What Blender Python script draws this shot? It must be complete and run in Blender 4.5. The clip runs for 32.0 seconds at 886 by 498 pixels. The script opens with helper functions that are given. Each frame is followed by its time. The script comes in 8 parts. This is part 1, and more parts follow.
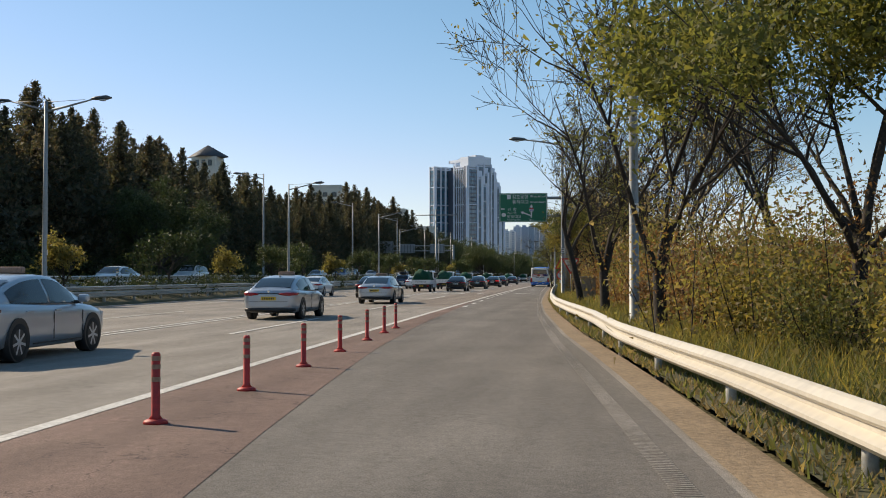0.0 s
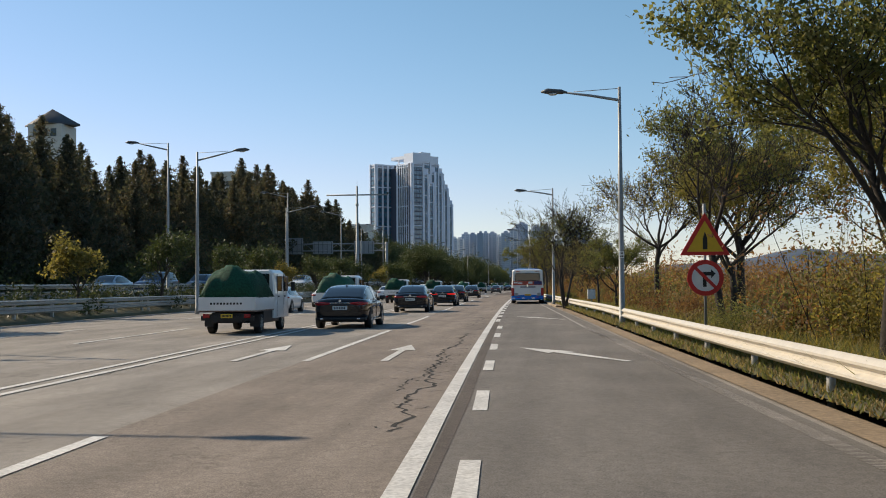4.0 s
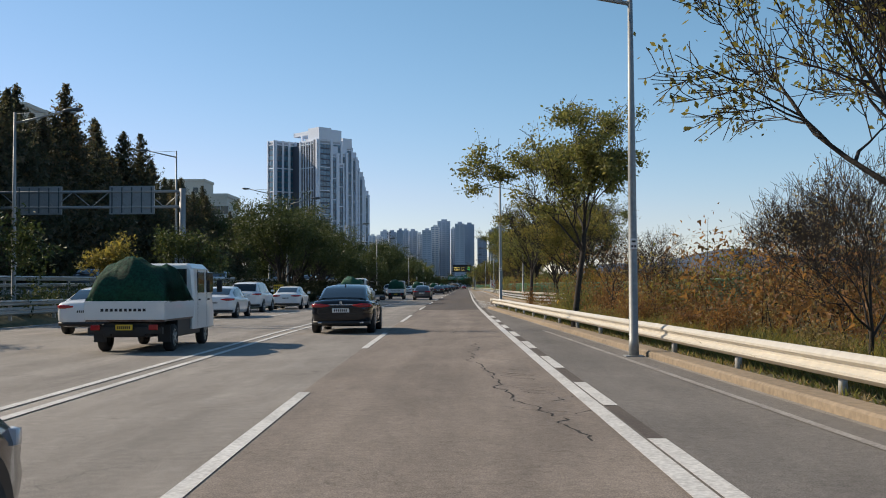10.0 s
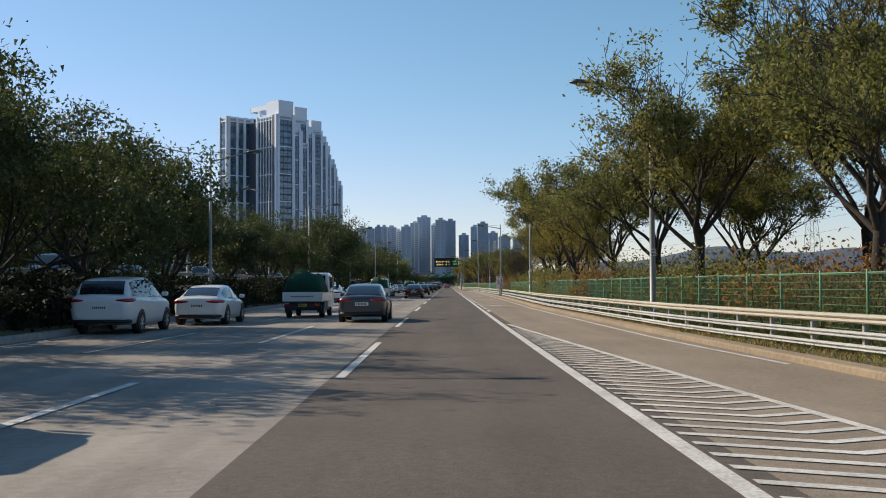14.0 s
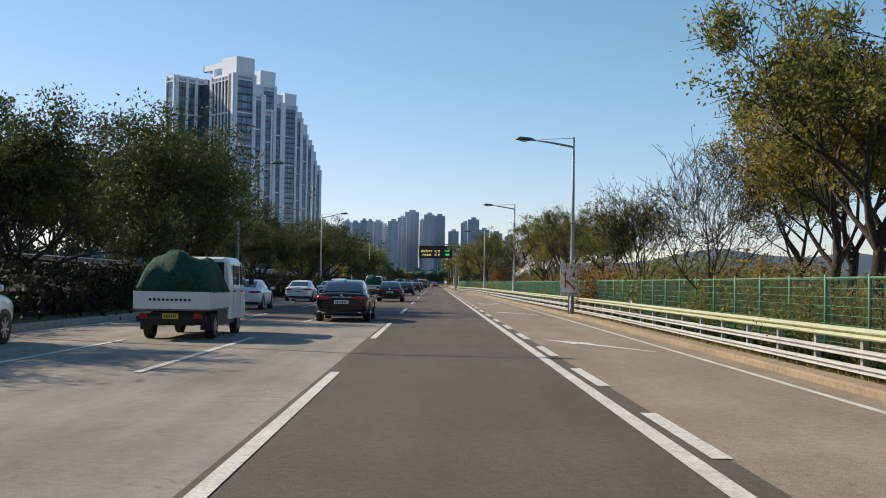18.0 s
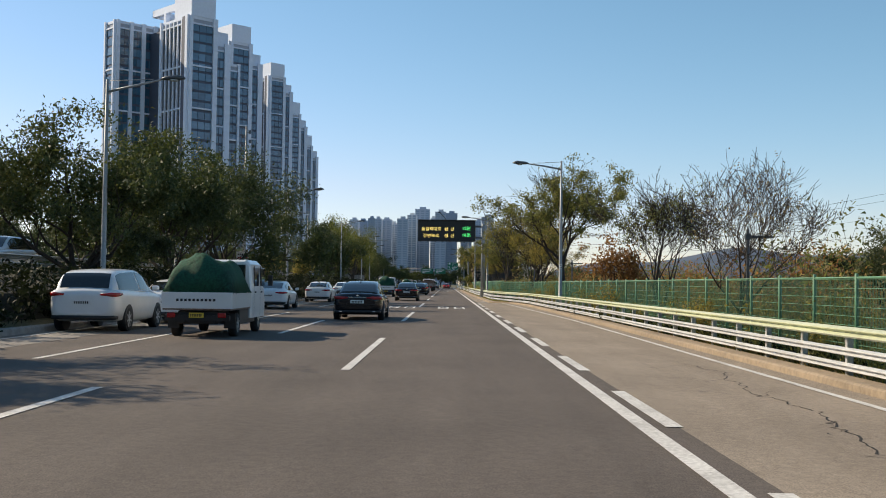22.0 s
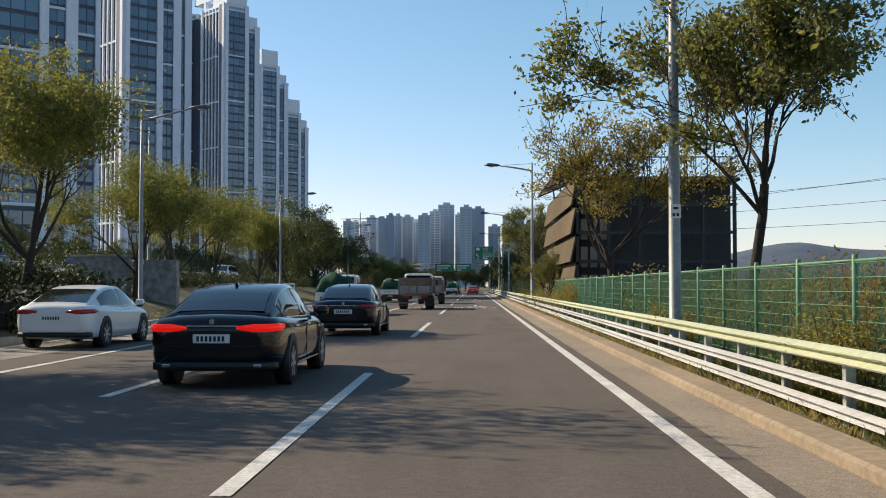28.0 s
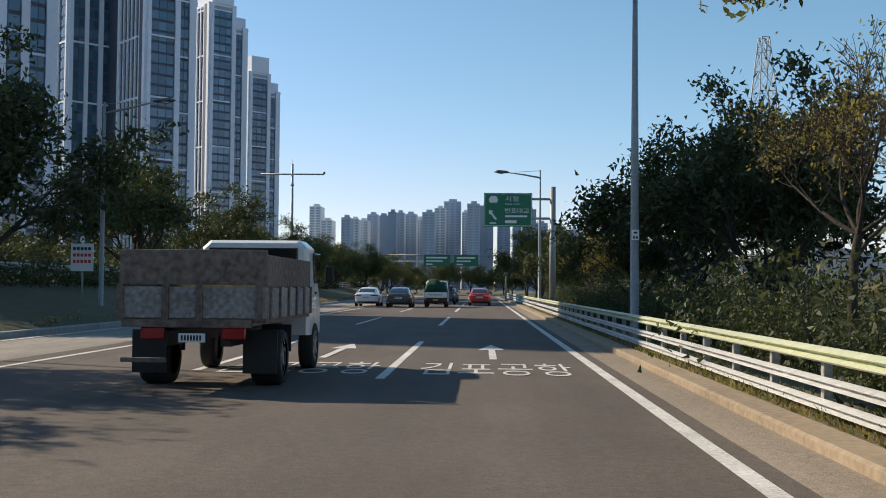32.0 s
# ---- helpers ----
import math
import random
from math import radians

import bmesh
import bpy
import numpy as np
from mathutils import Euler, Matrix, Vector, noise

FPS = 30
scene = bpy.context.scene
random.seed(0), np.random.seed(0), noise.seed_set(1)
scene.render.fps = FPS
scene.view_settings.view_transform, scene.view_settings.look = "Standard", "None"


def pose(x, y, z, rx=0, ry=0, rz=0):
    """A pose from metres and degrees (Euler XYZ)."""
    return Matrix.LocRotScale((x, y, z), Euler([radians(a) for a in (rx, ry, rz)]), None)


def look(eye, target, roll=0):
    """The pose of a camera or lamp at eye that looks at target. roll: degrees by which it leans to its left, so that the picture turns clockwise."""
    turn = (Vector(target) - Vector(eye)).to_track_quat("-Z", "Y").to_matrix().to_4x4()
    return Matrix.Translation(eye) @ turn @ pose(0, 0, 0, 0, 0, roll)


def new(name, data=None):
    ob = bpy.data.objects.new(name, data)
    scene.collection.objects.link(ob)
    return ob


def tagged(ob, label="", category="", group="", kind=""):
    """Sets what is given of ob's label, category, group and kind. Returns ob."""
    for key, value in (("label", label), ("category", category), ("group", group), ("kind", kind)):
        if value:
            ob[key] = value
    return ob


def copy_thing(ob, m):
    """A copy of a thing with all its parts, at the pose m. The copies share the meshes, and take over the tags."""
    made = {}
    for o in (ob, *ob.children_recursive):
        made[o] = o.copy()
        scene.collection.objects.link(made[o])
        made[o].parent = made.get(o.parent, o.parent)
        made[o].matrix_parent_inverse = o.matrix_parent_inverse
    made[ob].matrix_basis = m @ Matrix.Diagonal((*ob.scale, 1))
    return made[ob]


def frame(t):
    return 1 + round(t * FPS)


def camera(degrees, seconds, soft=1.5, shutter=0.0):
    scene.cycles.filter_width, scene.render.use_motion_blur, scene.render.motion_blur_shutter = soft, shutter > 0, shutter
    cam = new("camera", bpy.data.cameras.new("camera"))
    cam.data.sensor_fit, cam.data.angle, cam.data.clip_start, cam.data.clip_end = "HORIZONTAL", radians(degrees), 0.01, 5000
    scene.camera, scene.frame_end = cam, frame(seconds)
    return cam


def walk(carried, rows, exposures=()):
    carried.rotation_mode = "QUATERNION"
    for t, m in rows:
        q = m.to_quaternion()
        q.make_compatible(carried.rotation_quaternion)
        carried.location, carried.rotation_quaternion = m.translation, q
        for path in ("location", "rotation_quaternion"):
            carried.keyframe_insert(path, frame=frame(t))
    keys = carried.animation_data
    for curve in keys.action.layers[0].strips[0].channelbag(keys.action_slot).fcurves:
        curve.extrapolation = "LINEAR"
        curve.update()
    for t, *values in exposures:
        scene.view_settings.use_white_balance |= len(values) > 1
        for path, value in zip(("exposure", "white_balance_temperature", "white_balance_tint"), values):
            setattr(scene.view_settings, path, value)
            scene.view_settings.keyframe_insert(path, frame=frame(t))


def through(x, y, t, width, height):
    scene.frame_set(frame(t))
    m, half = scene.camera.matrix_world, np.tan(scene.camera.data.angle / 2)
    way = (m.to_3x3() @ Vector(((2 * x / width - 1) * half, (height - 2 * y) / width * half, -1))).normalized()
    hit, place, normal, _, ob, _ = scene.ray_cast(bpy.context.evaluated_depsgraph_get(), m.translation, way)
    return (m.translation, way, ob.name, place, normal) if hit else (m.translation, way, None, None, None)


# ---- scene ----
cam = camera(44.7, 32.0, soft=1.0)
PATH = [
    (0, pose(11.28, -22.34, 1.41, 91.47, 0, 8.32) @ pose(0, 0, 0, 0, 0, -0.03)),
    (0.5, pose(10.31, -13.99, 1.41, 91.72, 0, 7.64) @ pose(0, 0, 0, 0, 0, -0.18)),
    (1, pose(9.47, -5.63, 1.41, 91.73, 0, 7.19) @ pose(0, 0, 0, 0, 0, 0.13)),
    (1.5, pose(8.75, 2.80, 1.41, 91.81, 0, 6.78) @ pose(0, 0, 0, 0, 0, -0.02)),
    (2, pose(8.05, 11.27, 1.41, 91.87, 0, 6.30) @ pose(0, 0, 0, 0, 0, -0.05)),
    (2.5, pose(7.36, 19.55, 1.41, 91.88, 0, 5.91) @ pose(0, 0, 0, 0, 0, 0.06)),
    (4.5, pose(3.67, 51.37, 1.41, 92.05, 0, 5.38) @ pose(0, 0, 0, 0, 0, -0.57)),
    (5, pose(2.98, 59.00, 1.41, 92.25, 0, 5.12) @ pose(0, 0, 0, 0, 0, -0.59)),
    (5.5, pose(2.34, 66.58, 1.41, 92.34, 0, 4.83) @ pose(0, 0, 0, 0, 0, -0.57)),
    (6, pose(1.71, 74.16, 1.41, 92.26, 0, 4.49) @ pose(0, 0, 0, 0, 0, -0.60)),
    (6.5, pose(1.18, 81.81, 1.41, 92.25, 0, 4.21) @ pose(0, 0, 0, 0, 0, -0.58)),
    (7, pose(0.72, 89.53, 1.41, 92.23, 0, 3.93) @ pose(0, 0, 0, 0, 0, -0.56)),
    (7.5, pose(0.36, 97.35, 1.41, 92.28, 0, 3.47) @ pose(0, 0, 0, 0, 0, -0.59)),
    (8, pose(0.06, 105.20, 1.41, 92.22, 0, 3.06) @ pose(0, 0, 0, 0, 0, -0.61)),
    (8.5, pose(-0.23, 113.01, 1.41, 92.22, 0, 2.66) @ pose(0, 0, 0, 0, 0, -0.60)),
    (9, pose(-0.43, 120.77, 1.41, 92.01, 0, 2.12) @ pose(0, 0, 0, 0, 0, -0.43)),
    (9.5, pose(-0.33, 128.49, 1.41, 92.15, 0, 1.66) @ pose(0, 0, 0, 0, 0, -0.27)),
    (10, pose(-0.56, 136.19, 1.41, 91.96, 0, 1.28) @ pose(0, 0, 0, 0, 0, -0.30)),
    (10.5, pose(-0.84, 144.00, 1.41, 92.00, 0, 0.96) @ pose(0, 0, 0, 0, 0, -0.31)),
    (11, pose(-1.05, 152.00, 1.41, 91.89, 0, 0.78) @ pose(0, 0, 0, 0, 0, -0.42)),
    (11.5, pose(-1.24, 160.39, 1.41, 92.00, 0, 0.67) @ pose(0, 0, 0, 0, 0, -0.14)),
    (12, pose(-1.46, 169.02, 1.41, 91.73, 0, 0.52) @ pose(0, 0, 0, 0, 0, -0.00)),
    (12.5, pose(-1.47, 177.93, 1.41, 91.81, 0, 0.47) @ pose(0, 0, 0, 0, 0, -0.20)),
    (13, pose(-1.53, 186.45, 1.41, 91.81, 0, 0.39) @ pose(0, 0, 0, 0, 0, -0.25)),
    (13.5, pose(-1.73, 194.76, 1.41, 91.79, 0, 0.32) @ pose(0, 0, 0, 0, 0, -0.34)),
    (14, pose(-1.89, 203.33, 1.41, 91.89, 0, 0.22) @ pose(0, 0, 0, 0, 0, -0.30)),
    (14.5, pose(-2.04, 212.12, 1.41, 91.97, 0, 0.13) @ pose(0, 0, 0, 0, 0, -0.24)),
    (16.5, pose(-2.24, 247.57, 1.41, 92.04, 0, -0.52) @ pose(0, 0, 0, 0, 0, 0.39)),
    (17, pose(-2.19, 256.54, 1.41, 92.05, 0, -0.56) @ pose(0, 0, 0, 0, 0, 0.57)),
    (17.5, pose(-2.16, 265.65, 1.41, 91.87, 0, -0.45) @ pose(0, 0, 0, 0, 0, 0.79)),
    (18, pose(-2.08, 274.88, 1.41, 91.80, 0, -0.39) @ pose(0, 0, 0, 0, 0, 0.87)),
    (18.5, pose(-2.00, 284.26, 1.41, 91.78, 0, -0.36) @ pose(0, 0, 0, 0, 0, 0.90)),
    (19, pose(-1.97, 293.68, 1.41, 91.82, 0, -0.24) @ pose(0, 0, 0, 0, 0, 1.12)),
    (19.5, pose(-1.98, 303.11, 1.41, 91.72, 0, -0.26) @ pose(0, 0, 0, 0, 0, 0.86)),
    (20, pose(-1.91, 312.62, 1.41, 91.73, 0, -0.30) @ pose(0, 0, 0, 0, 0, 0.74)),
    (20.5, pose(-1.85, 322.29, 1.41, 91.75, 0, -0.32) @ pose(0, 0, 0, 0, 0, 0.69)),
    (21, pose(-1.87, 332.14, 1.41, 91.81, 0, -0.16) @ pose(0, 0, 0, 0, 0, 0.70)),
    (21.5, pose(-1.91, 342.11, 1.41, 91.76, 0, 0.01) @ pose(0, 0, 0, 0, 0, 0.63)),
    (22, pose(-1.99, 352.19, 1.41, 91.84, 0, 0.24) @ pose(0, 0, 0, 0, 0, 0.76)),
    (22.5, pose(-2.06, 362.36, 1.41, 91.86, 0, 0.51) @ pose(0, 0, 0, 0, 0, 0.83)),
    (23, pose(-2.11, 372.58, 1.41, 91.87, 0, 0.61) @ pose(0, 0, 0, 0, 0, 0.94)),
    (23.5, pose(-2.23, 382.79, 1.41, 91.81, 0, 0.64) @ pose(0, 0, 0, 0, 0, 0.78)),
    (24, pose(-2.26, 393.21, 1.41, 91.83, 0, 0.77) @ pose(0, 0, 0, 0, 0, 0.61)),
    (24.5, pose(-2.28, 403.85, 1.41, 91.89, 0, 0.90) @ pose(0, 0, 0, 0, 0, 0.72)),
    (25, pose(-2.26, 414.42, 1.41, 91.91, 0, 1.04) @ pose(0, 0, 0, 0, 0, 0.64)),
    (25.5, pose(-2.23, 424.99, 1.41, 91.87, 0, 1.24) @ pose(0, 0, 0, 0, 0, 0.51)),
    (27.5, pose(-2.02, 467.66, 1.41, 92.00, 0, 1.65) @ pose(0, 0, 0, 0, 0, -0.06)),
    (28, pose(-1.90, 478.41, 1.41, 91.97, 0, 1.66) @ pose(0, 0, 0, 0, 0, -0.04)),
    (28.5, pose(-1.71, 489.26, 1.41, 92.00, 0, 1.68) @ pose(0, 0, 0, 0, 0, 0.04)),
    (29, pose(-1.59, 500.21, 1.41, 92.11, 0, 1.78) @ pose(0, 0, 0, 0, 0, 0.24)),
    (29.5, pose(-1.66, 511.23, 1.41, 92.11, 0, 1.73) @ pose(0, 0, 0, 0, 0, 0.23)),
    (30, pose(-1.72, 522.22, 1.41, 92.06, 0, 1.63) @ pose(0, 0, 0, 0, 0, 0.13)),
    (30.5, pose(-1.82, 533.10, 1.41, 92.08, 0, 1.63) @ pose(0, 0, 0, 0, 0, 0.29)),
    (31, pose(-1.91, 543.85, 1.41, 92.13, 0, 1.71) @ pose(0, 0, 0, 0, 0, 0.38)),
    (31.5, pose(-1.99, 554.50, 1.41, 92.13, 0, 1.85) @ pose(0, 0, 0, 0, 0, 0.54)),
    (32, pose(-2.04, 565.10, 1.41, 92.09, 0, 2.07) @ pose(0, 0, 0, 0, 0, 0.50)),
]
walk(cam, PATH, [(0, 0.28, 7050, 10), (3, 0.24, 7050, 10), (6, 0.22, 6650, 10), (9, 0.18, 6650, 10), (12, 0.20, 6650, 10), (16, 0.28, 6750, 10), (20, 0.37, 6850, 10), (25, 0.40, 7100, 10), (28, 0.50, 7100, 10), (30, 0.52, 7050, 10), (31, 0.46, 6900, 10), (32, 0.38, 6900, 10)])

# ---- world, sun ----
SUN_DIR = Vector((-0.91, 0.415, 0.0)).normalized()
SUN_ELEV = radians(33)
world = bpy.data.worlds.new("sky")
scene.world = world
world.use_nodes = True
wn = world.node_tree
sky = wn.nodes.new("ShaderNodeTexSky")
sky.sky_type = "NISHITA"
sky.sun_disc = False
sky.sun_elevation = SUN_ELEV
sky.sun_rotation = math.atan2(SUN_DIR.x, SUN_DIR.y)
sky.air_density, sky.dust_density, sky.ozone_density = 0.9, 0.2, 3.0
wn.nodes["Background"].inputs["Strength"].default_value = 0.114
clear = wn.nodes.new("ShaderNodeVectorMath")
clear.operation = "MULTIPLY"
clear.inputs[1].default_value = (0.93, 1.0, 1.02)
wn.links.new(sky.outputs[0], clear.inputs[0])
# paler and less green where the sky is bright, deeper blue where it is dark
tone = wn.nodes.new("ShaderNodeVectorMath")
tone.operation = "MULTIPLY_ADD"
tone.inputs[1].default_value = (0.07, -0.0375, 0.0)
tone.inputs[2].default_value = (0.82, 1.15, 0.99)
low = wn.nodes.new("ShaderNodeVectorMath")
low.operation = "MAXIMUM"
low.inputs[1].default_value = (0.82, 0.93, 0.9)
high = wn.nodes.new("ShaderNodeVectorMath")
high.operation = "MINIMUM"
high.inputs[1].default_value = (1.08, 1.04, 1.04)
mult = wn.nodes.new("ShaderNodeVectorMath")
mult.operation = "MULTIPLY"
wn.links.new(clear.outputs[0], tone.inputs[0])
wn.links.new(tone.outputs[0], low.inputs[0])
wn.links.new(low.outputs[0], high.inputs[0])
wn.links.new(high.outputs[0], mult.inputs[0])
wn.links.new(clear.outputs[0], mult.inputs[1])
wn.links.new(mult.outputs[0], wn.nodes["Background"].inputs["Color"])
sun_data = bpy.data.lights.new("sun", "SUN")
sun_data.energy, sun_data.angle, sun_data.color = 4.4, radians(0.5), (1.0, 0.875, 0.70)
sun = new("sun", sun_data)
to_sun = Vector((SUN_DIR.x * math.cos(SUN_ELEV), SUN_DIR.y * math.cos(SUN_ELEV), math.sin(SUN_ELEV)))
sun.matrix_world = look(to_sun * 100, (0, 0, 0))


# ---- materials ----
def material(name, colour, rough=0.7, metal=0.0, vary=0.15, scale=4.0, bump=0.0, bump_scale=60.0, spec=0.5, second=None, random=0.0, emit=0.0, coat=0.0):
    """A surface with variation at two scales: broad stains and fine grain; random: change from piece to piece."""
    m = bpy.data.materials.new(name)
    m.use_nodes = True
    nt = m.node_tree
    b = nt.nodes["Principled BSDF"]
    b.inputs["Roughness"].default_value = rough
    b.inputs["Metallic"].default_value = metal
    b.inputs["Specular IOR Level"].default_value = spec
    b.inputs["Coat Weight"].default_value = coat
    tc = nt.nodes.new("ShaderNodeNewGeometry")
    big = nt.nodes.new("ShaderNodeTexNoise")
    big.inputs["Scale"].default_value = scale * 0.12
    big.inputs["Detail"].default_value = 5
    fine = nt.nodes.new("ShaderNodeTexNoise")
    fine.inputs["Scale"].default_value = scale * 3
    fine.inputs["Detail"].default_value = 3
    for n in (big, fine):
        nt.links.new(tc.outputs["Position"], n.inputs["Vector"])
    mix = nt.nodes.new("ShaderNodeMix")
    mix.data_type = "RGBA"
    c = Vector(colour)
    c2 = Vector(second) if second else c * (1 - vary * 1.6)
    mix.inputs["A"].default_value = (*(c * (1 + vary * 0.6)), 1)
    mix.inputs["B"].default_value = (*c2, 1)
    add = nt.nodes.new("ShaderNodeMath")
    add.operation = "MULTIPLY_ADD"
    add.inputs[1].default_value = 0.45
    half = nt.nodes.new("ShaderNodeMath")
    half.operation = "MULTIPLY"
    half.inputs[1].default_value = 0.55
    nt.links.new(fine.outputs[0], half.inputs[0])
    nt.links.new(big.outputs[0], add.inputs[0])
    nt.links.new(half.outputs[0], add.inputs[2])
    ramp = nt.nodes.new("ShaderNodeMapRange")
    ramp.inputs["From Min"].default_value = 0.36
    ramp.inputs["From Max"].default_value = 0.64
    nt.links.new(add.outputs[0], ramp.inputs["Value"])
    nt.links.new(ramp.outputs[0], mix.inputs["Factor"])
    out = mix.outputs["Result"]
    if random:
        info = nt.nodes.new("ShaderNodeObjectInfo")
        isl = nt.nodes.new("ShaderNodeMapRange")
        isl.inputs["To Min"].default_value = 1 - random
        isl.inputs["To Max"].default_value = 1 + random
        nt.links.new(info.outputs["Random"], isl.inputs["Value"])
        mul = nt.nodes.new("ShaderNodeVectorMath")
        mul.operation = "SCALE"
        nt.links.new(out, mul.inputs[0])
        nt.links.new(isl.outputs[0], mul.inputs["Scale"])
        out = mul.outputs[0]
    nt.links.new(out, b.inputs["Base Color"])
    if bump:
        bp = nt.nodes.new("ShaderNodeBump")
        bp.inputs["Strength"].default_value = bump
        bp.inputs["Distance"].default_value = 0.02
        n = nt.nodes.new("ShaderNodeTexNoise")
        n.inputs["Scale"].default_value = bump_scale
        n.inputs["Detail"].default_value = 4
        nt.links.new(tc.outputs["Position"], n.inputs["Vector"])
        nt.links.new(n.outputs[0], bp.inputs["Height"])
        nt.links.new(bp.outputs[0], b.inputs["Normal"])
    if emit:
        b.inputs["Emission Color"].default_value = (*colour, 1)
        b.inputs["Emission Strength"].default_value = emit
    return m


def leaf_material(name, a, b_, c=None, through=0.45):
    """Leaves: colour from leaf to leaf, some light passes through."""
    m = bpy.data.materials.new(name)
    m.use_nodes = True
    nt = m.node_tree
    p = nt.nodes["Principled BSDF"]
    p.inputs["Roughness"].default_value = 0.6
    p.inputs["Specular IOR Level"].default_value = 0.3
    geo = nt.nodes.new("ShaderNodeNewGeometry")
    info = nt.nodes.new("ShaderNodeObjectInfo")
    ramp = nt.nodes.new("ShaderNodeValToRGB")
    ramp.color_ramp.elements[0].color = (*a, 1)
    ramp.color_ramp.elements[1].color = (*b_, 1)
    if c:
        e = ramp.color_ramp.elements.new(0.55)
        e.color = (*c, 1)
    add = nt.nodes.new("ShaderNodeMath")
    add.operation = "MULTIPLY_ADD"
    add.inputs[1].default_value = 0.7
    sc = nt.nodes.new("ShaderNodeMath")
    sc.operation = "MULTIPLY"
    sc.inputs[1].default_value = 0.3
    nt.links.new(info.outputs["Random"], sc.inputs[0])
    nt.links.new(geo.outputs["Random Per Island"], add.inputs[0])
    nt.links.new(sc.outputs[0], add.inputs[2])
    nt.links.new(add.outputs[0], ramp.inputs[0])
    nt.links.new(ramp.outputs[0], p.inputs["Base Color"])
    tr = nt.nodes.new("ShaderNodeBsdfTranslucent")
    bright = nt.nodes.new("ShaderNodeVectorMath")
    bright.operation = "MULTIPLY"
    bright.inputs[1].default_value = (1.55, 1.55, 1.0)
    nt.links.new(ramp.outputs[0], bright.inputs[0])
    nt.links.new(bright.outputs[0], tr.inputs["Color"])
    mx = nt.nodes.new("ShaderNodeMixShader")
    mx.inputs[0].default_value = through
    nt.links.new(p.outputs[0], mx.inputs[1])
    nt.links.new(tr.outputs[0], mx.inputs[2])
    nt.links.new(mx.outputs[0], nt.nodes["Material Output"].inputs["Surface"])
    return m


def road_material(name, colour, patchy, streak):
    """Asphalt: aggregate speckle, wheel-track streaks along the lane, blotches and hairline cracks."""
    m = material(name, colour, rough=0.88, vary=0.12, scale=3.0, bump=0.35, bump_scale=90, spec=0.3)
    nt = m.node_tree
    p = nt.nodes["Principled BSDF"]
    src = p.inputs["Base Color"].links[0].from_socket
    geo = nt.nodes.new("ShaderNodeNewGeometry")
    st = nt.nodes.new("ShaderNodeMapping")
    st.inputs["Scale"].default_value = (1.1, 0.03, 1.0)
    nt.links.new(geo.outputs["Position"], st.inputs["Vector"])
    n1 = nt.nodes.new("ShaderNodeTexNoise")
    n1.inputs["Scale"].default_value = 1.0
    n1.inputs["Detail"].default_value = 4
    nt.links.new(st.outputs[0], n1.inputs["Vector"])
    n2 = nt.nodes.new("ShaderNodeTexNoise")
    n2.inputs["Scale"].default_value = 85
    n2.inputs["Detail"].default_value = 2
    nt.links.new(geo.outputs["Position"], n2.inputs["Vector"])
    vo = nt.nodes.new("ShaderNodeTexVoronoi")
    vo.feature = "DISTANCE_TO_EDGE"
    vo.inputs["Scale"].default_value = 0.35
    wob = nt.nodes.new("ShaderNodeTexNoise")
    wob.inputs["Scale"].default_value = 1.4
    wob.inputs["Detail"].default_value = 5
    nt.links.new(geo.outputs["Position"], wob.inputs["Vector"])
    vadd = nt.nodes.new("ShaderNodeVectorMath")
    vadd.operation = "MULTIPLY_ADD"
    vadd.inputs[1].default_value = (2.2, 2.2, 0)
    nt.links.new(wob.outputs["Color"], vadd.inputs[0])
    nt.links.new(geo.outputs["Position"], vadd.inputs[2])
    nt.links.new(vadd.outputs[0], vo.inputs["Vector"])
    crack = nt.nodes.new("ShaderNodeMapRange")
    crack.inputs["From Min"].default_value = 0.0
    crack.inputs["From Max"].default_value = 0.006
    crack.inputs["To Min"].default_value = 1 - patchy
    crack.inputs["To Max"].default_value = 1.0
    nt.links.new(vo.outputs["Distance"], crack.inputs["Value"])
    r1 = nt.nodes.new("ShaderNodeMapRange")
    r1.inputs["From Min"].default_value, r1.inputs["From Max"].default_value = 0.35, 0.65
    r1.inputs["To Min"].default_value, r1.inputs["To Max"].default_value = 1 - streak, 1 + streak
    nt.links.new(n1.outputs[0], r1.inputs["Value"])
    r2 = nt.nodes.new("ShaderNodeMapRange")
    r2.inputs["From Min"].default_value, r2.inputs["From Max"].default_value = 0.3, 0.7
    r2.inputs["To Min"].default_value, r2.inputs["To Max"].default_value = 0.62, 1.38
    nt.links.new(n2.outputs[0], r2.inputs["Value"])
    a = nt.nodes.new("ShaderNodeMath")
    a.operation = "MULTIPLY"
    nt.links.new(r1.outputs[0], a.inputs[0])
    nt.links.new(r2.outputs[0], a.inputs[1])
    n3 = nt.nodes.new("ShaderNodeTexNoise")
    n3.inputs["Scale"].default_value = 0.9
    n3.inputs["Detail"].default_value = 6
    n3.inputs["Roughness"].default_value = 0.65
    st3 = nt.nodes.new("ShaderNodeMapping")
    st3.inputs["Scale"].default_value = (1.0, 0.3, 1.0)
    nt.links.new(geo.outputs["Position"], st3.inputs["Vector"])
    nt.links.new(st3.outputs[0], n3.inputs["Vector"])
    r3 = nt.nodes.new("ShaderNodeMapRange")
    r3.inputs["From Min"].default_value, r3.inputs["From Max"].default_value = 0.32, 0.68
    r3.inputs["To Min"].default_value, r3.inputs["To Max"].default_value = 1 - streak * 1.3, 1 + streak * 1.3
    nt.links.new(n3.outputs[0], r3.inputs["Value"])
    a3 = nt.nodes.new("ShaderNodeMath")
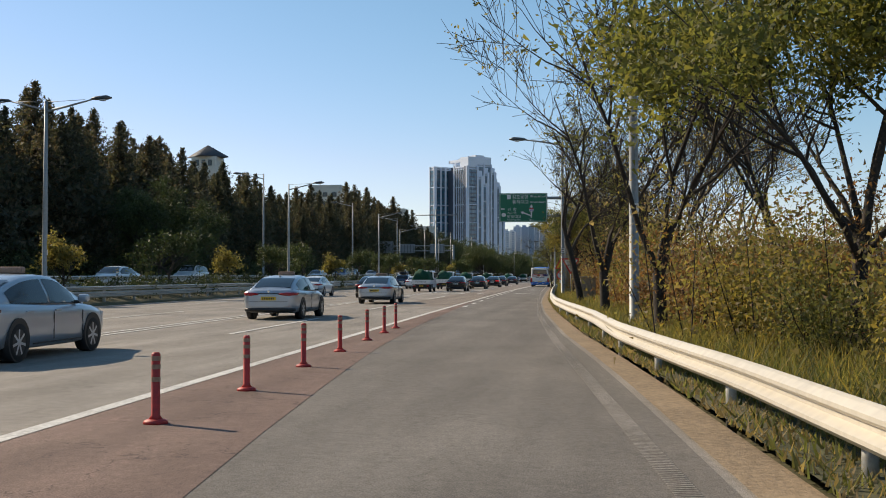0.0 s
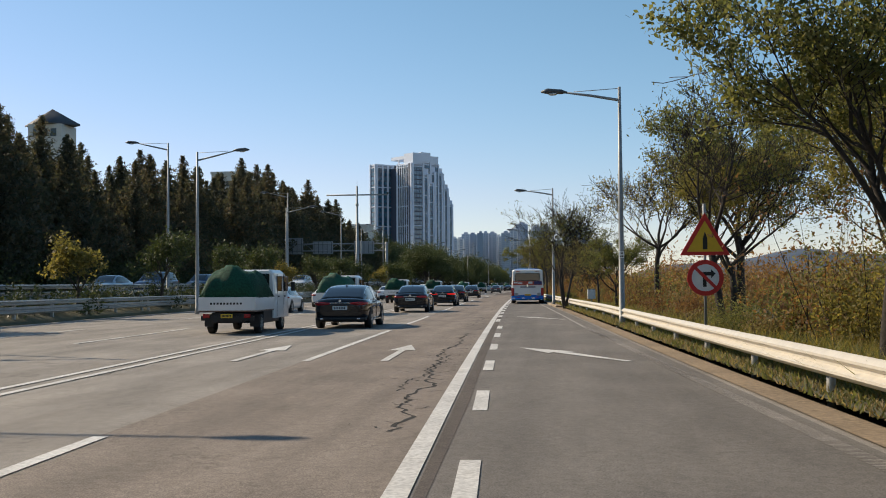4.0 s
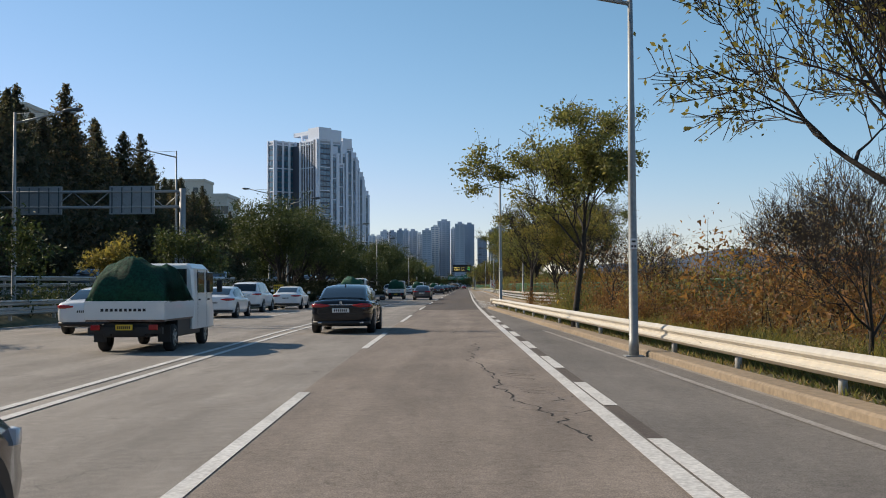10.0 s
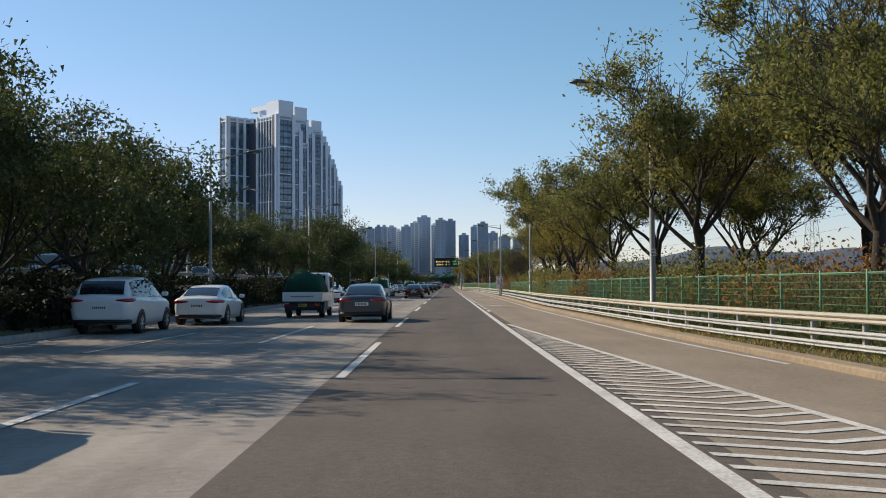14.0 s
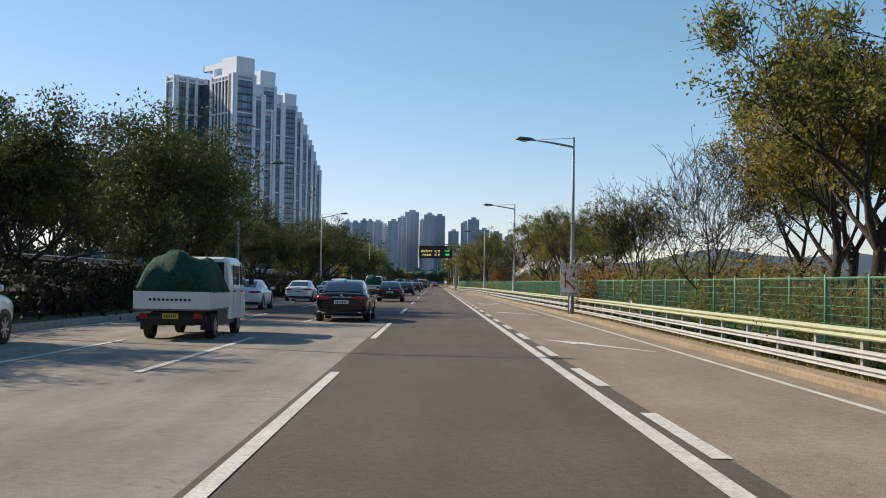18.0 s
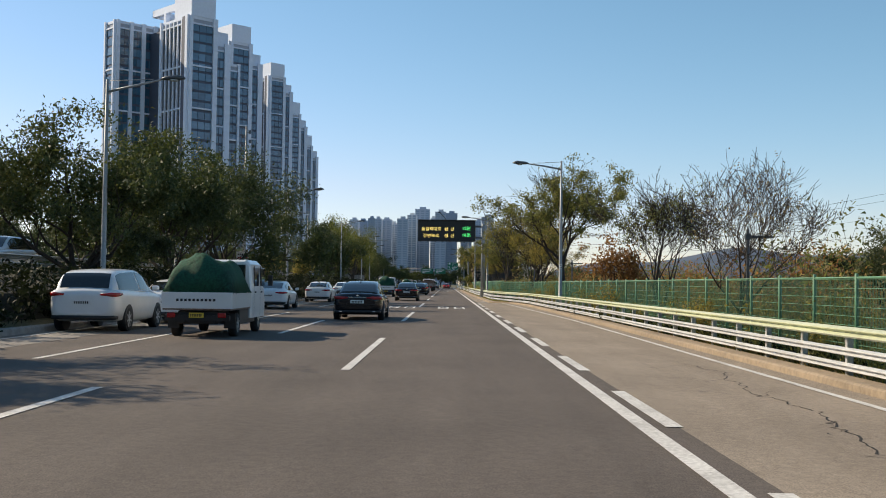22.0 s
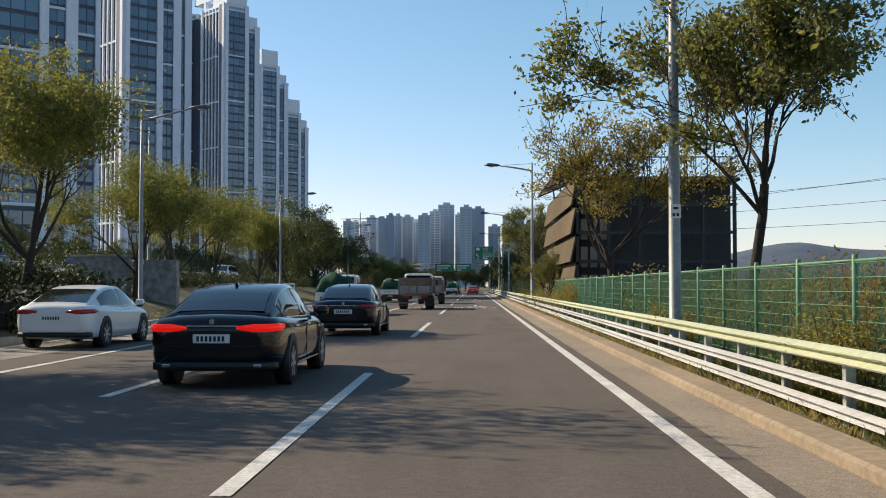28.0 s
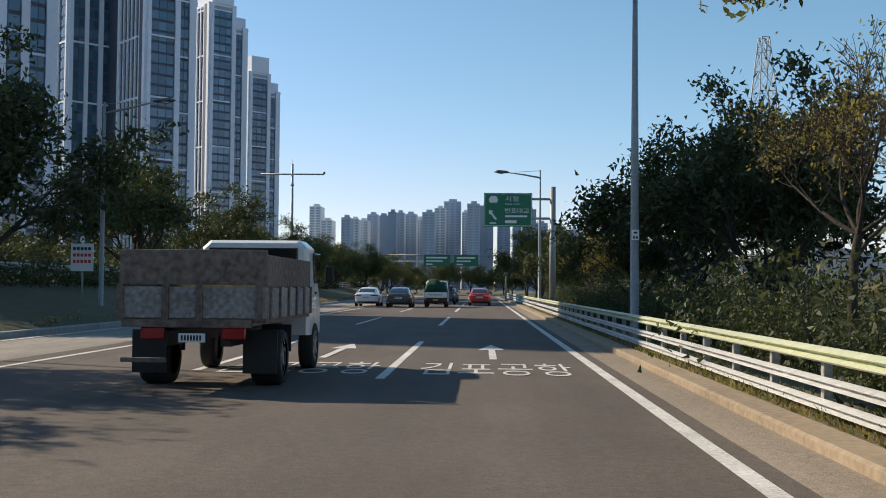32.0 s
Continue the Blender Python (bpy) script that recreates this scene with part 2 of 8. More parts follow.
    a3.operation = "MULTIPLY"
    nt.links.new(a.outputs[0], a3.inputs[0])
    nt.links.new(r3.outputs[0], a3.inputs[1])
    b = nt.nodes.new("ShaderNodeMath")
    b.operation = "MULTIPLY"
    nt.links.new(a3.outputs[0], b.inputs[0])
    nt.links.new(crack.outputs[0], b.inputs[1])
    mul = nt.nodes.new("ShaderNodeVectorMath")
    mul.operation = "SCALE"
    nt.links.new(src, mul.inputs[0])
    nt.links.new(b.outputs[0], mul.inputs["Scale"])
    nt.links.new(mul.outputs[0], p.inputs["Base Color"])
    return m


def glass_material(name, colour, rough=0.05):
    m = bpy.data.materials.new(name)
    m.use_nodes = True
    p = m.node_tree.nodes["Principled BSDF"]
    p.inputs["Base Color"].default_value = (*colour, 1)
    p.inputs["Roughness"].default_value = rough
    p.inputs["Specular IOR Level"].default_value = 0.8
    return m


M = {}
M["asphalt_old"] = road_material("worn grey asphalt", (0.280, 0.252, 0.222), 0.3, 0.14)
M["asphalt_mid"] = road_material("brownish patched asphalt", (0.240, 0.199, 0.166), 0.3, 0.15)
M["asphalt_ramp"] = road_material("grey ramp asphalt", (0.178, 0.161, 0.144), 0.2, 0.12)
M["crack"] = material("open crack in asphalt", (0.025, 0.022, 0.02), 0.95, vary=0.2, scale=10)
M["asphalt_new"] = road_material("fresh dark asphalt", (0.118, 0.098, 0.084), 0.06, 0.08)
M["asphalt_lane"] = road_material("tan shoulder asphalt", (0.287, 0.236, 0.184), 0.25, 0.08)
M["red_surface"] = road_material("faded red road surfacing", (0.196, 0.132, 0.109), 0.5, 0.15)
M["paint"] = material("worn white road paint", (0.72, 0.70, 0.66), 0.7, vary=0.12, scale=8, second=(0.42, 0.40, 0.37), bump=0.15)
M["paint_faded"] = material("faded white road paint", (0.36, 0.33, 0.30), 0.8, vary=0.2, scale=9, second=(0.2, 0.18, 0.16))
M["concrete"] = material("weathered concrete kerb", (0.31, 0.24, 0.165), 0.9, vary=0.2, scale=3, bump=0.3)
M["concrete_grey"] = material("grey concrete", (0.33, 0.32, 0.30), 0.9, vary=0.2, scale=1.5, bump=0.3, bump_scale=20)
M["sand"] = material("dry sandy verge", (0.30, 0.22, 0.14), 0.95, vary=0.25, scale=5, bump=0.6, bump_scale=30)
M["soil"] = material("dry earth and grass", (0.10, 0.085, 0.045), 0.95, vary=0.4, scale=1.5, second=(0.055, 0.06, 0.025), bump=0.8, bump_scale=12)
M["rail_white"] = material("white galvanised guardrail", (0.62, 0.575, 0.49), 0.5, metal=0.15, vary=0.10, scale=2.5, second=(0.55, 0.51, 0.44))
M["rail_lower"] = material("white galvanised lower beam", (0.70, 0.71, 0.71), 0.45, metal=0.2, vary=0.10, scale=2.5, second=(0.55, 0.55, 0.54))
M["rail_cream"] = material("cream painted guardrail beam", (0.57, 0.60, 0.42), 0.5, vary=0.1, scale=2)
M["rail_post"] = material("galvanised post", (0.45, 0.45, 0.43), 0.5, metal=0.5, vary=0.2, scale=6)
M["pole"] = material("galvanised steel pole", (0.30, 0.31, 0.31), 0.55, metal=0.4, vary=0.12, scale=4)
M["pole_dark"] = material("dark steel lamp head", (0.10, 0.11, 0.12), 0.5, metal=0.5, vary=0.1)
M["lamp_glass"] = glass_material("lamp lens", (0.5, 0.52, 0.5), 0.2)
M["fence_green"] = material("green coated fence steel", (0.11, 0.255, 0.145), 0.5, vary=0.15, scale=3)
M["sign_green"] = material("green retroreflective sign face", (0.012, 0.165, 0.085), 0.5, vary=0.06, scale=2)
M["sign_white"] = material("white sign face", (0.78, 0.78, 0.76), 0.55, vary=0.06, scale=3)
M["sign_yellow"] = material("yellow sign face", (0.75, 0.46, 0.03), 0.55, vary=0.06, scale=3)
M["sign_red"] = material("red sign border", (0.62, 0.03, 0.025), 0.5, vary=0.06, scale=3)
M["sign_back"] = material("grey aluminium sign back", (0.32, 0.33, 0.34), 0.45, metal=0.6, vary=0.1)
M["black"] = material("black plastic", (0.015, 0.015, 0.016), 0.5, vary=0.1)
M["rubber"] = material("tyre rubber", (0.022, 0.021, 0.02), 0.85, vary=0.2, scale=10)
M["delineator"] = material("red flexible post", (0.55, 0.035, 0.03), 0.55, vary=0.15, scale=8, second=(0.35, 0.03, 0.03))
M["band"] = material("dirty reflective band", (0.32, 0.20, 0.14), 0.5, vary=0.2, scale=12)
M["bark"] = material("dark tree bark", (0.050, 0.040, 0.032), 0.95, vary=0.35, scale=6, bump=0.8, bump_scale=25)
M["bark_pale"] = material("pale grey bark", (0.17, 0.145, 0.12), 0.95, vary=0.35, scale=6, bump=0.8, bump_scale=25)
M["leaf_green"] = leaf_material("green autumn leaves", (0.070, 0.086, 0.036), (0.235, 0.208, 0.08), (0.135, 0.14, 0.052), 0.5)
M["leaf_mid"] = leaf_material("full green leaves", (0.034, 0.049, 0.021), (0.132, 0.138, 0.044), (0.062, 0.081, 0.028), 0.22)
M["leaf_yellow"] = leaf_material("yellowing leaves", (0.115, 0.112, 0.042), (0.32, 0.232, 0.068), (0.195, 0.166, 0.055), 0.5)
M["leaf_rust"] = leaf_material("rust red leaves", (0.125, 0.066, 0.034), (0.31, 0.155, 0.06), (0.20, 0.103, 0.047), 0.48)
M["leaf_dark"] = leaf_material("dark green leaves", (0.026, 0.04, 0.02), (0.105, 0.112, 0.038), (0.05, 0.064, 0.026), 0.2)
M["leaf_conifer"] = leaf_material("dark rusty conifer needles", (0.044, 0.052, 0.040), (0.155, 0.105, 0.066), (0.075, 0.074, 0.050), 0.44)
M["leaf_dry"] = leaf_material("dry straw leaves", (0.17, 0.13, 0.068), (0.35, 0.26, 0.125), (0.235, 0.175, 0.09), 0.42)
M["leaf_lime"] = leaf_material("sunlit yellow-green leaves", (0.070, 0.088, 0.03), (0.235, 0.21, 0.06), (0.13, 0.138, 0.042), 0.46)
M["leaf_gold"] = leaf_material("golden orange leaves", (0.17, 0.12, 0.03), (0.42, 0.24, 0.05), (0.28, 0.17, 0.04), 0.42)
# shade on the hedge and low undergrowth is put into this near-black leaf colour
M["leaf_shade"] = leaf_material("dark ivy leaves", (0.010, 0.015, 0.007), (0.036, 0.037, 0.014), (0.018, 0.024, 0.010), 0.12)
M["leaf_shade"].node_tree.nodes["Principled BSDF"].inputs["Specular IOR Level"].default_value = 0.1
# near-black because the hedge's inner shade is put into the colour
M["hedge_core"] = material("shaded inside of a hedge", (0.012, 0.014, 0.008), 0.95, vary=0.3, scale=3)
M["glass_dark"] = glass_material("dark window glass", (0.012, 0.016, 0.02))
M["glass_tower"] = leaf_material("blue-green tower glazing", (0.016, 0.055, 0.10), (0.13, 0.24, 0.34), (0.04, 0.125, 0.20), 0.0)
M["glass_tower"].node_tree.nodes["Principled BSDF"].inputs["Roughness"].default_value = 0.12
M["glass_tower"].node_tree.nodes["Principled BSDF"].inputs["Specular IOR Level"].default_value = 0.8

# ---- helpers of the scene ----
K_BEND, Y_BEND = 8.84e-5, 250.0


def cx(y):
    """The road's gentle bend: how far its axis lies to the right at y."""
    return K_BEND * max(0.0, Y_BEND - y) ** 2


def heading(y):
    """Turn about z that lines a thing up with the road at y, in degrees."""
    return math.degrees(math.atan(2 * K_BEND * max(0.0, Y_BEND - y)))


def part(name, bm, mat, parent=None, label=""):
    me = bpy.data.meshes.new(name)
    bm.to_mesh(me)
    bm.free()
    return part_mesh(name, me, mat, parent, label)


def part_mesh(name, me, mat, parent=None, label=""):
    if mat is not None and not me.materials:
        me.materials.append(mat)
    ob = new(name, me)
    if parent is not None:
        ob.parent = parent
    if label:
        ob["label"] = label
    return ob


def pydata(name, verts, faces, mat=None, smooth=False):
    me = bpy.data.meshes.new(name)
    me.from_pydata([tuple(v) for v in verts], [], faces)
    if smooth:
        me.polygons.foreach_set("use_smooth", [True] * len(me.polygons))
    me.update()
    if mat:
        me.materials.append(mat)
    return me


def empty(name):
    return new(name)


def box(bm, x0, x1, y0, y1, z0, z1, bevel=0.0):
    r = bmesh.ops.create_cube(bm, size=1)
    for v in r["verts"]:
        v.co = Vector(((x0 + x1) / 2 + v.co.x * (x1 - x0), (y0 + y1) / 2 + v.co.y * (y1 - y0), (z0 + z1) / 2 + v.co.z * (z1 - z0)))
    if bevel:
        es = list({e for v in r["verts"] for e in v.link_edges})
        bmesh.ops.bevel(bm, geom=es, offset=bevel, segments=2, affect="EDGES", profile=0.5)
    return r["verts"]


def boxes(*args, bevel=0.0):
    bm = bmesh.new()
    for a in args:
        box(bm, *a, bevel=bevel)
    return bm


def tube(bm, points, radii, sides=8, cap=True):
    """A tapered tube along points."""
    rings = []
    n = len(points)
    pts = [Vector(p) for p in points]
    for i, p in enumerate(pts):
        d = (pts[min(i + 1, n - 1)] - pts[max(i - 1, 0)]).normalized()
        a = d.cross(Vector((0, 0, 1)) if abs(d.z) < 0.95 else Vector((1, 0, 0))).normalized()
        b = d.cross(a)
        r = radii[i] if isinstance(radii, (list, tuple)) else radii
        rings.append([bm.verts.new(p + r * (math.cos(2 * math.pi * k / sides) * a + math.sin(2 * math.pi * k / sides) * b)) for k in range(sides)])
    for r0, r1 in zip(rings, rings[1:]):
        for k in range(sides):
            f = bm.faces.new((r0[k], r0[(k + 1) % sides], r1[(k + 1) % sides], r1[k]))
            f.smooth = True
    if cap:
        bm.faces.new(rings[0][::-1])
        bm.faces.new(rings[-1])
    return bm


def disc(bm, centre, axis, r0, depth, sides=24):
    """A short cylinder."""
    c, a = Vector(centre), Vector(axis).normalized()
    return tube(bm, [c - a * depth / 2, c + a * depth / 2], r0, sides)


def place(ob, u, y, z=0.0, turn=0.0, scale=1.0, along=True):
    ob.matrix_world = pose(u + cx(y), y, z, 0, 0, (heading(y) if along else 0) + turn) @ Matrix.Scale(scale, 4)
    return ob


def strip(name, mat, edge_l, edge_r, ys, z=0.0, kind="structure", label="", category="", parent=None):
    """A sheet along the road between two edges, given as functions of y."""
    vs, fs = [], []
    for y in ys:
        a, b = edge_l(y), edge_r(y)
        vs += [(a + cx(y), y, z), (b + cx(y), y, z)]
    for i in range(len(ys) - 1):
        fs.append((2 * i, 2 * i + 1, 2 * i + 3, 2 * i + 2))
    ob = part_mesh(name, pydata(name, vs, fs, mat), mat, parent)
    if parent is None:
        tagged(ob, label, category, kind=kind)
    return ob


def lerp_table(table):
    xs, ys = zip(*table)
    return lambda y: float(np.interp(y, xs, ys))


def solid(name, mat, profile, ys, parent=None, caps=True, smooth=False):
    """A body swept along the road; profile(y) gives its outline as (u, z) points."""
    vs, fs = [], []
    n = len(profile(ys[0]))
    for y in ys:
        vs += [(u + cx(y), y, z) for u, z in profile(y)]
    for i in range(len(ys) - 1):
        for k in range(n):
            k2 = (k + 1) % n
            fs.append((i * n + k, i * n + k2, (i + 1) * n + k2, (i + 1) * n + k))
    if caps:
        fs.append(tuple(range(n))[::-1])
        fs.append(tuple((len(ys) - 1) * n + k for k in range(n)))
    me = pydata(name, vs, fs, mat, smooth)
    bm = bmesh.new()
    bm.from_mesh(me)
    bmesh.ops.recalc_face_normals(bm, faces=bm.faces)
    bm.to_mesh(me)
    bm.free()
    return part_mesh(name, me, mat, parent)


def steps(a, b, d):
    n = max(1, int(math.ceil((b - a) / d)))
    return [a + (b - a) * i / n for i in range(n + 1)]

# ---- ground and road ----
Y_A, Y_B = -60.0, 760.0
YS = steps(Y_A, Y_B, 10)
L_LINE = lerp_table([(-60, -3.1), (90, -3.1), (120, -3.35), (150, -3.6), (800, -3.6)])
M_LINE = lerp_table([(-60, -6.15), (90, -6.2), (110, -6.5), (170, -6.8), (210, -6.5), (450, -6.5), (580, -6.8), (800, -6.8)])
N_LINE = lerp_table([(-60, -10.0), (120, -10.4), (190, -10.3), (250, -9.1), (450, -9.2), (560, -10.2), (800, -10.4)])
LEFT_EDGE = lerp_table([(-60, -17.0), (40, -17.0), (90, -18.6), (150, -19.0), (185, -17.0), (215, -12.9), (420, -12.6), (480, -12.4), (540, -14.3), (640, -14.6), (800, -14.6)])
# outer edge of the paved width on the right, at the kerb
RIGHT_EDGE = lerp_table([(-60, 7.4), (-15, 6.05), (-6, 5.69), (4, 5.1), (20, 4.48), (36, 4.1), (60, 3.9), (90, 3.65), (110, 3.4), (132, 3.0), (165, 1.95), (185, 1.2), (193, 0.88), (202, 0.5), (203, 0.5), (203.1, 4.7), (230, 3.95), (265, 3.4), (315, 3.85), (395, 3.5), (425, 3.3), (432, 2.6), (434, 1.2), (470, 0.95), (520, 0.9), (800, 0.88)])

ground = pydata("ground", [(-3000, -600, -0.35), (3000, -600, -0.35), (3000, 4200, -0.35), (-3000, 4200, -0.35)], [(0, 1, 2, 3)], M["soil"])
tagged(part_mesh("ground", ground, M["soil"]), "dry earth and grass ground reaching to the horizon", "ground", kind="structure")
road = strip("road", M["asphalt_old"], lambda y: LEFT_EDGE(y) - 0.1, lambda y: RIGHT_EDGE(y) + 0.25, sorted(set(YS + [203, 203.1, 432, 434, 185, 215])), 0.0, label="worn grey asphalt carriageway with several lanes", category="road")
strip("road_patch", M["asphalt_mid"], lambda y: L_LINE(y) - 0.05, lambda y: 0.1, steps(28, 199.3, 8), 0.004, label="brownish cracked asphalt lane", category="road")
strip("road_ramp", M["asphalt_ramp"], lambda y: 0.1, lambda y: max(RIGHT_EDGE(y) - 0.1, 0.3), steps(-60, 199.3, 4), 0.004, label="dark asphalt merging lane", category="road")
strip("road_new", M["asphalt_new"], lambda y: -3.75, lambda y: 0.35, steps(199.4, 313.4, 8), 0.004, label="fresh dark asphalt lane surface", category="road")
strip("road_new_wide", M["asphalt_new"], lambda y: -10.9, lambda y: 0.35, steps(313.4, 760, 10), 0.004, label="fresh dark asphalt over three lanes", category="road")
strip("shoulder", M["asphalt_lane"], lambda y: 0.35, lambda y: RIGHT_EDGE(y) - 0.02, steps(203.2, 431.5, 6), 0.004, label="tan asphalt shoulder lane", category="road")
strip("road_gore", M["red_surface"], lambda y: 0.1, lambda y: float(np.interp(y, [-60, -16, -12, -2, 3, 8, 26, 40], [5.0, 2.45, 2.06, 1.35, 1.15, 0.92, 0.5, 0.2])), steps(-60, 38, 4), 0.008, label="faded red gore surfacing beside the merging lane", category="road")

marks = tagged(empty("lane_markings"), "worn white road markings painted on the asphalt", "marking", kind="structure")


def line(name, at, y0, y1, w=0.15, z=0.012, mat="paint"):
    f = at if callable(at) else (lambda y: at)
    return strip(name, M[mat], lambda y: f(y) - w / 2, lambda y: f(y) + w / 2, steps(y0, y1, 5), z, parent=marks)


line("edge_line", 0.0, -60, 700, 0.18)


def dashes(at, starts, length, w=0.15, name="dash"):
    for y in starts:
        line(name, at, y, y + length, w)


for a, b in [(3, 13), (23, 33), (43.5, 53.5), (63.7, 77.7), (83.3, 93.3), (103.6, 113.2), (122.5, 133), (141.5, 150.5), (160.5, 168.5), (178.6, 188.3), (199.6, 209.8), (219.6, 229.6), (239.4, 249), (260.9, 270.8), (281.6, 291.6), (301.6, 312), (323, 333.5), (345, 356), (369.5, 379.6), (392, 404.5), (416, 428), (440.5, 452), (464, 475.5), (485.6, 495.8), (508, 519.7), (532.3, 544.5), (557, 568.6), (581.7, 593.5), (605.7, 617.7), (630, 642), (654, 666)]:
    line("dash", L_LINE, a, b)
line("double_line", lambda y: M_LINE(y) - 0.2, -60, 208, 0.14)
line("double_line", lambda y: M_LINE(y) + 0.2, -60, 208, 0.14)
dashes(M_LINE, [208.5, 229.6, 250, 270.7, 291, 311.3, 333.5, 355.7, 381.3, 403, 425, 447, 470, 492, 515, 538, 560, 583, 606, 629], 10.5)
dashes(N_LINE, [-50, -30, -10, 10, 30, 50, 70, 90, 110, 126, 146, 166, 186, 206, 226, 247, 266, 290, 311, 332, 350, 371, 392, 413, 434, 455], 9.5, 0.13)
line("edge_line", N_LINE, 470, 640, 0.15)
dashes(lambda y: N_LINE(y) - 3.6, [-50, -30, -10, 10, 30, 50, 70, 90, 110, 130, 150], 9.5, 0.13)
line("edge_line", lambda y: LEFT_EDGE(y) + 0.5, -60, 700, 0.15)
dashes(lambda y: float(np.interp(y, [27, 60, 200], [0.55, 0.32, 0.1])) + 0.08, [27 + 5.75 * i for i in range(10)], 2.3, 0.17)
dashes(0.2, [85.6 + 5.75 * i for i in range(18)], 3.0, 0.17)
dashes(0.29, [258.9 + 6.2 * i for i in range(10)], 3.1, 0.18)
dashes(0.3, [321 + 7.0 * i for i in range(16)], 3.6, 0.18)
line("edge_line", lambda y: RIGHT_EDGE(y) - 0.55, 80, 170, 0.11, mat="paint_faded")
RUMBLE = lerp_table([(-60, 7.0), (-15, 5.6), (-6.4, 5.2), (2.2, 4.8), (16, 4.29), (42, 3.8), (60, 3.5), (80, 3.2)])
vs, fs = [], []
for i in range(1450):
    y = -26 + i * 0.073
    u = RUMBLE(y) + cx(y)
    vs += [(u - 0.09, y, 0.012), (u + 0.09, y, 0.012), (u + 0.09, y + 0.034, 0.012), (u - 0.09, y + 0.034, 0.012)]
    fs.append((4 * i, 4 * i + 1, 4 * i + 2, 4 * i + 3))
tagged(part_mesh("rumble_strip", pydata("rumble_strip", vs, fs, M["paint_faded"]), M["paint_faded"], marks), kind="stuff")
strip("tar_seam", M["asphalt_new"], lambda y: 0.12, lambda y: 0.12 + 0.16 * min(1.0, (y - 44) / 12), steps(45, 198, 6), 0.0065, label="dark tar seam beside the edge line", category="road")
strip("gutter", M["asphalt_lane"], lambda y: 0.3, lambda y: RIGHT_EDGE(y) + 0.01, steps(436, 700, 8), 0.0075, label="tan concrete gutter along the kerb", category="road")
rc = random.Random(77)


def crack(u, y0, y1, w):
    """A jagged open crack, wider here and there, with short side branches."""
    vs, fs = [], []

    def run(u, y, du, dy, n, w):
        base = len(vs)
        for i in range(n):
            k = w * rc.uniform(0.4, 1.2) * min(1, (n - i) / 4)
            vs.extend([(u - k + cx(y), y, 0.0068), (u + k + cx(y), y + rc.uniform(-0.03, 0.03), 0.0068)])
            if i:
                q = base + 2 * i
                fs.append((q - 2, q - 1, q + 1, q))
            u += du + rc.gauss(0, 0.05)
            y += dy * rc.uniform(0.5, 1.5)
    run(u, y0, 0.0, 0.16, int((y1 - y0) / 0.16), w)
    for i in range(int((y1 - y0) / 0.9)):
        run(u + rc.gauss(0, 0.08), rc.uniform(y0, y1), rc.choice((-1, 1)) * 0.07, 0.08, rc.randint(5, 12), w * 0.6)
    part_mesh("crack", pydata("crack", vs, fs, M["crack"]), M["crack"], cracks)


cracks = tagged(empty("road_crack"), "dark jagged open cracks in the worn asphalt", "crack", kind="structure")
for u, y0, y1, w in ((-0.4, 54, 76, 0.03), (-0.75, 58, 66, 0.016), (-0.3, 78, 96, 0.02), (-0.45, 104, 121, 0.018), (-0.5, 124, 141, 0.012), (-0.9, 128, 136, 0.008), (-0.4, 146, 163, 0.016), (-1.5, 168, 180, 0.010), (-6.0, 60, 84, 0.012), (1.2, 6, 18, 0.010), (2.1, 262, 275, 0.012), (2.6, 318, 331, 0.012), (1.9, 360, 372, 0.012)):
    crack(u, y0, y1, w)
strip("seam", M["crack"], lambda y: L_LINE(y) - 0.02, lambda y: L_LINE(y) + 0.005, steps(186, 199.3, 3), 0.0065, label="dark construction joint between two lanes", category="joint")
line("edge_line", lambda y: float(np.interp(y, [203, 230, 265, 315, 395, 432, 445], [5, 3.45, 2.95, 3.2, 3.1, 2.2, 0.25])), 222, 445, 0.12)

# hatched gore after the island
for i in range(60):
    y = 205 + i * 0.62
    wid = float(np.interp(y, [204, 213.4, 220, 241], [2.6, 1.92, 1.42, 0.1]))
    if wid < 0.3:
        continue
    vs = [(0.14, y + 0.32), (0.14, y + 0.5), (0.14 + wid * 0.62, y - 0.3), (0.14 + wid * 0.62, y - 0.12), (0.14 + wid, y + 0.02), (0.14 + wid, y + 0.2)]
    part_mesh("chevron", pydata("chevron", [(a + cx(b), b, 0.013) for a, b in vs], [(0, 2, 3, 1), (2, 4, 5, 3)], M["paint"]), M["paint"], marks)
line("edge_line", lambda y: float(np.interp(y, [204, 213.4, 220, 241], [2.75, 2.07, 1.57, 0.22])), 204, 241, 0.14)


def verge(name, a, b, z, mat, y0, y1, label):
    return strip(name, M[mat], a, b, steps(y0, y1, 6), z, label=label, category="verge")


# kerb and verge on the right
def kerb(y0, y1, w=0.40, h=0.12, at=RIGHT_EDGE, name="kerb"):
    ob = solid(name, M["concrete"], lambda y: [(at(y), -0.1), (at(y), h - 0.03), (at(y) + 0.04, h), (at(y) + w, h), (at(y) + w, -0.1)], sorted(set(steps(y0, y1, 4) + [q for q in (431, 431.5, 432, 432.7, 433.4, 434, 434.6) if y0 < q < y1])))
    return tagged(ob, "weathered tan concrete kerb along the road edge", "kerb", kind="structure")


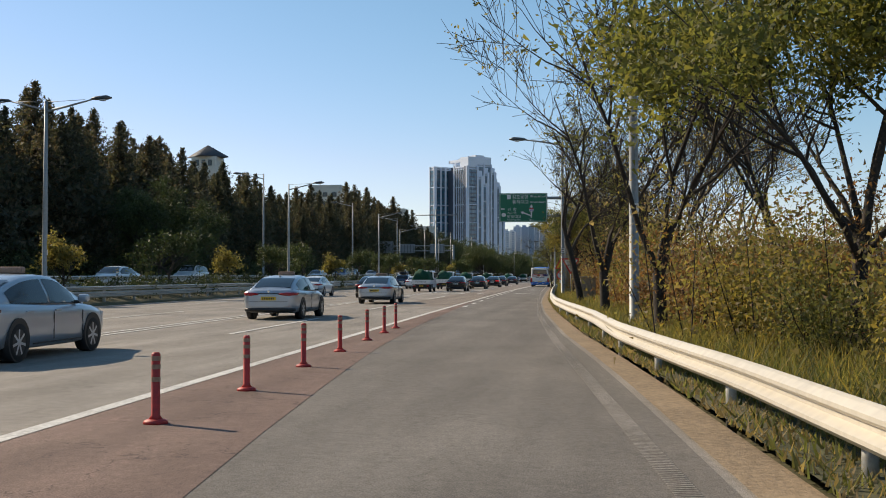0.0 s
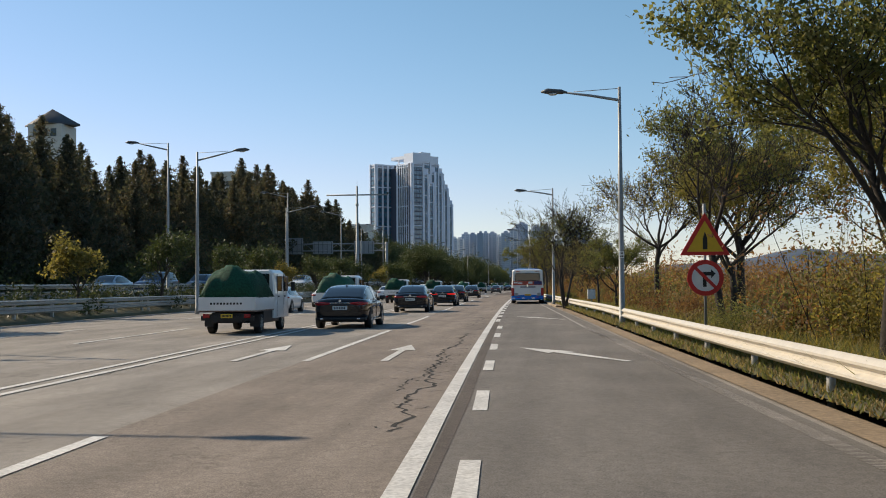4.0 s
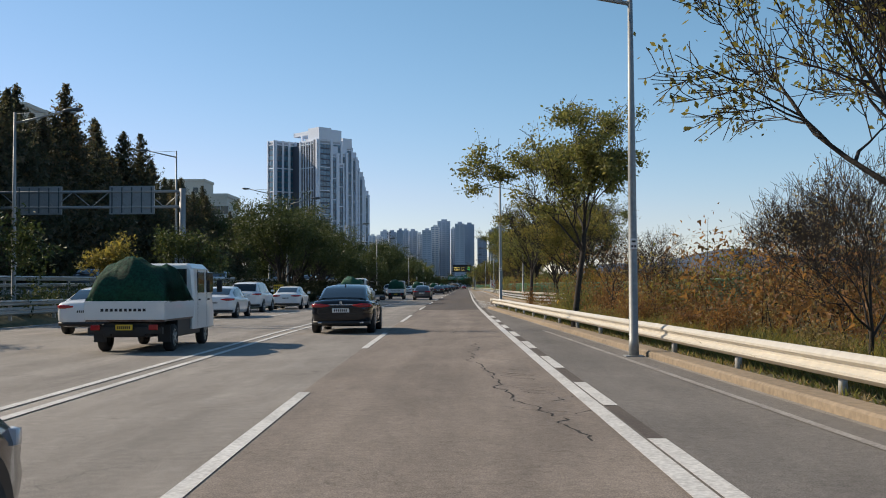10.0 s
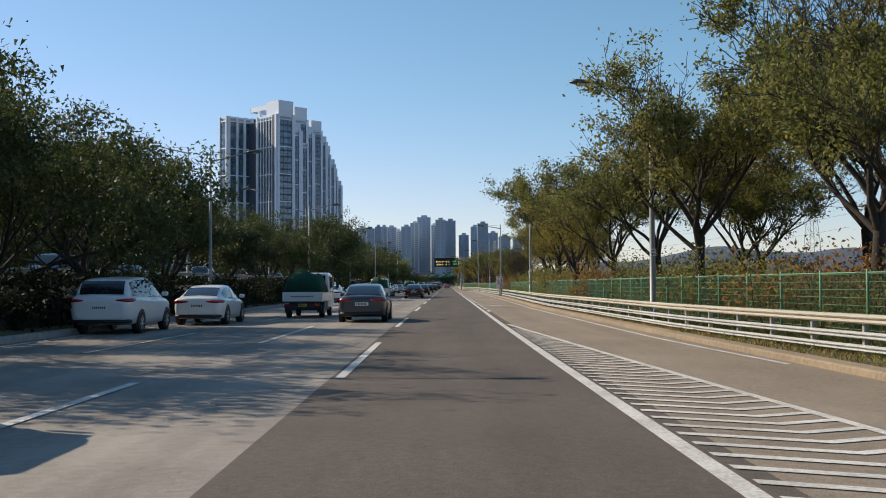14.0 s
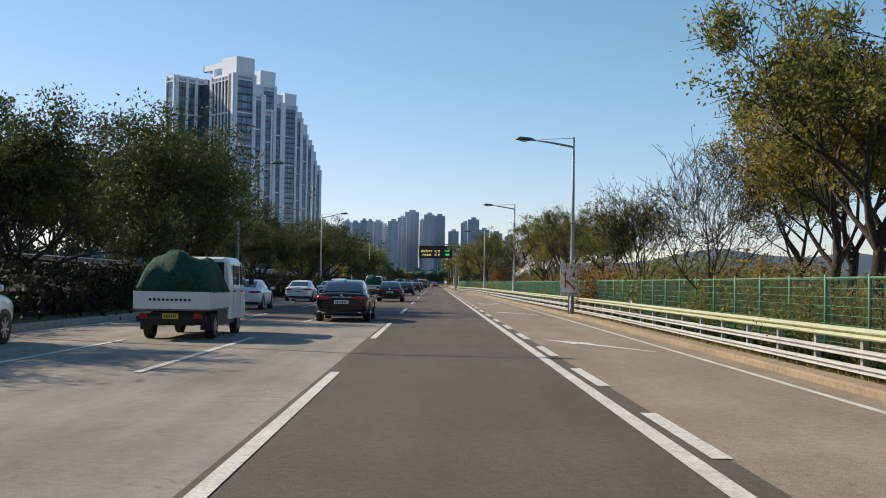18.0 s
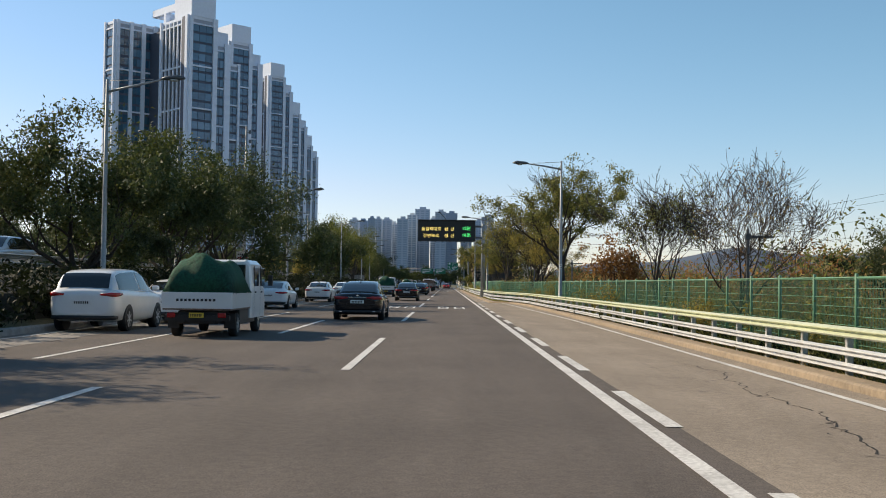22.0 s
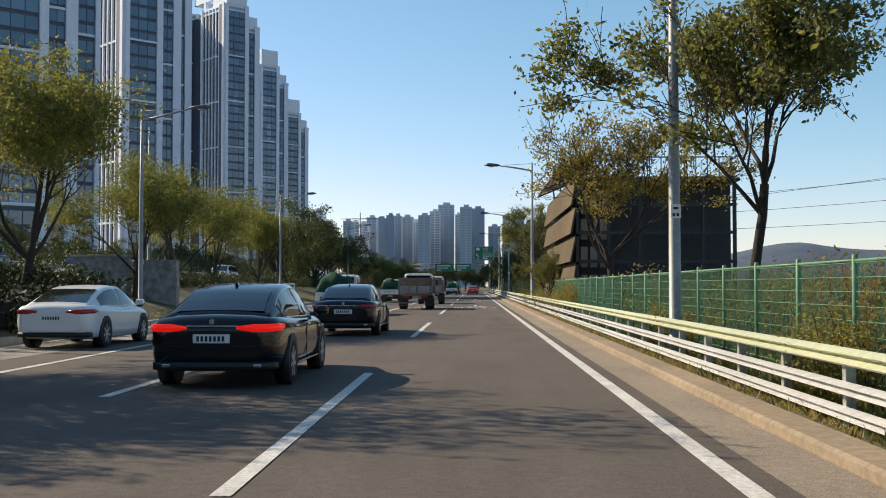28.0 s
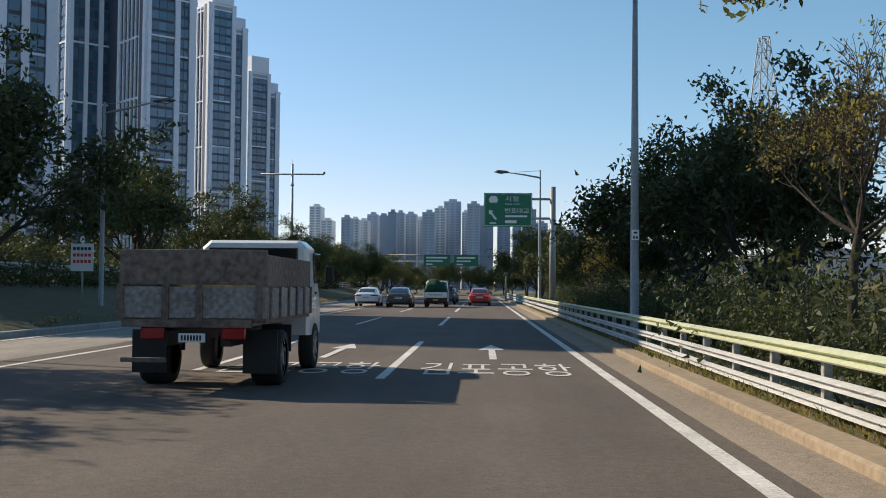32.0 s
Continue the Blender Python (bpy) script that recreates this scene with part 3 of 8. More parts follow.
kerb(112, 202.8)
kerb(203.4, 700)
VERGE_Z = 0.13
strip("sand_verge", M["sand"], lambda y: RIGHT_EDGE(y) - 0.02, lambda y: RIGHT_EDGE(y) + 0.42, steps(-60, 111.8, 4), 0.02, label="dry sandy strip at the road edge", category="verge")
strip("grass_verge", M["soil"], lambda y: RIGHT_EDGE(y) + (0.4 if y < 112 else 0.39), lambda y: 60.0, [y for y in steps(-60, 202.6, 4)], VERGE_Z - 0.02, label="dry grass and soil verge behind the guardrail", category="verge")
strip("grass_verge", M["soil"], lambda y: RIGHT_EDGE(y) + 0.39, lambda y: 60.0, [203.5] + steps(204, 431, 5) + [431.5, 432, 432.7, 433.4, 434, 434.6] + steps(436, 700, 6), VERGE_Z - 0.02, label="dry grass and soil verge behind the guardrail", category="verge")

# ---- signs, road lettering, masts and other roadside things ----
M["led_amber"] = material("lit amber display dots", (1.0, 0.74, 0.2), 0.5, vary=0.02, emit=0.9)
M["led_green"] = material("lit green display dots", (0.08, 0.9, 0.22), 0.5, vary=0.02, emit=1.0)
M["weathered_steel"] = material("weathered brown steel panel", (0.088, 0.076, 0.053), 0.9, vary=0.4, scale=1.6, second=(0.118, 0.078, 0.042), bump=0.2, bump_scale=8, spec=0.2, random=0.12)


def rain_streaks(m, across=9.0, down=0.35, depth=0.26):
    """Darker and paler runs down a sheet, as rain leaves them."""
    nt = m.node_tree
    p = nt.nodes["Principled BSDF"]
    src = p.inputs["Base Color"].links[0].from_socket
    geo = nt.nodes.new("ShaderNodeNewGeometry")
    mp = nt.nodes.new("ShaderNodeMapping")
    mp.inputs["Scale"].default_value = (across, across, down)
    n = nt.nodes.new("ShaderNodeTexNoise")
    n.inputs["Scale"].default_value = 1.0
    n.inputs["Detail"].default_value = 5
    r = nt.nodes.new("ShaderNodeMapRange")
    r.inputs["From Min"].default_value, r.inputs["From Max"].default_value = 0.34, 0.66
    r.inputs["To Min"].default_value, r.inputs["To Max"].default_value = 1 - depth, 1 + depth
    mul = nt.nodes.new("ShaderNodeVectorMath")
    mul.operation = "SCALE"
    nt.links.new(geo.outputs["Position"], mp.inputs["Vector"])
    nt.links.new(mp.outputs[0], n.inputs["Vector"])
    nt.links.new(n.outputs[0], r.inputs["Value"])
    nt.links.new(src, mul.inputs[0])
    nt.links.new(r.outputs[0], mul.inputs["Scale"])
    nt.links.new(mul.outputs[0], p.inputs["Base Color"])


rain_streaks(M["weathered_steel"])
M["dark_steel"] = material("dark painted steel frame", (0.035, 0.035, 0.037), 0.6, vary=0.2, scale=2)
M["house_white"] = material("off-white rendered wall", (0.62, 0.60, 0.55), 0.85, vary=0.08, scale=1)
M["roof_dark"] = material("dark slate roof", (0.06, 0.065, 0.075), 0.7, vary=0.15, scale=2)
M["cabinet"] = material("brown-grey painted cabinet", (0.34, 0.27, 0.21), 0.6, vary=0.15, scale=4)
M["cone_orange"] = material("orange plastic", (0.75, 0.13, 0.02), 0.5, vary=0.1, scale=5)
M["wall_stain"] = material("stained grey concrete wall", (0.30, 0.29, 0.28), 0.9, vary=0.35, scale=1.2, second=(0.14, 0.135, 0.13), bump=0.3, bump_scale=14)
M["sign_blue"] = material("blue sign face", (0.02, 0.06, 0.32), 0.5, vary=0.05)


def letter_mesh(name, body, x0, x1, y0, y1, depth=0.0):
    """Lettering in the xy plane, fitted to the given width and height."""
    cu = bpy.data.curves.new(name, "FONT")
    cu.body, cu.extrude, cu.resolution_u = body, depth, 4
    tmp = new(name, cu)
    me = bpy.data.meshes.new_from_object(tmp.evaluated_get(bpy.context.evaluated_depsgraph_get()))
    bpy.data.objects.remove(tmp)
    bpy.data.curves.remove(cu)
    me.materials.clear()
    n = len(me.vertices)
    co = np.empty(n * 3)
    me.vertices.foreach_get("co", co)
    co = co.reshape(-1, 3)
    lo, hi = co.min(0), co.max(0)
    co[:, 0] = x0 + (co[:, 0] - lo[0]) / max(hi[0] - lo[0], 1e-6) * (x1 - x0)
    co[:, 1] = y0 + (co[:, 1] - lo[1]) / max(hi[1] - lo[1], 1e-6) * (y1 - y0)
    me.vertices.foreach_set("co", co.ravel())
    me.update()
    return me


def on_board(body, x0, x1, z0, z1, y, parent, mat="sign_white", name="lettering"):
    ob = part_mesh(name, letter_mesh(name, body, x0, x1, z0, z1, 0.003), M[mat], parent)
    ob.matrix_local = pose(0, y, 0, 90, 0, 0)
    return ob


def on_road(body, u0, u1, y0, y1):
    m = (y0 + y1) / 2
    ob = part_mesh("road_lettering", letter_mesh("road_lettering", body, u0, u1, y0 - m, y1 - m), M["paint"], marks)
    ob.matrix_world = pose(cx(m), m, 0.014, 0, 0, heading(m))


def flat_mark(name, pts, u0=0.0, y0=0.0):
    bm = bmesh.new()
    bm.faces.new([bm.verts.new((u + u0 + cx(y + y0), y + y0, 0.014)) for u, y in pts])
    bmesh.ops.recalc_face_normals(bm, faces=bm.faces)
    bmesh.ops.triangulate(bm, faces=bm.faces)
    for f in bm.faces:
        if f.normal.z < 0:
            f.normal_flip()
    part(name, bm, M["paint"], marks)


# arrows and words on the road
MERGE = [(0, 0), (1.15, -1.5), (0.98, -1.62), (2.02, -4.4), (1.9, -4.45), (0.68, -1.75), (0.56, -2.0)]
for u, y in ((0.98, 68.0), (0.95, 92.3), (0.65, 275.4), (0.65, 302.3), (0.64, 328.5)):
    flat_mark("merge_arrow", MERGE, u, y)
TRI = [(0.78, 351.5), (2.6, 351.3), (1.7, 347.0)]
mid = (sum(p[0] for p in TRI) / 3, sum(p[1] for p in TRI) / 3)
inner = [(mid[0] + (p[0] - mid[0]) * 0.68, mid[1] + (p[1] - mid[1]) * 0.68) for p in TRI]
for k in range(3):
    flat_mark("yield_triangle", [TRI[k], TRI[(k + 1) % 3], inner[(k + 1) % 3], inner[k]])
AHEAD = [(-0.075, 0), (0.075, 0), (0.075, 3.3), (0.3, 3.3), (0, 5.5), (-0.3, 3.3), (-0.075, 3.3)]
for u, y in ((-1.6, 63.7), (-4.5, 63.7), (-1.8, 586.5), (-5.2, 586.5)):
    flat_mark("straight_arrow", AHEAD, u, y)
TURN = [(0.08, 0), (0.08, 4.5), (-0.18, 4.5), (-0.22, 5.6), (-0.58, 4.3), (-0.24, 3.3), (-0.19, 4.0), (-0.08, 4.0), (-0.08, 0)]
for u in (-1.81, -5.2, -8.6):
    flat_mark("turn_arrow", TURN, u, 553.7)
for du in (0.0, -3.4, -6.9):
    on_road("시청", -2.47 + du, -1.1 + du, 549.9, 552.5)
    on_road("반포대교", -3.18 + du, -0.45 + du, 546.1, 548.8)


def road_digit(u0, u1, y0, y1, middle):
    """A square painted numeral of straight strokes."""
    w, t = 0.13, 0.62
    rects = [(u0, u0 + w, y0, y1), (u1 - w, u1, y0, y1), (u0 + w, u1 - w, y0, y0 + t), (u0 + w, u1 - w, y1 - t, y1)]
    if middle:
        rects.append((u0 + w, u1 - w, (y0 + y1 - t) / 2, (y0 + y1 + t) / 2))
    vs = [(u + cx(y), y, 0.014) for a, b, c, d in rects for u, y in ((a, c), (b, c), (b, d), (a, d))]
    part_mesh("road_numeral", pydata("road_numeral", vs, [tuple(range(4 * k, 4 * k + 4)) for k in range(len(rects))], M["paint"]), M["paint"], marks)


for du in (0.0, -2.85, -5.9):
    road_digit(-2.5 + du, -1.88 + du, 412.6, 417.2, True)
    road_digit(-1.58 + du, -0.96 + du, 412.6, 417.2, False)
for du in (0.0, -3.4):
    on_road("김포공항", -3.1 + du, -0.45 + du, 582.6, 585.4)


def sign(name, label, category, u, y, turn=0.0):
    o = tagged(empty(name), label, category)
    place(o, u, y, 0, turn)
    return o


def border(x0, x1, z0, z1, y, w=0.03):
    return boxes((x0, x1, y - 0.004, y, z0, z0 + w), (x0, x1, y - 0.004, y, z1 - w, z1), (x0, x0 + w, y - 0.004, y, z0 + w, z1 - w), (x1 - w, x1, y - 0.004, y, z0 + w, z1 - w))


def prism(pts, y0, y1):
    """A plate in the xz plane."""
    bm = bmesh.new()
    a = [bm.verts.new((x, y0, z)) for x, z in pts]
    b = [bm.verts.new((x, y1, z)) for x, z in pts]
    n = len(pts)
    bm.faces.new(a)
    bm.faces.new(b[::-1])
    for k in range(n):
        bm.faces.new((a[k], b[k], b[(k + 1) % n], a[(k + 1) % n]))
    bmesh.ops.recalc_face_normals(bm, faces=bm.faces)
    return bm


# large green direction sign over the merging lane
s = sign("direction_sign", "green overhead direction sign with white lettering on a steel mast", "road sign", 0, 47.4)
part("mast", tube(bmesh.new(), [(5.54, 0.1, -0.1), (5.54, 0.1, 7.0), (5.54, 0.1, 7.1)], [0.24, 0.2, 0.05], 16), M["pole"], s)
part("foot_plate", boxes((5.14, 5.94, -0.3, 0.5, 0.08, 0.14), bevel=0.01), M["pole"], s)
for z in (5.34, 6.5):
    part("arm", tube(bmesh.new(), [(5.54, 0.1, z), (1.6, 0.1, z + 0.02)], [0.1, 0.08], 10), M["pole"], s)
p = part("panel", boxes((1.15, 4.27, -0.05, 0.0, 4.95, 6.82), bevel=0.01), M["sign_green"], s, "green reflective panel")
part("edge_line", border(1.19, 4.23, 4.99, 6.78, -0.051, 0.025), M["sign_white"], p)
on_board("김포공항", 2.0, 3.02, 6.44, 6.72, -0.056, p)
on_board("Gimpo Airport", 3.14, 4.2, 6.5, 6.68, -0.056, p)
on_board("동작대교", 2.0, 3.05, 6.12, 6.38, -0.056, p)
on_board("Dongjakdaegyo", 3.16, 4.16, 6.16, 6.3, -0.056, p)
on_board("시 청", 1.7, 2.25, 5.64, 5.88, -0.056, p)
on_board("City Hall", 1.7, 2.25, 5.46, 5.58, -0.056, p)
on_board("반포대교", 1.68, 2.58, 5.2, 5.42, -0.056, p)
on_board("Banpodaegyo(Br)", 1.68, 2.56, 5.05, 5.14, -0.056, p)
on_board("1km", 3.1, 3.36, 5.02, 5.16, -0.056, p)
part("plane_symbol", prism([(1.66, 6.44), (1.9, 6.44), (1.9, 6.72), (1.66, 6.72)], -0.06, -0.054), M["sign_white"], p)
part("route_shield", prism([(1.34, 5.3), (1.54, 5.3), (1.6, 5.42), (1.52, 5.54), (1.36, 5.54), (1.28, 5.42)], -0.06, -0.054), M["sign_white"], p)
part("small_mark", boxes((1.26, 1.5, -0.06, -0.054, 5.76, 5.84)), M["sign_white"], p)
part("ahead_arrow", prism([(3.19, 5.22), (3.27, 5.22), (3.27, 5.9), (3.34, 5.9), (3.23, 6.1), (3.12, 5.9), (3.19, 5.9)], -0.06, -0.054), M["sign_white"], p)
part("side_arrow", prism([(3.2, 5.32), (3.2, 5.4), (2.75, 5.58), (2.72, 5.64), (2.52, 5.6), (2.66, 5.44), (2.7, 5.5)], -0.06, -0.054), M["sign_white"], p)
sh = part("route_shield", prism([(3.12, 5.62), (3.34, 5.62), (3.39, 5.74), (3.33, 5.86), (3.13, 5.86), (3.07, 5.74)], -0.066, -0.061), M["sign_white"], p)
part("shield_band", boxes((3.1, 3.36, -0.07, -0.0665, 5.77, 5.85)), M["sign_red"], sh)
on_board("88", 3.13, 3.33, 5.65, 5.75, -0.069, sh, "sign_blue")

# second green sign
s = sign("direction_sign", "green direction sign with white lettering on a lamp mast", "road sign", 0, 626)
part("mast", tube(bmesh.new(), [(1.95, 0.1, -0.1), (1.95, 0.1, 7.2)], [0.2, 0.16], 14), M["pole"], s)
for z in (5.4, 6.5):
    part("arm", tube(bmesh.new(), [(1.95, 0.1, z), (-1.6, 0.1, z)], 0.07, 8), M["pole"], s)
p = part("panel", boxes((-1.94, 0.78, -0.05, 0, 4.92, 6.83), bevel=0.01), M["sign_green"], s, "green reflective panel")
part("edge_line", border(-1.9, 0.74, 4.96, 6.79, -0.051, 0.025), M["sign_white"], p)
on_board("시청", -0.75, 0.0, 6.35, 6.66, -0.056, p)
on_board("City Hall", -0.75, 0.1, 6.12, 6.26, -0.056, p)
on_board("반포대교", -0.75, 0.6, 5.68, 5.98, -0.056, p)
part("small_mark", boxes((-0.75, 0.5, -0.06, -0.054, 5.46, 5.56), (-0.75, -0.1, -0.06, -0.054, 5.12, 5.28)), M["sign_white"], p)
part("route_shield", prism([(-1.6, 6.28), (-1.22, 6.28), (-1.14, 6.45), (-1.26, 6.66), (-1.56, 6.66), (-1.68, 6.45)], -0.06, -0.054), M["sign_white"], p)
part("side_arrow", prism([(-1.3, 5.3), (-1.2, 5.36), (-1.5, 5.72), (-1.4, 5.8), (-1.66, 5.86), (-1.66, 5.6), (-1.58, 5.66)], -0.06, -0.054), M["sign_white"], p)
part("small_mark", boxes((-1.62, -1.25, -0.06, -0.054, 5.08, 5.16)), M["sign_white"], p)


# far overhead sign gantry
s = sign("sign_gantry", "far overhead gantry with two green direction signs", "gantry", 0, 735)
for x in (1.8, -17):
    part("post", tube(bmesh.new(), [(x, 0, -0.3), (x, 0, 6.8)], 0.18, 12), M["pole"], s)
for z in (5.6, 6.6):
    part("beam", tube(bmesh.new(), [(1.8, 0, z), (-17, 0, z)], 0.1, 8), M["pole"], s)
for x0, x1 in ((-6.4, -2.6), (-11.2, -7.0)):
    p = part("panel", boxes((x0, x1, -0.25, -0.12, 4.9, 6.7), bevel=0.01), M["sign_green"], s)
    part("panel_mark", boxes((x0 + 0.4, x1 - 0.5, -0.258, -0.25, 6.1, 6.35), (x0 + 0.4, x1 - 1.2, -0.258, -0.25, 5.6, 5.8), (x0 + 0.4, x0 + 1.4, -0.258, -0.25, 5.1, 5.3)), M["sign_white"], p)

# electronic message board
s = sign("message_board", "black electronic traffic message board with amber and green lettering", "road sign", 0, 458.4)
part("mast", tube(bmesh.new(), [(1.55, 0.3, -0.1), (1.55, 0.3, 7.3), (1.55, 0.3, 7.4)], [0.24, 0.19, 0.1], 18), M["pole"], s)
part("foot_plate", boxes((1.2, 1.9, -0.05, 0.65, 0.1, 0.16), bevel=0.01), M["pole"], s)
for z in (6.0, 7.1):
    part("arm", tube(bmesh.new(), [(1.55, 0.3, z), (0.5, 0.3, z)], 0.11, 10), M["pole_dark"], s)
c = part("case", boxes((-4.93, 0.73, 0.0, 0.5, 5.62, 7.66), bevel=0.03), M["black"], s, "black display case")
part("hood", boxes((-4.97, 0.77, -0.28, 0.1, 7.66, 7.70), bevel=0.008), M["dark_steel"], c)
part("bottom_lip", boxes((-4.9, 0.7, -0.06, 0.05, 5.56, 5.61), bevel=0.01), M["dark_steel"], c)
for k in range(8):
    part("service_lug", boxes((-4.7 + k * 0.72, -4.6 + k * 0.72, 0.1, 0.2, 5.5, 5.62), bevel=0.01), M["dark_steel"], c)
for body, x0, x1, z0, mat in (("올림픽대로", -4.58, -2.66, 6.62, "led_amber"), ("성", -2.32, -1.98, 6.62, "led_amber"), ("산", -1.7, -1.36, 6.62, "led_amber"), ("12분", -0.5, 0.28, 6.72, "led_green"), ("강변북로", -4.4, -2.86, 5.96, "led_amber"), ("성", -2.32, -1.98, 5.98, "led_amber"), ("산", -1.7, -1.36, 5.98, "led_amber"), ("16분", -0.5, 0.28, 6.06, "led_green")):
    on_board(body, x0, x1, z0, z0 + 0.36, -0.008, c, mat, "display_lettering")
part("antenna_arm", tube(bmesh.new(), [(-2.2, 0.25, 7.66), (-2.2, 0.25, 7.8), (-2.84, 0.0, 8.5)], 0.035, 8), M["dark_steel"], s)
part("camera_head", boxes((-2.95, -2.78, -0.12, 0.14, 8.36, 8.5), bevel=0.03), M["dark_steel"], s)

# yield sign
s = sign("yield_sign", "inverted triangular yield sign with a red border on a thin post", "road sign", 5.71, 42.6)
part("post", tube(bmesh.new(), [(0, 0.03, 0), (0, 0.03, 2.3)], 0.03, 8), M["pole"], s)
f = part("face", prism([(-0.56, 2.5), (0.56, 2.5), (0, 1.52)], -0.02, 0), M["sign_red"], s, "red triangular plate")
part("panel", prism([(-0.42, 2.42), (0.42, 2.42), (0, 1.68)], -0.03, -0.021), M["sign_white"], f)
on_board("양보", -0.22, 0.22, 2.2, 2.39, -0.034, f, "black")
on_board("YIELD", -0.2, 0.2, 2.06, 2.16, -0.034, f, "black")
# warning triangle over a round prohibition sign
s = sign("warning_sign", "yellow warning triangle above a round red-bordered sign", "road sign", 5.1, 68)
part("post", tube(bmesh.new(), [(0, 0.03, 0), (0, 0.03, 3.2)], 0.035, 8), M["pole"], s)
f = part("warning_face", prism([(-0.55, 2.05), (0.55, 2.05), (0, 3.0)], -0.02, 0), M["sign_red"], s, "red-bordered triangle")
part("panel", prism([(-0.4, 2.13), (0.4, 2.13), (0, 2.82)], -0.03, -0.021), M["sign_yellow"], f)
part("symbol", prism([(-0.05, 2.18), (0.05, 2.18), (0.05, 2.42), (0.0, 2.58), (-0.05, 2.42)], -0.036, -0.031), M["black"], f)
f = part("round_face", disc(bmesh.new(), (0, -0.01, 1.55), (0, 1, 0), 0.4, 0.02, 32), M["sign_red"], s)
part("panel", disc(bmesh.new(), (0, -0.025, 1.55), (0, 1, 0), 0.3, 0.01, 32), M["sign_white"], f)
part("symbol", prism([(-0.06, 1.35), (0.02, 1.35), (0.02, 1.6), (0.12, 1.6), (0.12, 1.54), (0.22, 1.64), (0.12, 1.74), (0.12, 1.68), (-0.06, 1.68)], -0.036, -0.031), M["black"], f)
part("slash", prism([(-0.24, 1.74), (-0.19, 1.79), (0.24, 1.36), (0.19, 1.31)], -0.042, -0.037), M["sign_red"], f)
# guide board beside the shoulder
s = sign("guide_board", "white traffic guide board with a red arrow on a post", "road sign", 3.9, 323, 8)
part("post", tube(bmesh.new(), [(0, 0.04, 0), (0, 0.04, 2.1)], 0.035, 8), M["pole"], s)
f = part("face", boxes((-0.4, 0.4, -0.02, 0.0, 0.9, 2.35), bevel=0.006), M["sign_white"], s)
part("edge_line", border(-0.38, 0.38, 0.92, 2.33, -0.0205, 0.015), M["black"], f)
on_board("교통안내", -0.33, 0.33, 2.1, 2.27, -0.026, f, "black")
part("arrow", prism([(-0.2, 1.25), (-0.14, 1.25), (-0.14, 1.55), (0.24, 1.2), (0.29, 1.26), (-0.14, 1.66), (-0.14, 1.85), (-0.1, 1.85), (-0.17, 2.02), (-0.24, 1.85), (-0.2, 1.85)], -0.028, -0.0225), M["sign_red"], f)
part("symbol", boxes((0.14, 0.28, -0.028, -0.0225, 1.74, 1.92)), M["sign_red"], f)
on_board("전방 500m", -0.35, 0.35, 0.95, 1.08, -0.026, f, "black")

# white notice boards on the median
for y, u, z0, z1 in ((556.0, -15.3, 0.05, 1.64), (606.8, -17.7, 1.96, 3.04), (429, -16.6, 2.6, 3.5)):
    s = sign("notice_board", "white notice board with dark and red lettering on a post", "sign board", u, y)
    part("post", tube(bmesh.new(), [(0, 0.05, -0.2), (0, 0.05, z1 - 0.05)], 0.04, 8), M["pole"], s)
    f = part("face", boxes((-0.45, 0.45, -0.015, 0.01, z0 + 0.2 if z0 < 1 else z0, z1), bevel=0.005), M["sign_white"], s)
    zz = z1 - 0.14
    for k in range(5 if z0 < 1 else 3):
        part("text_bar", boxes(*[(-0.36 + j * 0.15, -0.25 + j * 0.15, -0.022, -0.0155, zz - 0.12, zz) for j in range(5)]), M["sign_red"] if k in (1, 2) else M["black"], f)
        zz -= 0.25
s = sign("marker_board", "narrow yellow marker board on the median", "sign board", -14.4, 262.5)
part("face", boxes((-0.15, 0.15, -0.02, 0.02, 0.3, 1.5), bevel=0.006), M["sign_yellow"], s)
part("post", tube(bmesh.new(), [(0, 0.05, 0), (0, 0.05, 1.4)], 0.03, 8), M["pole"], s)
s = sign("information_board", "yellow information board with black and orange lettering on a post", "sign board", -13.5, 209)
f = part("face", boxes((-0.33, 0.33, -0.015, 0.012, 0.36, 1.55), bevel=0.006), M["sign_yellow"], s)
part("post", tube(bmesh.new(), [(0, 0.06, -0.1), (0, 0.06, 1.5)], 0.035, 8), M["pole"], s)
for k in range(4):
    part("text_bar", boxes((-0.27 + k * 0.14, -0.17 + k * 0.14, -0.021, -0.0155, 0.42, 0.56)), M["black"], f)
    part("text_bar", boxes((-0.27 + k * 0.14, -0.17 + k * 0.14, -0.021, -0.0155, 1.34, 1.45)), M["black"], f)
for k in range(2):
    part("text_bar", boxes((-0.25 + k * 0.17, -0.16 + k * 0.17, -0.021, -0.0155, 0.66, 1.24)), M["black"], f)
part("orange_panel", boxes((0.08, 0.28, -0.021, -0.0155, 1.06, 1.25)), M["sign_red"], f)

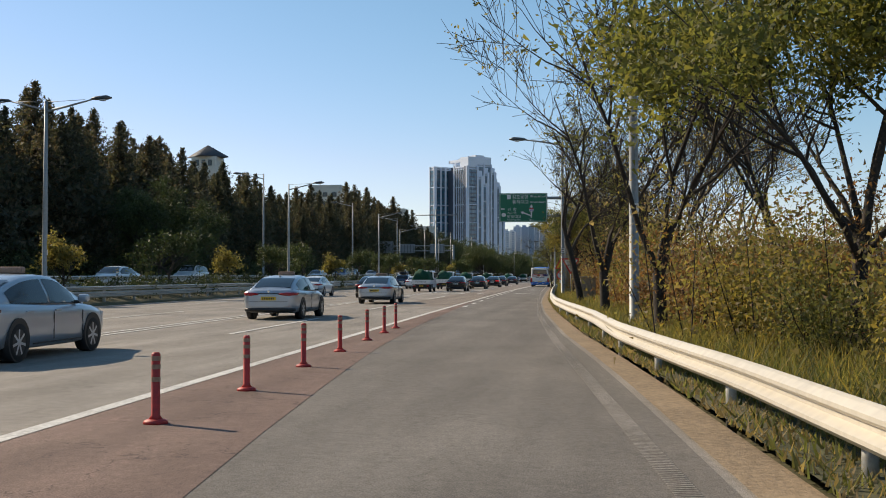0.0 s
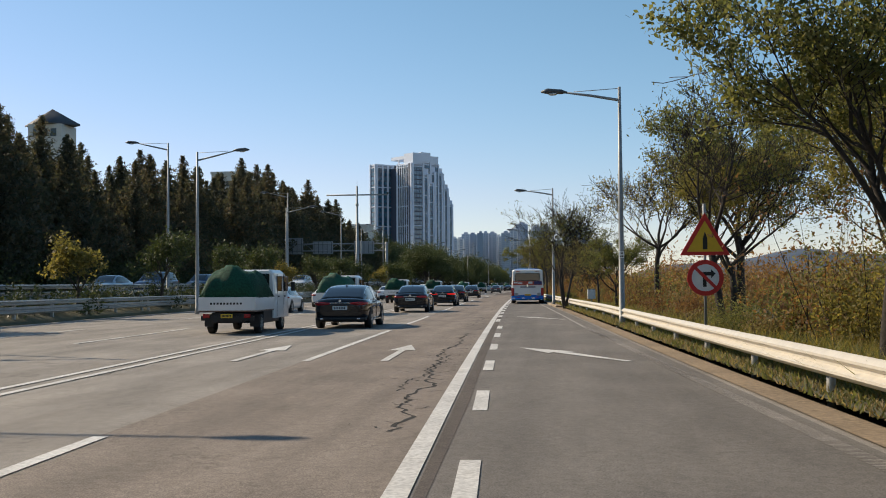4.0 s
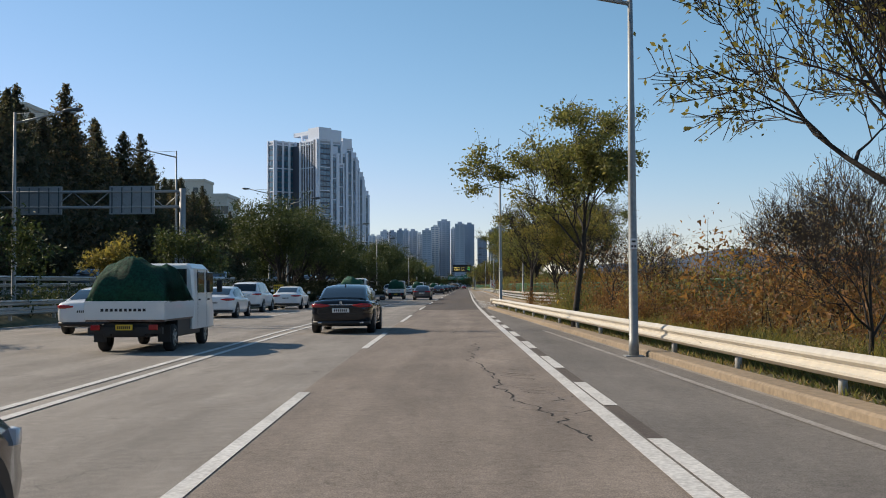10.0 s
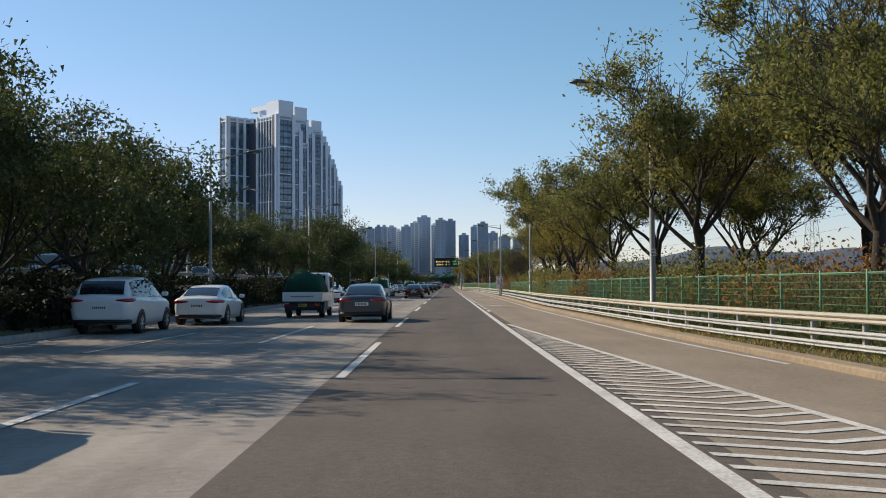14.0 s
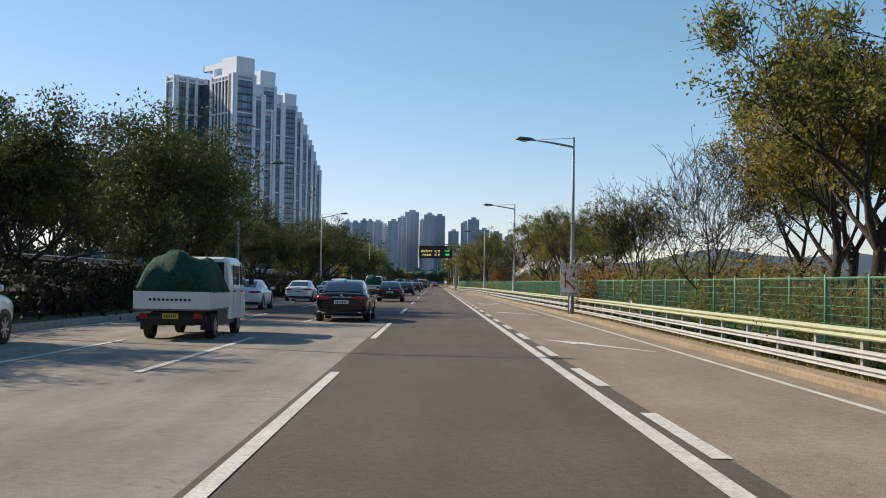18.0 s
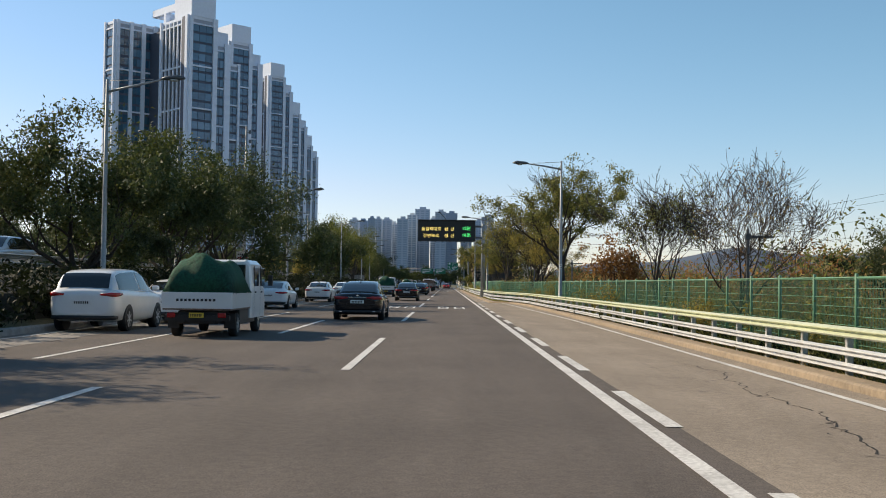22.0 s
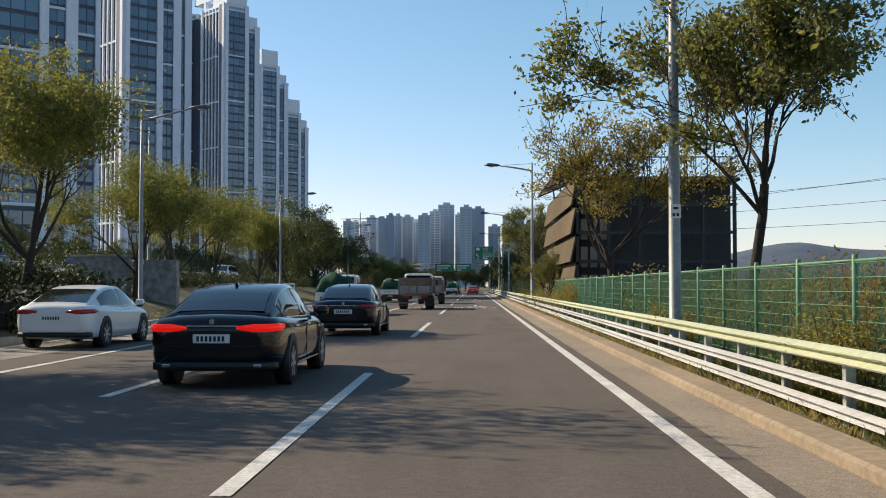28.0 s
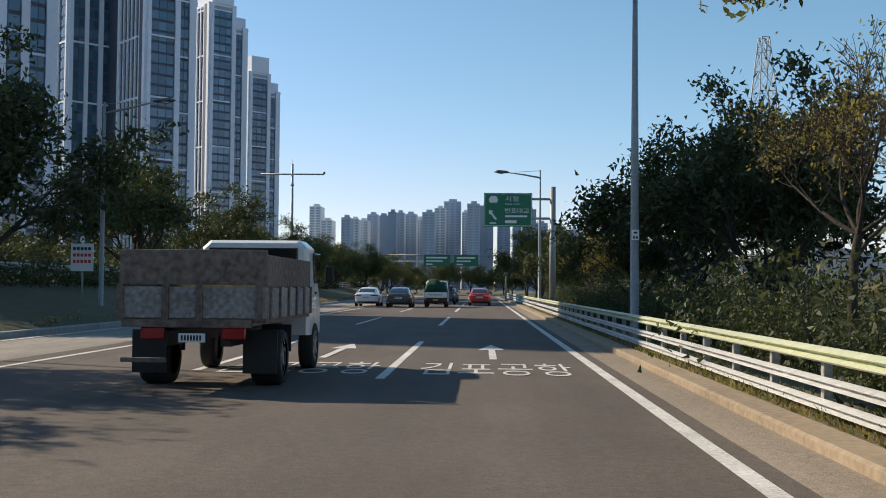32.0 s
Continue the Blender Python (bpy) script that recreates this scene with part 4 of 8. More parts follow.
# red flexible posts between the lanes
first_post = None
for i, (u, y) in enumerate(((0.97, -12.5), (1.0, -9.5), (0.9, -6), (0.80, -2.6), (0.70, 0.95), (0.6, 4), (0.52, 6.5))):
    if first_post is None:
        d = tagged(empty("delineator_post"), "red flexible lane post with dirty reflective bands", "delineator post", group="lane posts")
        part("tube_body", tube(bmesh.new(), [(0, 0, 0.03), (0, 0, 0.08), (0, 0, 0.66), (0, 0, 0.68)], [0.075, 0.042, 0.042, 0.03], 14), M["delineator"], d)
        part("foot", tube(bmesh.new(), [(0, 0, 0.0), (0, 0, 0.03), (0, 0, 0.05)], [0.12, 0.11, 0.05], 16), M["delineator"], d)
        for z in (0.40, 0.52, 0.6):
            part("reflective_band", tube(bmesh.new(), [(0, 0, z), (0, 0, z + 0.045)], 0.0445, 14, False), M["band"], d)
        first_post, o = d, d
    else:
        o = copy_thing(first_post, pose(0, 0, 0))
    place(o, u, y, 0.008, i * 40)

# utility cabinet
s = sign("utility_cabinet", "brown roadside utility cabinet on a concrete plinth", "cabinet", 6.4, 30)
part("plinth", boxes((-0.42, 0.42, -0.3, 0.3, -0.1, 0.18), bevel=0.02), M["concrete_grey"], s)
part("body", boxes((-0.36, 0.36, -0.25, 0.25, 0.18, 1.35), bevel=0.015), M["cabinet"], s)
part("roof", boxes((-0.42, 0.42, -0.32, 0.32, 1.35, 1.42), bevel=0.015), M["cabinet"], s)
for x in (-0.17, 0.17):
    dr = part("door", boxes((x - 0.16, x + 0.16, -0.265, -0.25, 0.24, 1.3), bevel=0.005), M["cabinet"], s)
    part("handle", boxes((x - 0.02, x + 0.02, -0.29, -0.265, 0.72, 0.86), bevel=0.006), M["pole_dark"], dr)
s = sign("meter_box", "small white equipment box on a stake", "box", 4.9, 101.4)
part("stake", tube(bmesh.new(), [(0, 0, -0.1), (0, 0, 0.7)], 0.03, 8), M["pole"], s)
part("body", boxes((-0.2, 0.2, -0.12, 0.12, 0.66, 1.16), bevel=0.02), M["sign_white"], s)
part("lid", boxes((-0.22, 0.22, -0.14, 0.14, 1.16, 1.2), bevel=0.01), M["sign_back"], s)
s = sign("meter_box", "white equipment box behind the fence", "box", 5.4, 314)
part("body", boxes((-0.35, 0.35, -0.2, 0.2, -0.3, 0.85), bevel=0.02), M["sign_white"], s)
part("lid", boxes((-0.38, 0.38, -0.23, 0.23, 0.85, 0.9), bevel=0.01), M["sign_back"], s)

# traffic cone and yellow blocks at the closed end of the rail
s = sign("traffic_cone", "orange and white traffic cone on the paved strip", "traffic cone", 4.3, 202.9)
part("base", boxes((-0.2, 0.2, -0.2, 0.2, 0.1, 0.14), bevel=0.02), M["cone_orange"], s)
part("cone", tube(bmesh.new(), [(0, 0, 0.14), (0, 0, 0.62), (0, 0, 0.66)], [0.15, 0.045, 0.03], 18), M["cone_orange"], s)
for z, r in ((0.28, 0.123), (0.45, 0.086)):
    part("band", tube(bmesh.new(), [(0, 0, z), (0, 0, z + 0.09)], [r, r - 0.02], 18, False), M["sign_white"], s)
for u, y in ((6.3, 207), (6.05, 208.7), (6.14, 210.7), (5.9, 212), (6.3, 214.2)):
    s = sign("anchor_block", "yellow painted weight block with a strap", "block", u, y, 20)
    part("body", boxes((-0.25, 0.25, -0.2, 0.2, 0.05, 0.36), bevel=0.05), M["sign_yellow"], s)
    part("strap", boxes((-0.06, 0.06, -0.21, 0.21, 0.05, 0.375), bevel=0.01), M["sign_red"], s)


# ---- masts, gantry and wall on the left ----
def cross_mast(u, y, top, arm_z, reach, z0):
    m = tagged(empty("camera_mast"), "tall steel mast with a level cross arm and instruments", "mast")
    part("pole", tube(bmesh.new(), [(0, 0, 0), (0, 0, 5), (0, 0, 5.05), (0, 0, top - z0)], [0.25, 0.23, 0.19, 0.12], 12), M["pole"], m)
    part("cross_arm", tube(bmesh.new(), [(-reach, 0, arm_z - z0), (reach, 0, arm_z - z0)], 0.09, 8), M["pole"], m)
    part("collar", tube(bmesh.new(), [(0, 0, arm_z - z0 - 1.4), (0, 0, arm_z - z0 - 1.1)], 0.2, 12), M["pole"], m)
    part("instrument", boxes((reach - 0.12, reach + 0.12, -0.1, 0.1, arm_z - z0 + 0.05, arm_z - z0 + 0.3), bevel=0.03), M["pole_dark"], m)
    part("lightning_rod", tube(bmesh.new(), [(0, 0, top - z0), (0, 0, top - z0 + 0.7)], 0.015, 5), M["pole"], m)
    place(m, u, y, z0)


cross_mast(-19.8, 178, 14.1, 13.0, 3.9, 0.5)
cross_mast(-24.6, 692, 16, 14.8, 3.8, 1.3)
m = tagged(empty("camera_mast"), "tall thin steel mast with a cluster of instruments near its top", "mast")
part("pole", tube(bmesh.new(), [(0, 0, 0), (0, 0, 8), (0, 0, 17.6)], [0.19, 0.15, 0.09], 10), M["pole"], m)
for x, z in ((-0.45, 15.4), (0.45, 15.8), (-0.4, 16.4), (0.4, 16.9)):
    a = part("bracket", tube(bmesh.new(), [(0, 0, z), (x, 0, z)], 0.04, 6), M["pole"], m)
    part("instrument", boxes((x - 0.14, x + 0.14, -0.16, 0.16, z - 0.16, z + 0.22), bevel=0.04), M["pole_dark"], a)
place(m, -25.0, 474, 1.4)
s = sign("sign_gantry", "steel gantry with grey backs of sign boards over the opposite carriageway", "gantry", 0, 212)
for x in (-20.8, -39):
    part("post", tube(bmesh.new(), [(x, 0, 0.9), (x, 0, 8.4)], 0.22, 12), M["pole"], s)
for z in (7.1, 8.2):
    part("beam", tube(bmesh.new(), [(-39, 0, z), (-20.8, 0, z)], 0.1, 8), M["pole"], s)
bm = bmesh.new()
for k in range(14):
    a = -39 + k * 1.3
    tube(bm, [(a, 0, 7.1 if k % 2 else 8.2), (a + 1.3, 0, 8.2 if k % 2 else 7.1)], 0.04, 5)
part("lattice", bm, M["pole"], s)
for x0, x1, z1 in ((-37.6, -34.2, 9.2), (-32.6, -29.4, 8.6), (-26, -22.8, 8.6)):
    b = part("sign_back", boxes((x0, x1, -0.02, 0.12, 6.6, z1), bevel=0.01), M["sign_back"], s)
    for k in range(5):
        part("rib", boxes((x0 + 0.2 + k * (x1 - x0 - 0.4) / 4 - 0.04, x0 + 0.2 + k * (x1 - x0 - 0.4) / 4 + 0.04, -0.09, -0.02, 6.7, z1 - 0.1)), M["pole_dark"], b)
w = sign("retaining_wall", "stained grey concrete wall and blocks on the median", "wall", 0, 527)
part("wall_panel", boxes((-20.2, -17.6, 0, 0.4, 0.3, 2.75), bevel=0.03), M["wall_stain"], w)
part("wall_panel", boxes((-17.5, -15.5, 0.3, 0.8, 0.3, 2.62), bevel=0.03), M["wall_stain"], w)
part("coping", boxes((-20.3, -17.55, -0.06, 0.46, 2.75, 2.85), bevel=0.02), M["concrete_grey"], w)
for k in range(7):
    part("railing_bar", tube(bmesh.new(), [(-17.3 + k * 0.27, 0.5, 2.6), (-17.3 + k * 0.27, 0.5, 3.1)], 0.03, 6), M["pole_dark"], w)

# ---- steel-panelled building beside the rail ----
b = tagged(empty("steel_building"), "low building clad in tiers of slanted weathered steel panels", "building")
place(b, 0, 525, 0)
tiers = [(0.9, 2.34, 2.24, 2.48), (2.46, 3.56, 2.22, 2.46), (3.68, 4.80, 2.24, 2.46), (4.92, 6.12, 2.28, 2.5)]
for z0, z1, xb, xt in tiers:
    n = 6
    for k in range(n):
        y0, y1 = 18.0 * k / n, 18.0 * (k + 1) / n - 0.015
        bm = bmesh.new()
        vs = box(bm, 0, 0.08, y0, y1, z0, z1)
        for v in vs:
            f = (v.co.z - z0) / (z1 - z0)
            v.co.x += xb + (xt - xb) * f
        part("steel_panel", bm, M["weathered_steel"], b)
    part("seam_beam", boxes((2.5, 2.75, 0.05, 17.95, z1 - 0.02, z1 + 0.1)), M["dark_steel"], b)
part("core_wall", boxes((2.85, 9.5, 1.6, 18.0, -0.3, 5.9)), M["dark_steel"], b)
part("roof_slab", boxes((2.5, 9.6, 0.2, 18.1, 5.95, 6.1), bevel=0.02), M["dark_steel"], b)
for k in range(6):
    x = 2.5 + k * 1.35
    part("column", boxes((x, x + 0.14, 0.05, 0.2, -0.3, 6.1)), M["dark_steel"], b)
for z in (1.2, 2.4, 3.65, 4.85, 6.0):
    part("frame_beam", boxes((2.64, 9.4, 0.06, 0.19, z, z + 0.14)), M["dark_steel"], b)
for k in range(3):
    for j in range(4):
        part("louvre", boxes((2.75 + k * 0.42, 3.05 + k * 0.42, 0.6, 0.64, 1.0 + j * 1.22, 1.9 + j * 1.22)), M["cabinet"], b)
for k in range(4):
    part("roof_post", tube(bmesh.new(), [(2.9, 3 + k * 4.6, 6.1), (2.75, 3 + k * 4.6, 7.0)], 0.05, 8), M["dark_steel"], b)
for k in range(7):
    part("pergola_slat", boxes((1.9 + k * 0.26, 2.06 + k * 0.26, 1.0, 17.6, 6.75 + k * 0.11, 6.83 + k * 0.11)), M["cabinet"], b)
for y in (1.2, 6.5, 12, 17.2):
    part("pergola_beam", tube(bmesh.new(), [(1.9, y, 6.68), (3.9, y, 7.5)], 0.05, 6), M["dark_steel"], b)
part("rooftop_railing", boxes(*[(4.2 + k * 0.5, 4.24 + k * 0.5, 0.3, 0.34, 6.1, 7.0) for k in range(11)], (4.2, 9.3, 0.3, 0.34, 6.98, 7.03)), M["dark_steel"], b)


# ---- lattice towers and wires ----
def pylon(x, y, h, w, arms):
    t = tagged(empty("power_pylon"), "steel lattice power pylon with cross arms", "pylon")
    tops = w * 0.12
    for sx in (-1, 1):
        for sy in (-1, 1):
            part("leg", tube(bmesh.new(), [(sx * w / 2, sy * w / 2, -0.5), (sx * w * 0.2, sy * w * 0.2, h * 0.62), (sx * tops / 2, sy * tops / 2, h)], [w * 0.016, w * 0.012, w * 0.008], 5), M["pole"], t)
    bm = bmesh.new()
    n = 11
    wid = lambda z: float(np.interp(z, [0, h * 0.62, h], [w / 2, w * 0.2, tops / 2]))
    zs = [h * (1 - (1 - i / n) ** 1.25) for i in range(n + 1)]
    for a, b_ in zip(zs, zs[1:]):
        p, q = wid(a), wid(b_)
        for s1 in (-1, 1):
            for c0, c1 in (((-p, s1 * p), (q, s1 * q)), ((p, s1 * p), (-q, s1 * q)), ((s1 * p, -p), (s1 * q, q)), ((s1 * p, p), (s1 * q, -q))):
                tube(bm, [(c0[0], c0[1], a), (c1[0], c1[1], b_)], w * 0.006, 3, False)
            tube(bm, [(-q, s1 * q, b_), (q, s1 * q, b_)], w * 0.006, 3, False)
    part("lattice", bm, M["pole"], t)
    for z, r in arms:
        part("cross_arm", tube(bmesh.new(), [(-r, 0, z), (0, 0, z + r * 0.12), (r, 0, z)], [w * 0.004, w * 0.014, w * 0.004], 5), M["pole"], t)
    t.matrix_world = pose(x, y, -0.3, 0, 0, 12)


pylon(17.4, 640, 19.3, 4.6, ((13.5, 2.3), (11.4, 2.5), (9.3, 2.3)))
pylon(234, 900, 75, 11, ((66, 8), (58, 9.5), (50, 8)))
pylon(330, 820, 70, 11, ((62, 8), (54, 9.5), (46, 8)))
for k, (z, dz) in enumerate(((13.5, 19), (11.4, 16), (9.3, 13), (12.6, 23))):
    a, b_ = Vector((17.4 + 2.3, 640, z)), Vector((150, 610, z + dz))
    pts = [a.lerp(b_, i / 12) - Vector((0, 0, 3.2 * math.sin(math.pi * i / 12))) for i in range(13)]
    wire = part("power_line", tube(bmesh.new(), pts, 0.03, 4), M["dark_steel"])
    tagged(wire, "thin sagging overhead power line", "power line")

# ---- houses on the wooded bank ----
h = tagged(empty("hill_house"), "white pavilion with a dark pyramid roof above the trees", "house")
part("wall", boxes((-3.0, 3.0, -3.0, 3.0, -31, 0)), M["house_white"], h)
part("roof", tube(bmesh.new(), [(0, 0, 0), (0, 0, 0.25), (0, 0, 3.0)], [5.1, 5.0, 0.1], 4), M["roof_dark"], h)
for k in (-1.6, 0, 1.6):
    part("window", boxes((k - 0.5, k + 0.5, -3.06, -2.98, -2.2, -0.8)), M["glass_dark"], h)
place(h, -82, 225, 30)
for u, y, wd, top in ((-71, 300, 9, 28.6), (-45.4, 330, 5, 17.3), (-74, 420, 10, 29)):
    h = tagged(empty("bank_house"), "white flat-roofed house behind the conifers", "house")
    part("wall", boxes((-wd / 2, wd / 2, -5, 5, 0, top - 2)), M["house_white"], h)
    part("parapet", boxes((-wd / 2 - 0.2, wd / 2 + 0.2, -5.2, 5.2, top - 2, top - 1.4)), M["house_white"], h)
    for i in range(3):
        for j in range(3):
            part("window", boxes((-wd / 2 + 0.8 + i * wd / 3.2, -wd / 2 + 2.2 + i * wd / 3.2, -5.06, -4.98, top - 5 - j * 3, top - 3.6 - j * 3)), M["glass_dark"], h)
    place(h, u, y, 2)

# ---- guardrails ----
def w_beam(u, z, hgt=0.32):
    """Outline of a corrugated beam whose face looks left."""
    h = hgt / 2
    return [(u, z + h), (u - 0.03, z + h * 0.9), (u - 0.085, z + h * 0.62), (u - 0.085, z + h * 0.42), (u - 0.01, z + h * 0.12), (u - 0.01, z - h * 0.12), (u - 0.085, z - h * 0.42), (u - 0.085, z - h * 0.62), (u - 0.03, z - h * 0.9), (u, z - h), (u + 0.012, z - h), (u + 0.03, z), (u + 0.012, z + h)]


def box_beam(u, z, h=0.14, d=0.07):
    return [(u - d, z - h / 2 + 0.02), (u - d, z + h / 2 - 0.02), (u - d + 0.02, z + h / 2), (u, z + h / 2), (u, z - h / 2), (u - d + 0.02, z - h / 2)]


RAIL_A = lerp_table([(-60, 8.9), (-11.8, 6.55), (-7.8, 6.2), (-3.5, 5.9), (2.5, 5.75), (7.2, 5.5), (11.7, 5.22), (18.7, 4.87), (30, 4.65), (66, 4.5), (88, 4.5), (132, 3.5), (165, 2.25), (183, 1.6), (195, 1.2), (202, 0.8)])
RAIL_B = lerp_table([(204, 7.4), (213, 6.5), (217.5, 6.0), (225, 5.1), (232, 4.5), (265, 3.8), (315, 4.4), (350, 4.15), (395, 3.85), (425, 3.45), (441, 1.75), (480, 1.5), (700, 1.5)])


def white_rail(y0, y1):
    rail = tagged(empty("guardrail"), "white corrugated steel guardrail on short posts", "guardrail")
    mid = (y0 + y1) / 2
    ob = solid("beam", M["rail_white"], lambda y: w_beam(RAIL_A(y), 0.47), steps(y0, y1, 1.33), rail, smooth=False)
    pm = None
    y = y0 + 1
    while y < y1 - 0.3:
        if pm is None:
            pm = part("post", tube(bmesh.new(), [(0, 0, -0.2), (0, 0, 0.58)], 0.055, 10), M["rail_post"], rail)
            pm.matrix_world = pose(RAIL_A(y) + 0.09 + cx(y), y, 0)
        else:
            o = new("post", pm.data)
            o.parent = rail
            o.matrix_world = pose(RAIL_A(y) + 0.09 + cx(y), y, 0)
        y += 4.0
    return rail


for a in range(-60, 200, 20):
    last_rail = white_rail(a, a + 20 if a < 180 else 202.0)
# rounded end of the beam
part("beam_end", tube(bmesh.new(), [(RAIL_A(202) + cx(202) - 0.04, 202, 0.31), (RAIL_A(202) + cx(202) - 0.04, 202, 0.63)], 0.12, 14), M["rail_white"], last_rail)


def triple_rail(y0, y1, top):
    rail = tagged(empty("guardrail"), "guardrail of three painted beams on steel posts", "guardrail")
    solid("beam", M[top], lambda y: w_beam(RAIL_B(y), 0.76, 0.17), steps(y0, y1, 5), rail).name = "top_beam"
    solid("beam", M["rail_lower"], lambda y: w_beam(RAIL_B(y), 0.47, 0.125), steps(y0, y1, 5), rail)
    solid("beam", M["rail_lower"], lambda y: w_beam(RAIL_B(y), 0.24, 0.125), steps(y0, y1, 5), rail)
    first = None
    y = y0 + 0.5
    while y < y1 - 0.1:
        if first is None:
            bm = boxes((0.0, 0.10, -0.05, 0.05, -0.2, 0.80), bevel=0.012)
            first = part("post", bm, M["rail_post"], rail)
            o = first
        else:
            o = new("post", first.data)
            o.parent = rail
        o.matrix_world = pose(RAIL_B(y) + 0.01 + cx(y), y, 0, 0, 0, heading(y))
        y += 2.0


for a in range(214, 700, 20):
    triple_rail(a, a + 20, "rail_cream" if a > 260 else "rail_white")


# ---- green mesh fence behind the rail ----
FENCE = lerp_table([(168, 7.2), (200, 8.2), (212, 7.6), (220, 6.5), (232, 5.3), (265, 4.55), (315, 5.1), (350, 4.9), (395, 4.6), (425, 4.1), (441, 2.5), (480, 2.15), (700, 2.15)])


def fence_panel(y):
    f = tagged(empty("mesh_fence"), "green coated wire mesh fence panel with round posts", "fence", group="roadside fence panels")
    f.matrix_world = pose(FENCE(y) + cx(y), y, -0.33 if y < 440 else -0.25, 0, 0, math.degrees(math.atan2(FENCE(y) + cx(y) - FENCE(y + 2) - cx(y + 2), 2)))
    return f


def build_fence():
    post = part("post", tube(bmesh.new(), [(0, 0, 0.15), (0, 0, 1.98), (0, 0, 2.0)], [0.035, 0.035, 0.02], 8), M["fence_green"])
    bm = bmesh.new()
    for i in range(12):
        z = 0.2 + i * 0.155
        tube(bm, [(0, 0.02, z), (0, 1.98, z)], 0.0055, 4, False)
    for i in range(34):
        yy = 0.03 + i * 0.0588
        tube(bm, [(0.008, yy, 0.15), (0.008, yy, 1.95)], 0.0042, 3, False)
    mesh = tagged(part("wire_panel", bm, M["fence_green"]), kind="stuff")
    bar = part("rail", tube(bmesh.new(), [(0, 0, 1.93), (0, 2, 1.93)], 0.018, 6), M["fence_green"])
    first = True
    for i in range(183):
        y = 168 + 2.0 * i
        f = fence_panel(y)
        for src in (post, mesh, bar):
            o = src if first else new(src.name.split(".")[0], src.data)
            o.parent = f
        first = False


build_fence()

# ---- median bank and the opposite carriageway ----
OPP_EDGE = lerp_table([(-60, -21.2), (150, -22.2), (200, -21.5), (250, -20.2), (520, -20.2), (560, -21.8), (760, -22)])
OPP_LEVEL = lerp_table([(-60, 0.4), (100, 0.8), (200, 1.2), (300, 1.6), (520, 1.6), (760, 1.4)])


def bank(name, mat, y0, y1, shape, label, category="verge", kind="structure"):
    """A sheet across the road's direction; shape(y) gives (u, z) from right to left."""
    ys = steps(y0, y1, 6)
    n = len(shape(ys[0]))
    vs = [(u + cx(y), y, z) for y in ys for u, z in shape(y)]
    fs = [(i * n + k, i * n + k + 1, (i + 1) * n + k + 1, (i + 1) * n + k) for i in range(len(ys) - 1) for k in range(n - 1)]
    fs = [f[::-1] for f in fs]
    return tagged(part_mesh(name, pydata(name, vs, fs, mat, True), mat), label, category, kind=kind)


bank("median_bank", M["soil"], -60, 760, lambda y: [(LEFT_EDGE(y) + 0.05, -0.05), (LEFT_EDGE(y) - 0.15, 0.14), (LEFT_EDGE(y) * 0.6 + OPP_EDGE(y) * 0.4, 0.25 + OPP_LEVEL(y) * 0.3), (OPP_EDGE(y) + 0.5, OPP_LEVEL(y) - 0.03), (OPP_EDGE(y) - 0.2, OPP_LEVEL(y) - 0.02)], "dry grass bank between the two carriageways")
bank("opposite_road", M["asphalt_old"], -60, 760, lambda y: [(OPP_EDGE(y), OPP_LEVEL(y)), (OPP_EDGE(y) - 16, OPP_LEVEL(y))], "opposite asphalt carriageway on a raised bank", "road")
bank("far_bank", M["soil"], -60, 760, lambda y: [(OPP_EDGE(y) - 15.9, OPP_LEVEL(y) + 0.02), (OPP_EDGE(y) - 24, OPP_LEVEL(y) + 2.2), (OPP_EDGE(y) - 60, OPP_LEVEL(y) + 3.0), (OPP_EDGE(y) - 260, OPP_LEVEL(y) + 1.0)], "dark wooded bank beyond the opposite carriageway")
ob = solid("kerb", M["concrete_grey"], lambda y: [(LEFT_EDGE(y) - 0.25, -0.1), (LEFT_EDGE(y) - 0.25, 0.17), (LEFT_EDGE(y) - 0.03, 0.17), (LEFT_EDGE(y), 0.14), (LEFT_EDGE(y), -0.1)], steps(212, 760, 6))
tagged(ob, "grey concrete kerb at the median", "kerb", kind="structure")


def low_barrier(y0, y1):
    r = tagged(empty("median_barrier"), "grey corrugated steel barrier along the median", "barrier")
    solid("beam", M["rail_post"], lambda y: [(-p[0] + 2 * (LEFT_EDGE(y) - 0.3), p[1]) for p in w_beam(LEFT_EDGE(y) - 0.3, 0.55, 0.3)], steps(y0, y1, 4), r)
    solid("beam", M["rail_post"], lambda y: [(-p[0] + 2 * (LEFT_EDGE(y) - 0.3), p[1]) for p in w_beam(LEFT_EDGE(y) - 0.3, 0.86, 0.2)], steps(y0, y1, 4), r)
    first = None
    for y in steps(y0 + 0.5, y1 - 0.5, 4):
        if first is None:
            first = part("post", boxes((-0.06, 0.06, -0.06, 0.06, -0.1, 0.95), bevel=0.01), M["rail_post"], r)
            o = first
        else:
            o = new("post", first.data)
            o.parent = r
        o.matrix_world = pose(LEFT_EDGE(y) - 0.42 + cx(y), y, 0, 0, 0, heading(y))


for a in range(-60, 200, 20):
    low_barrier(a, a + 20)


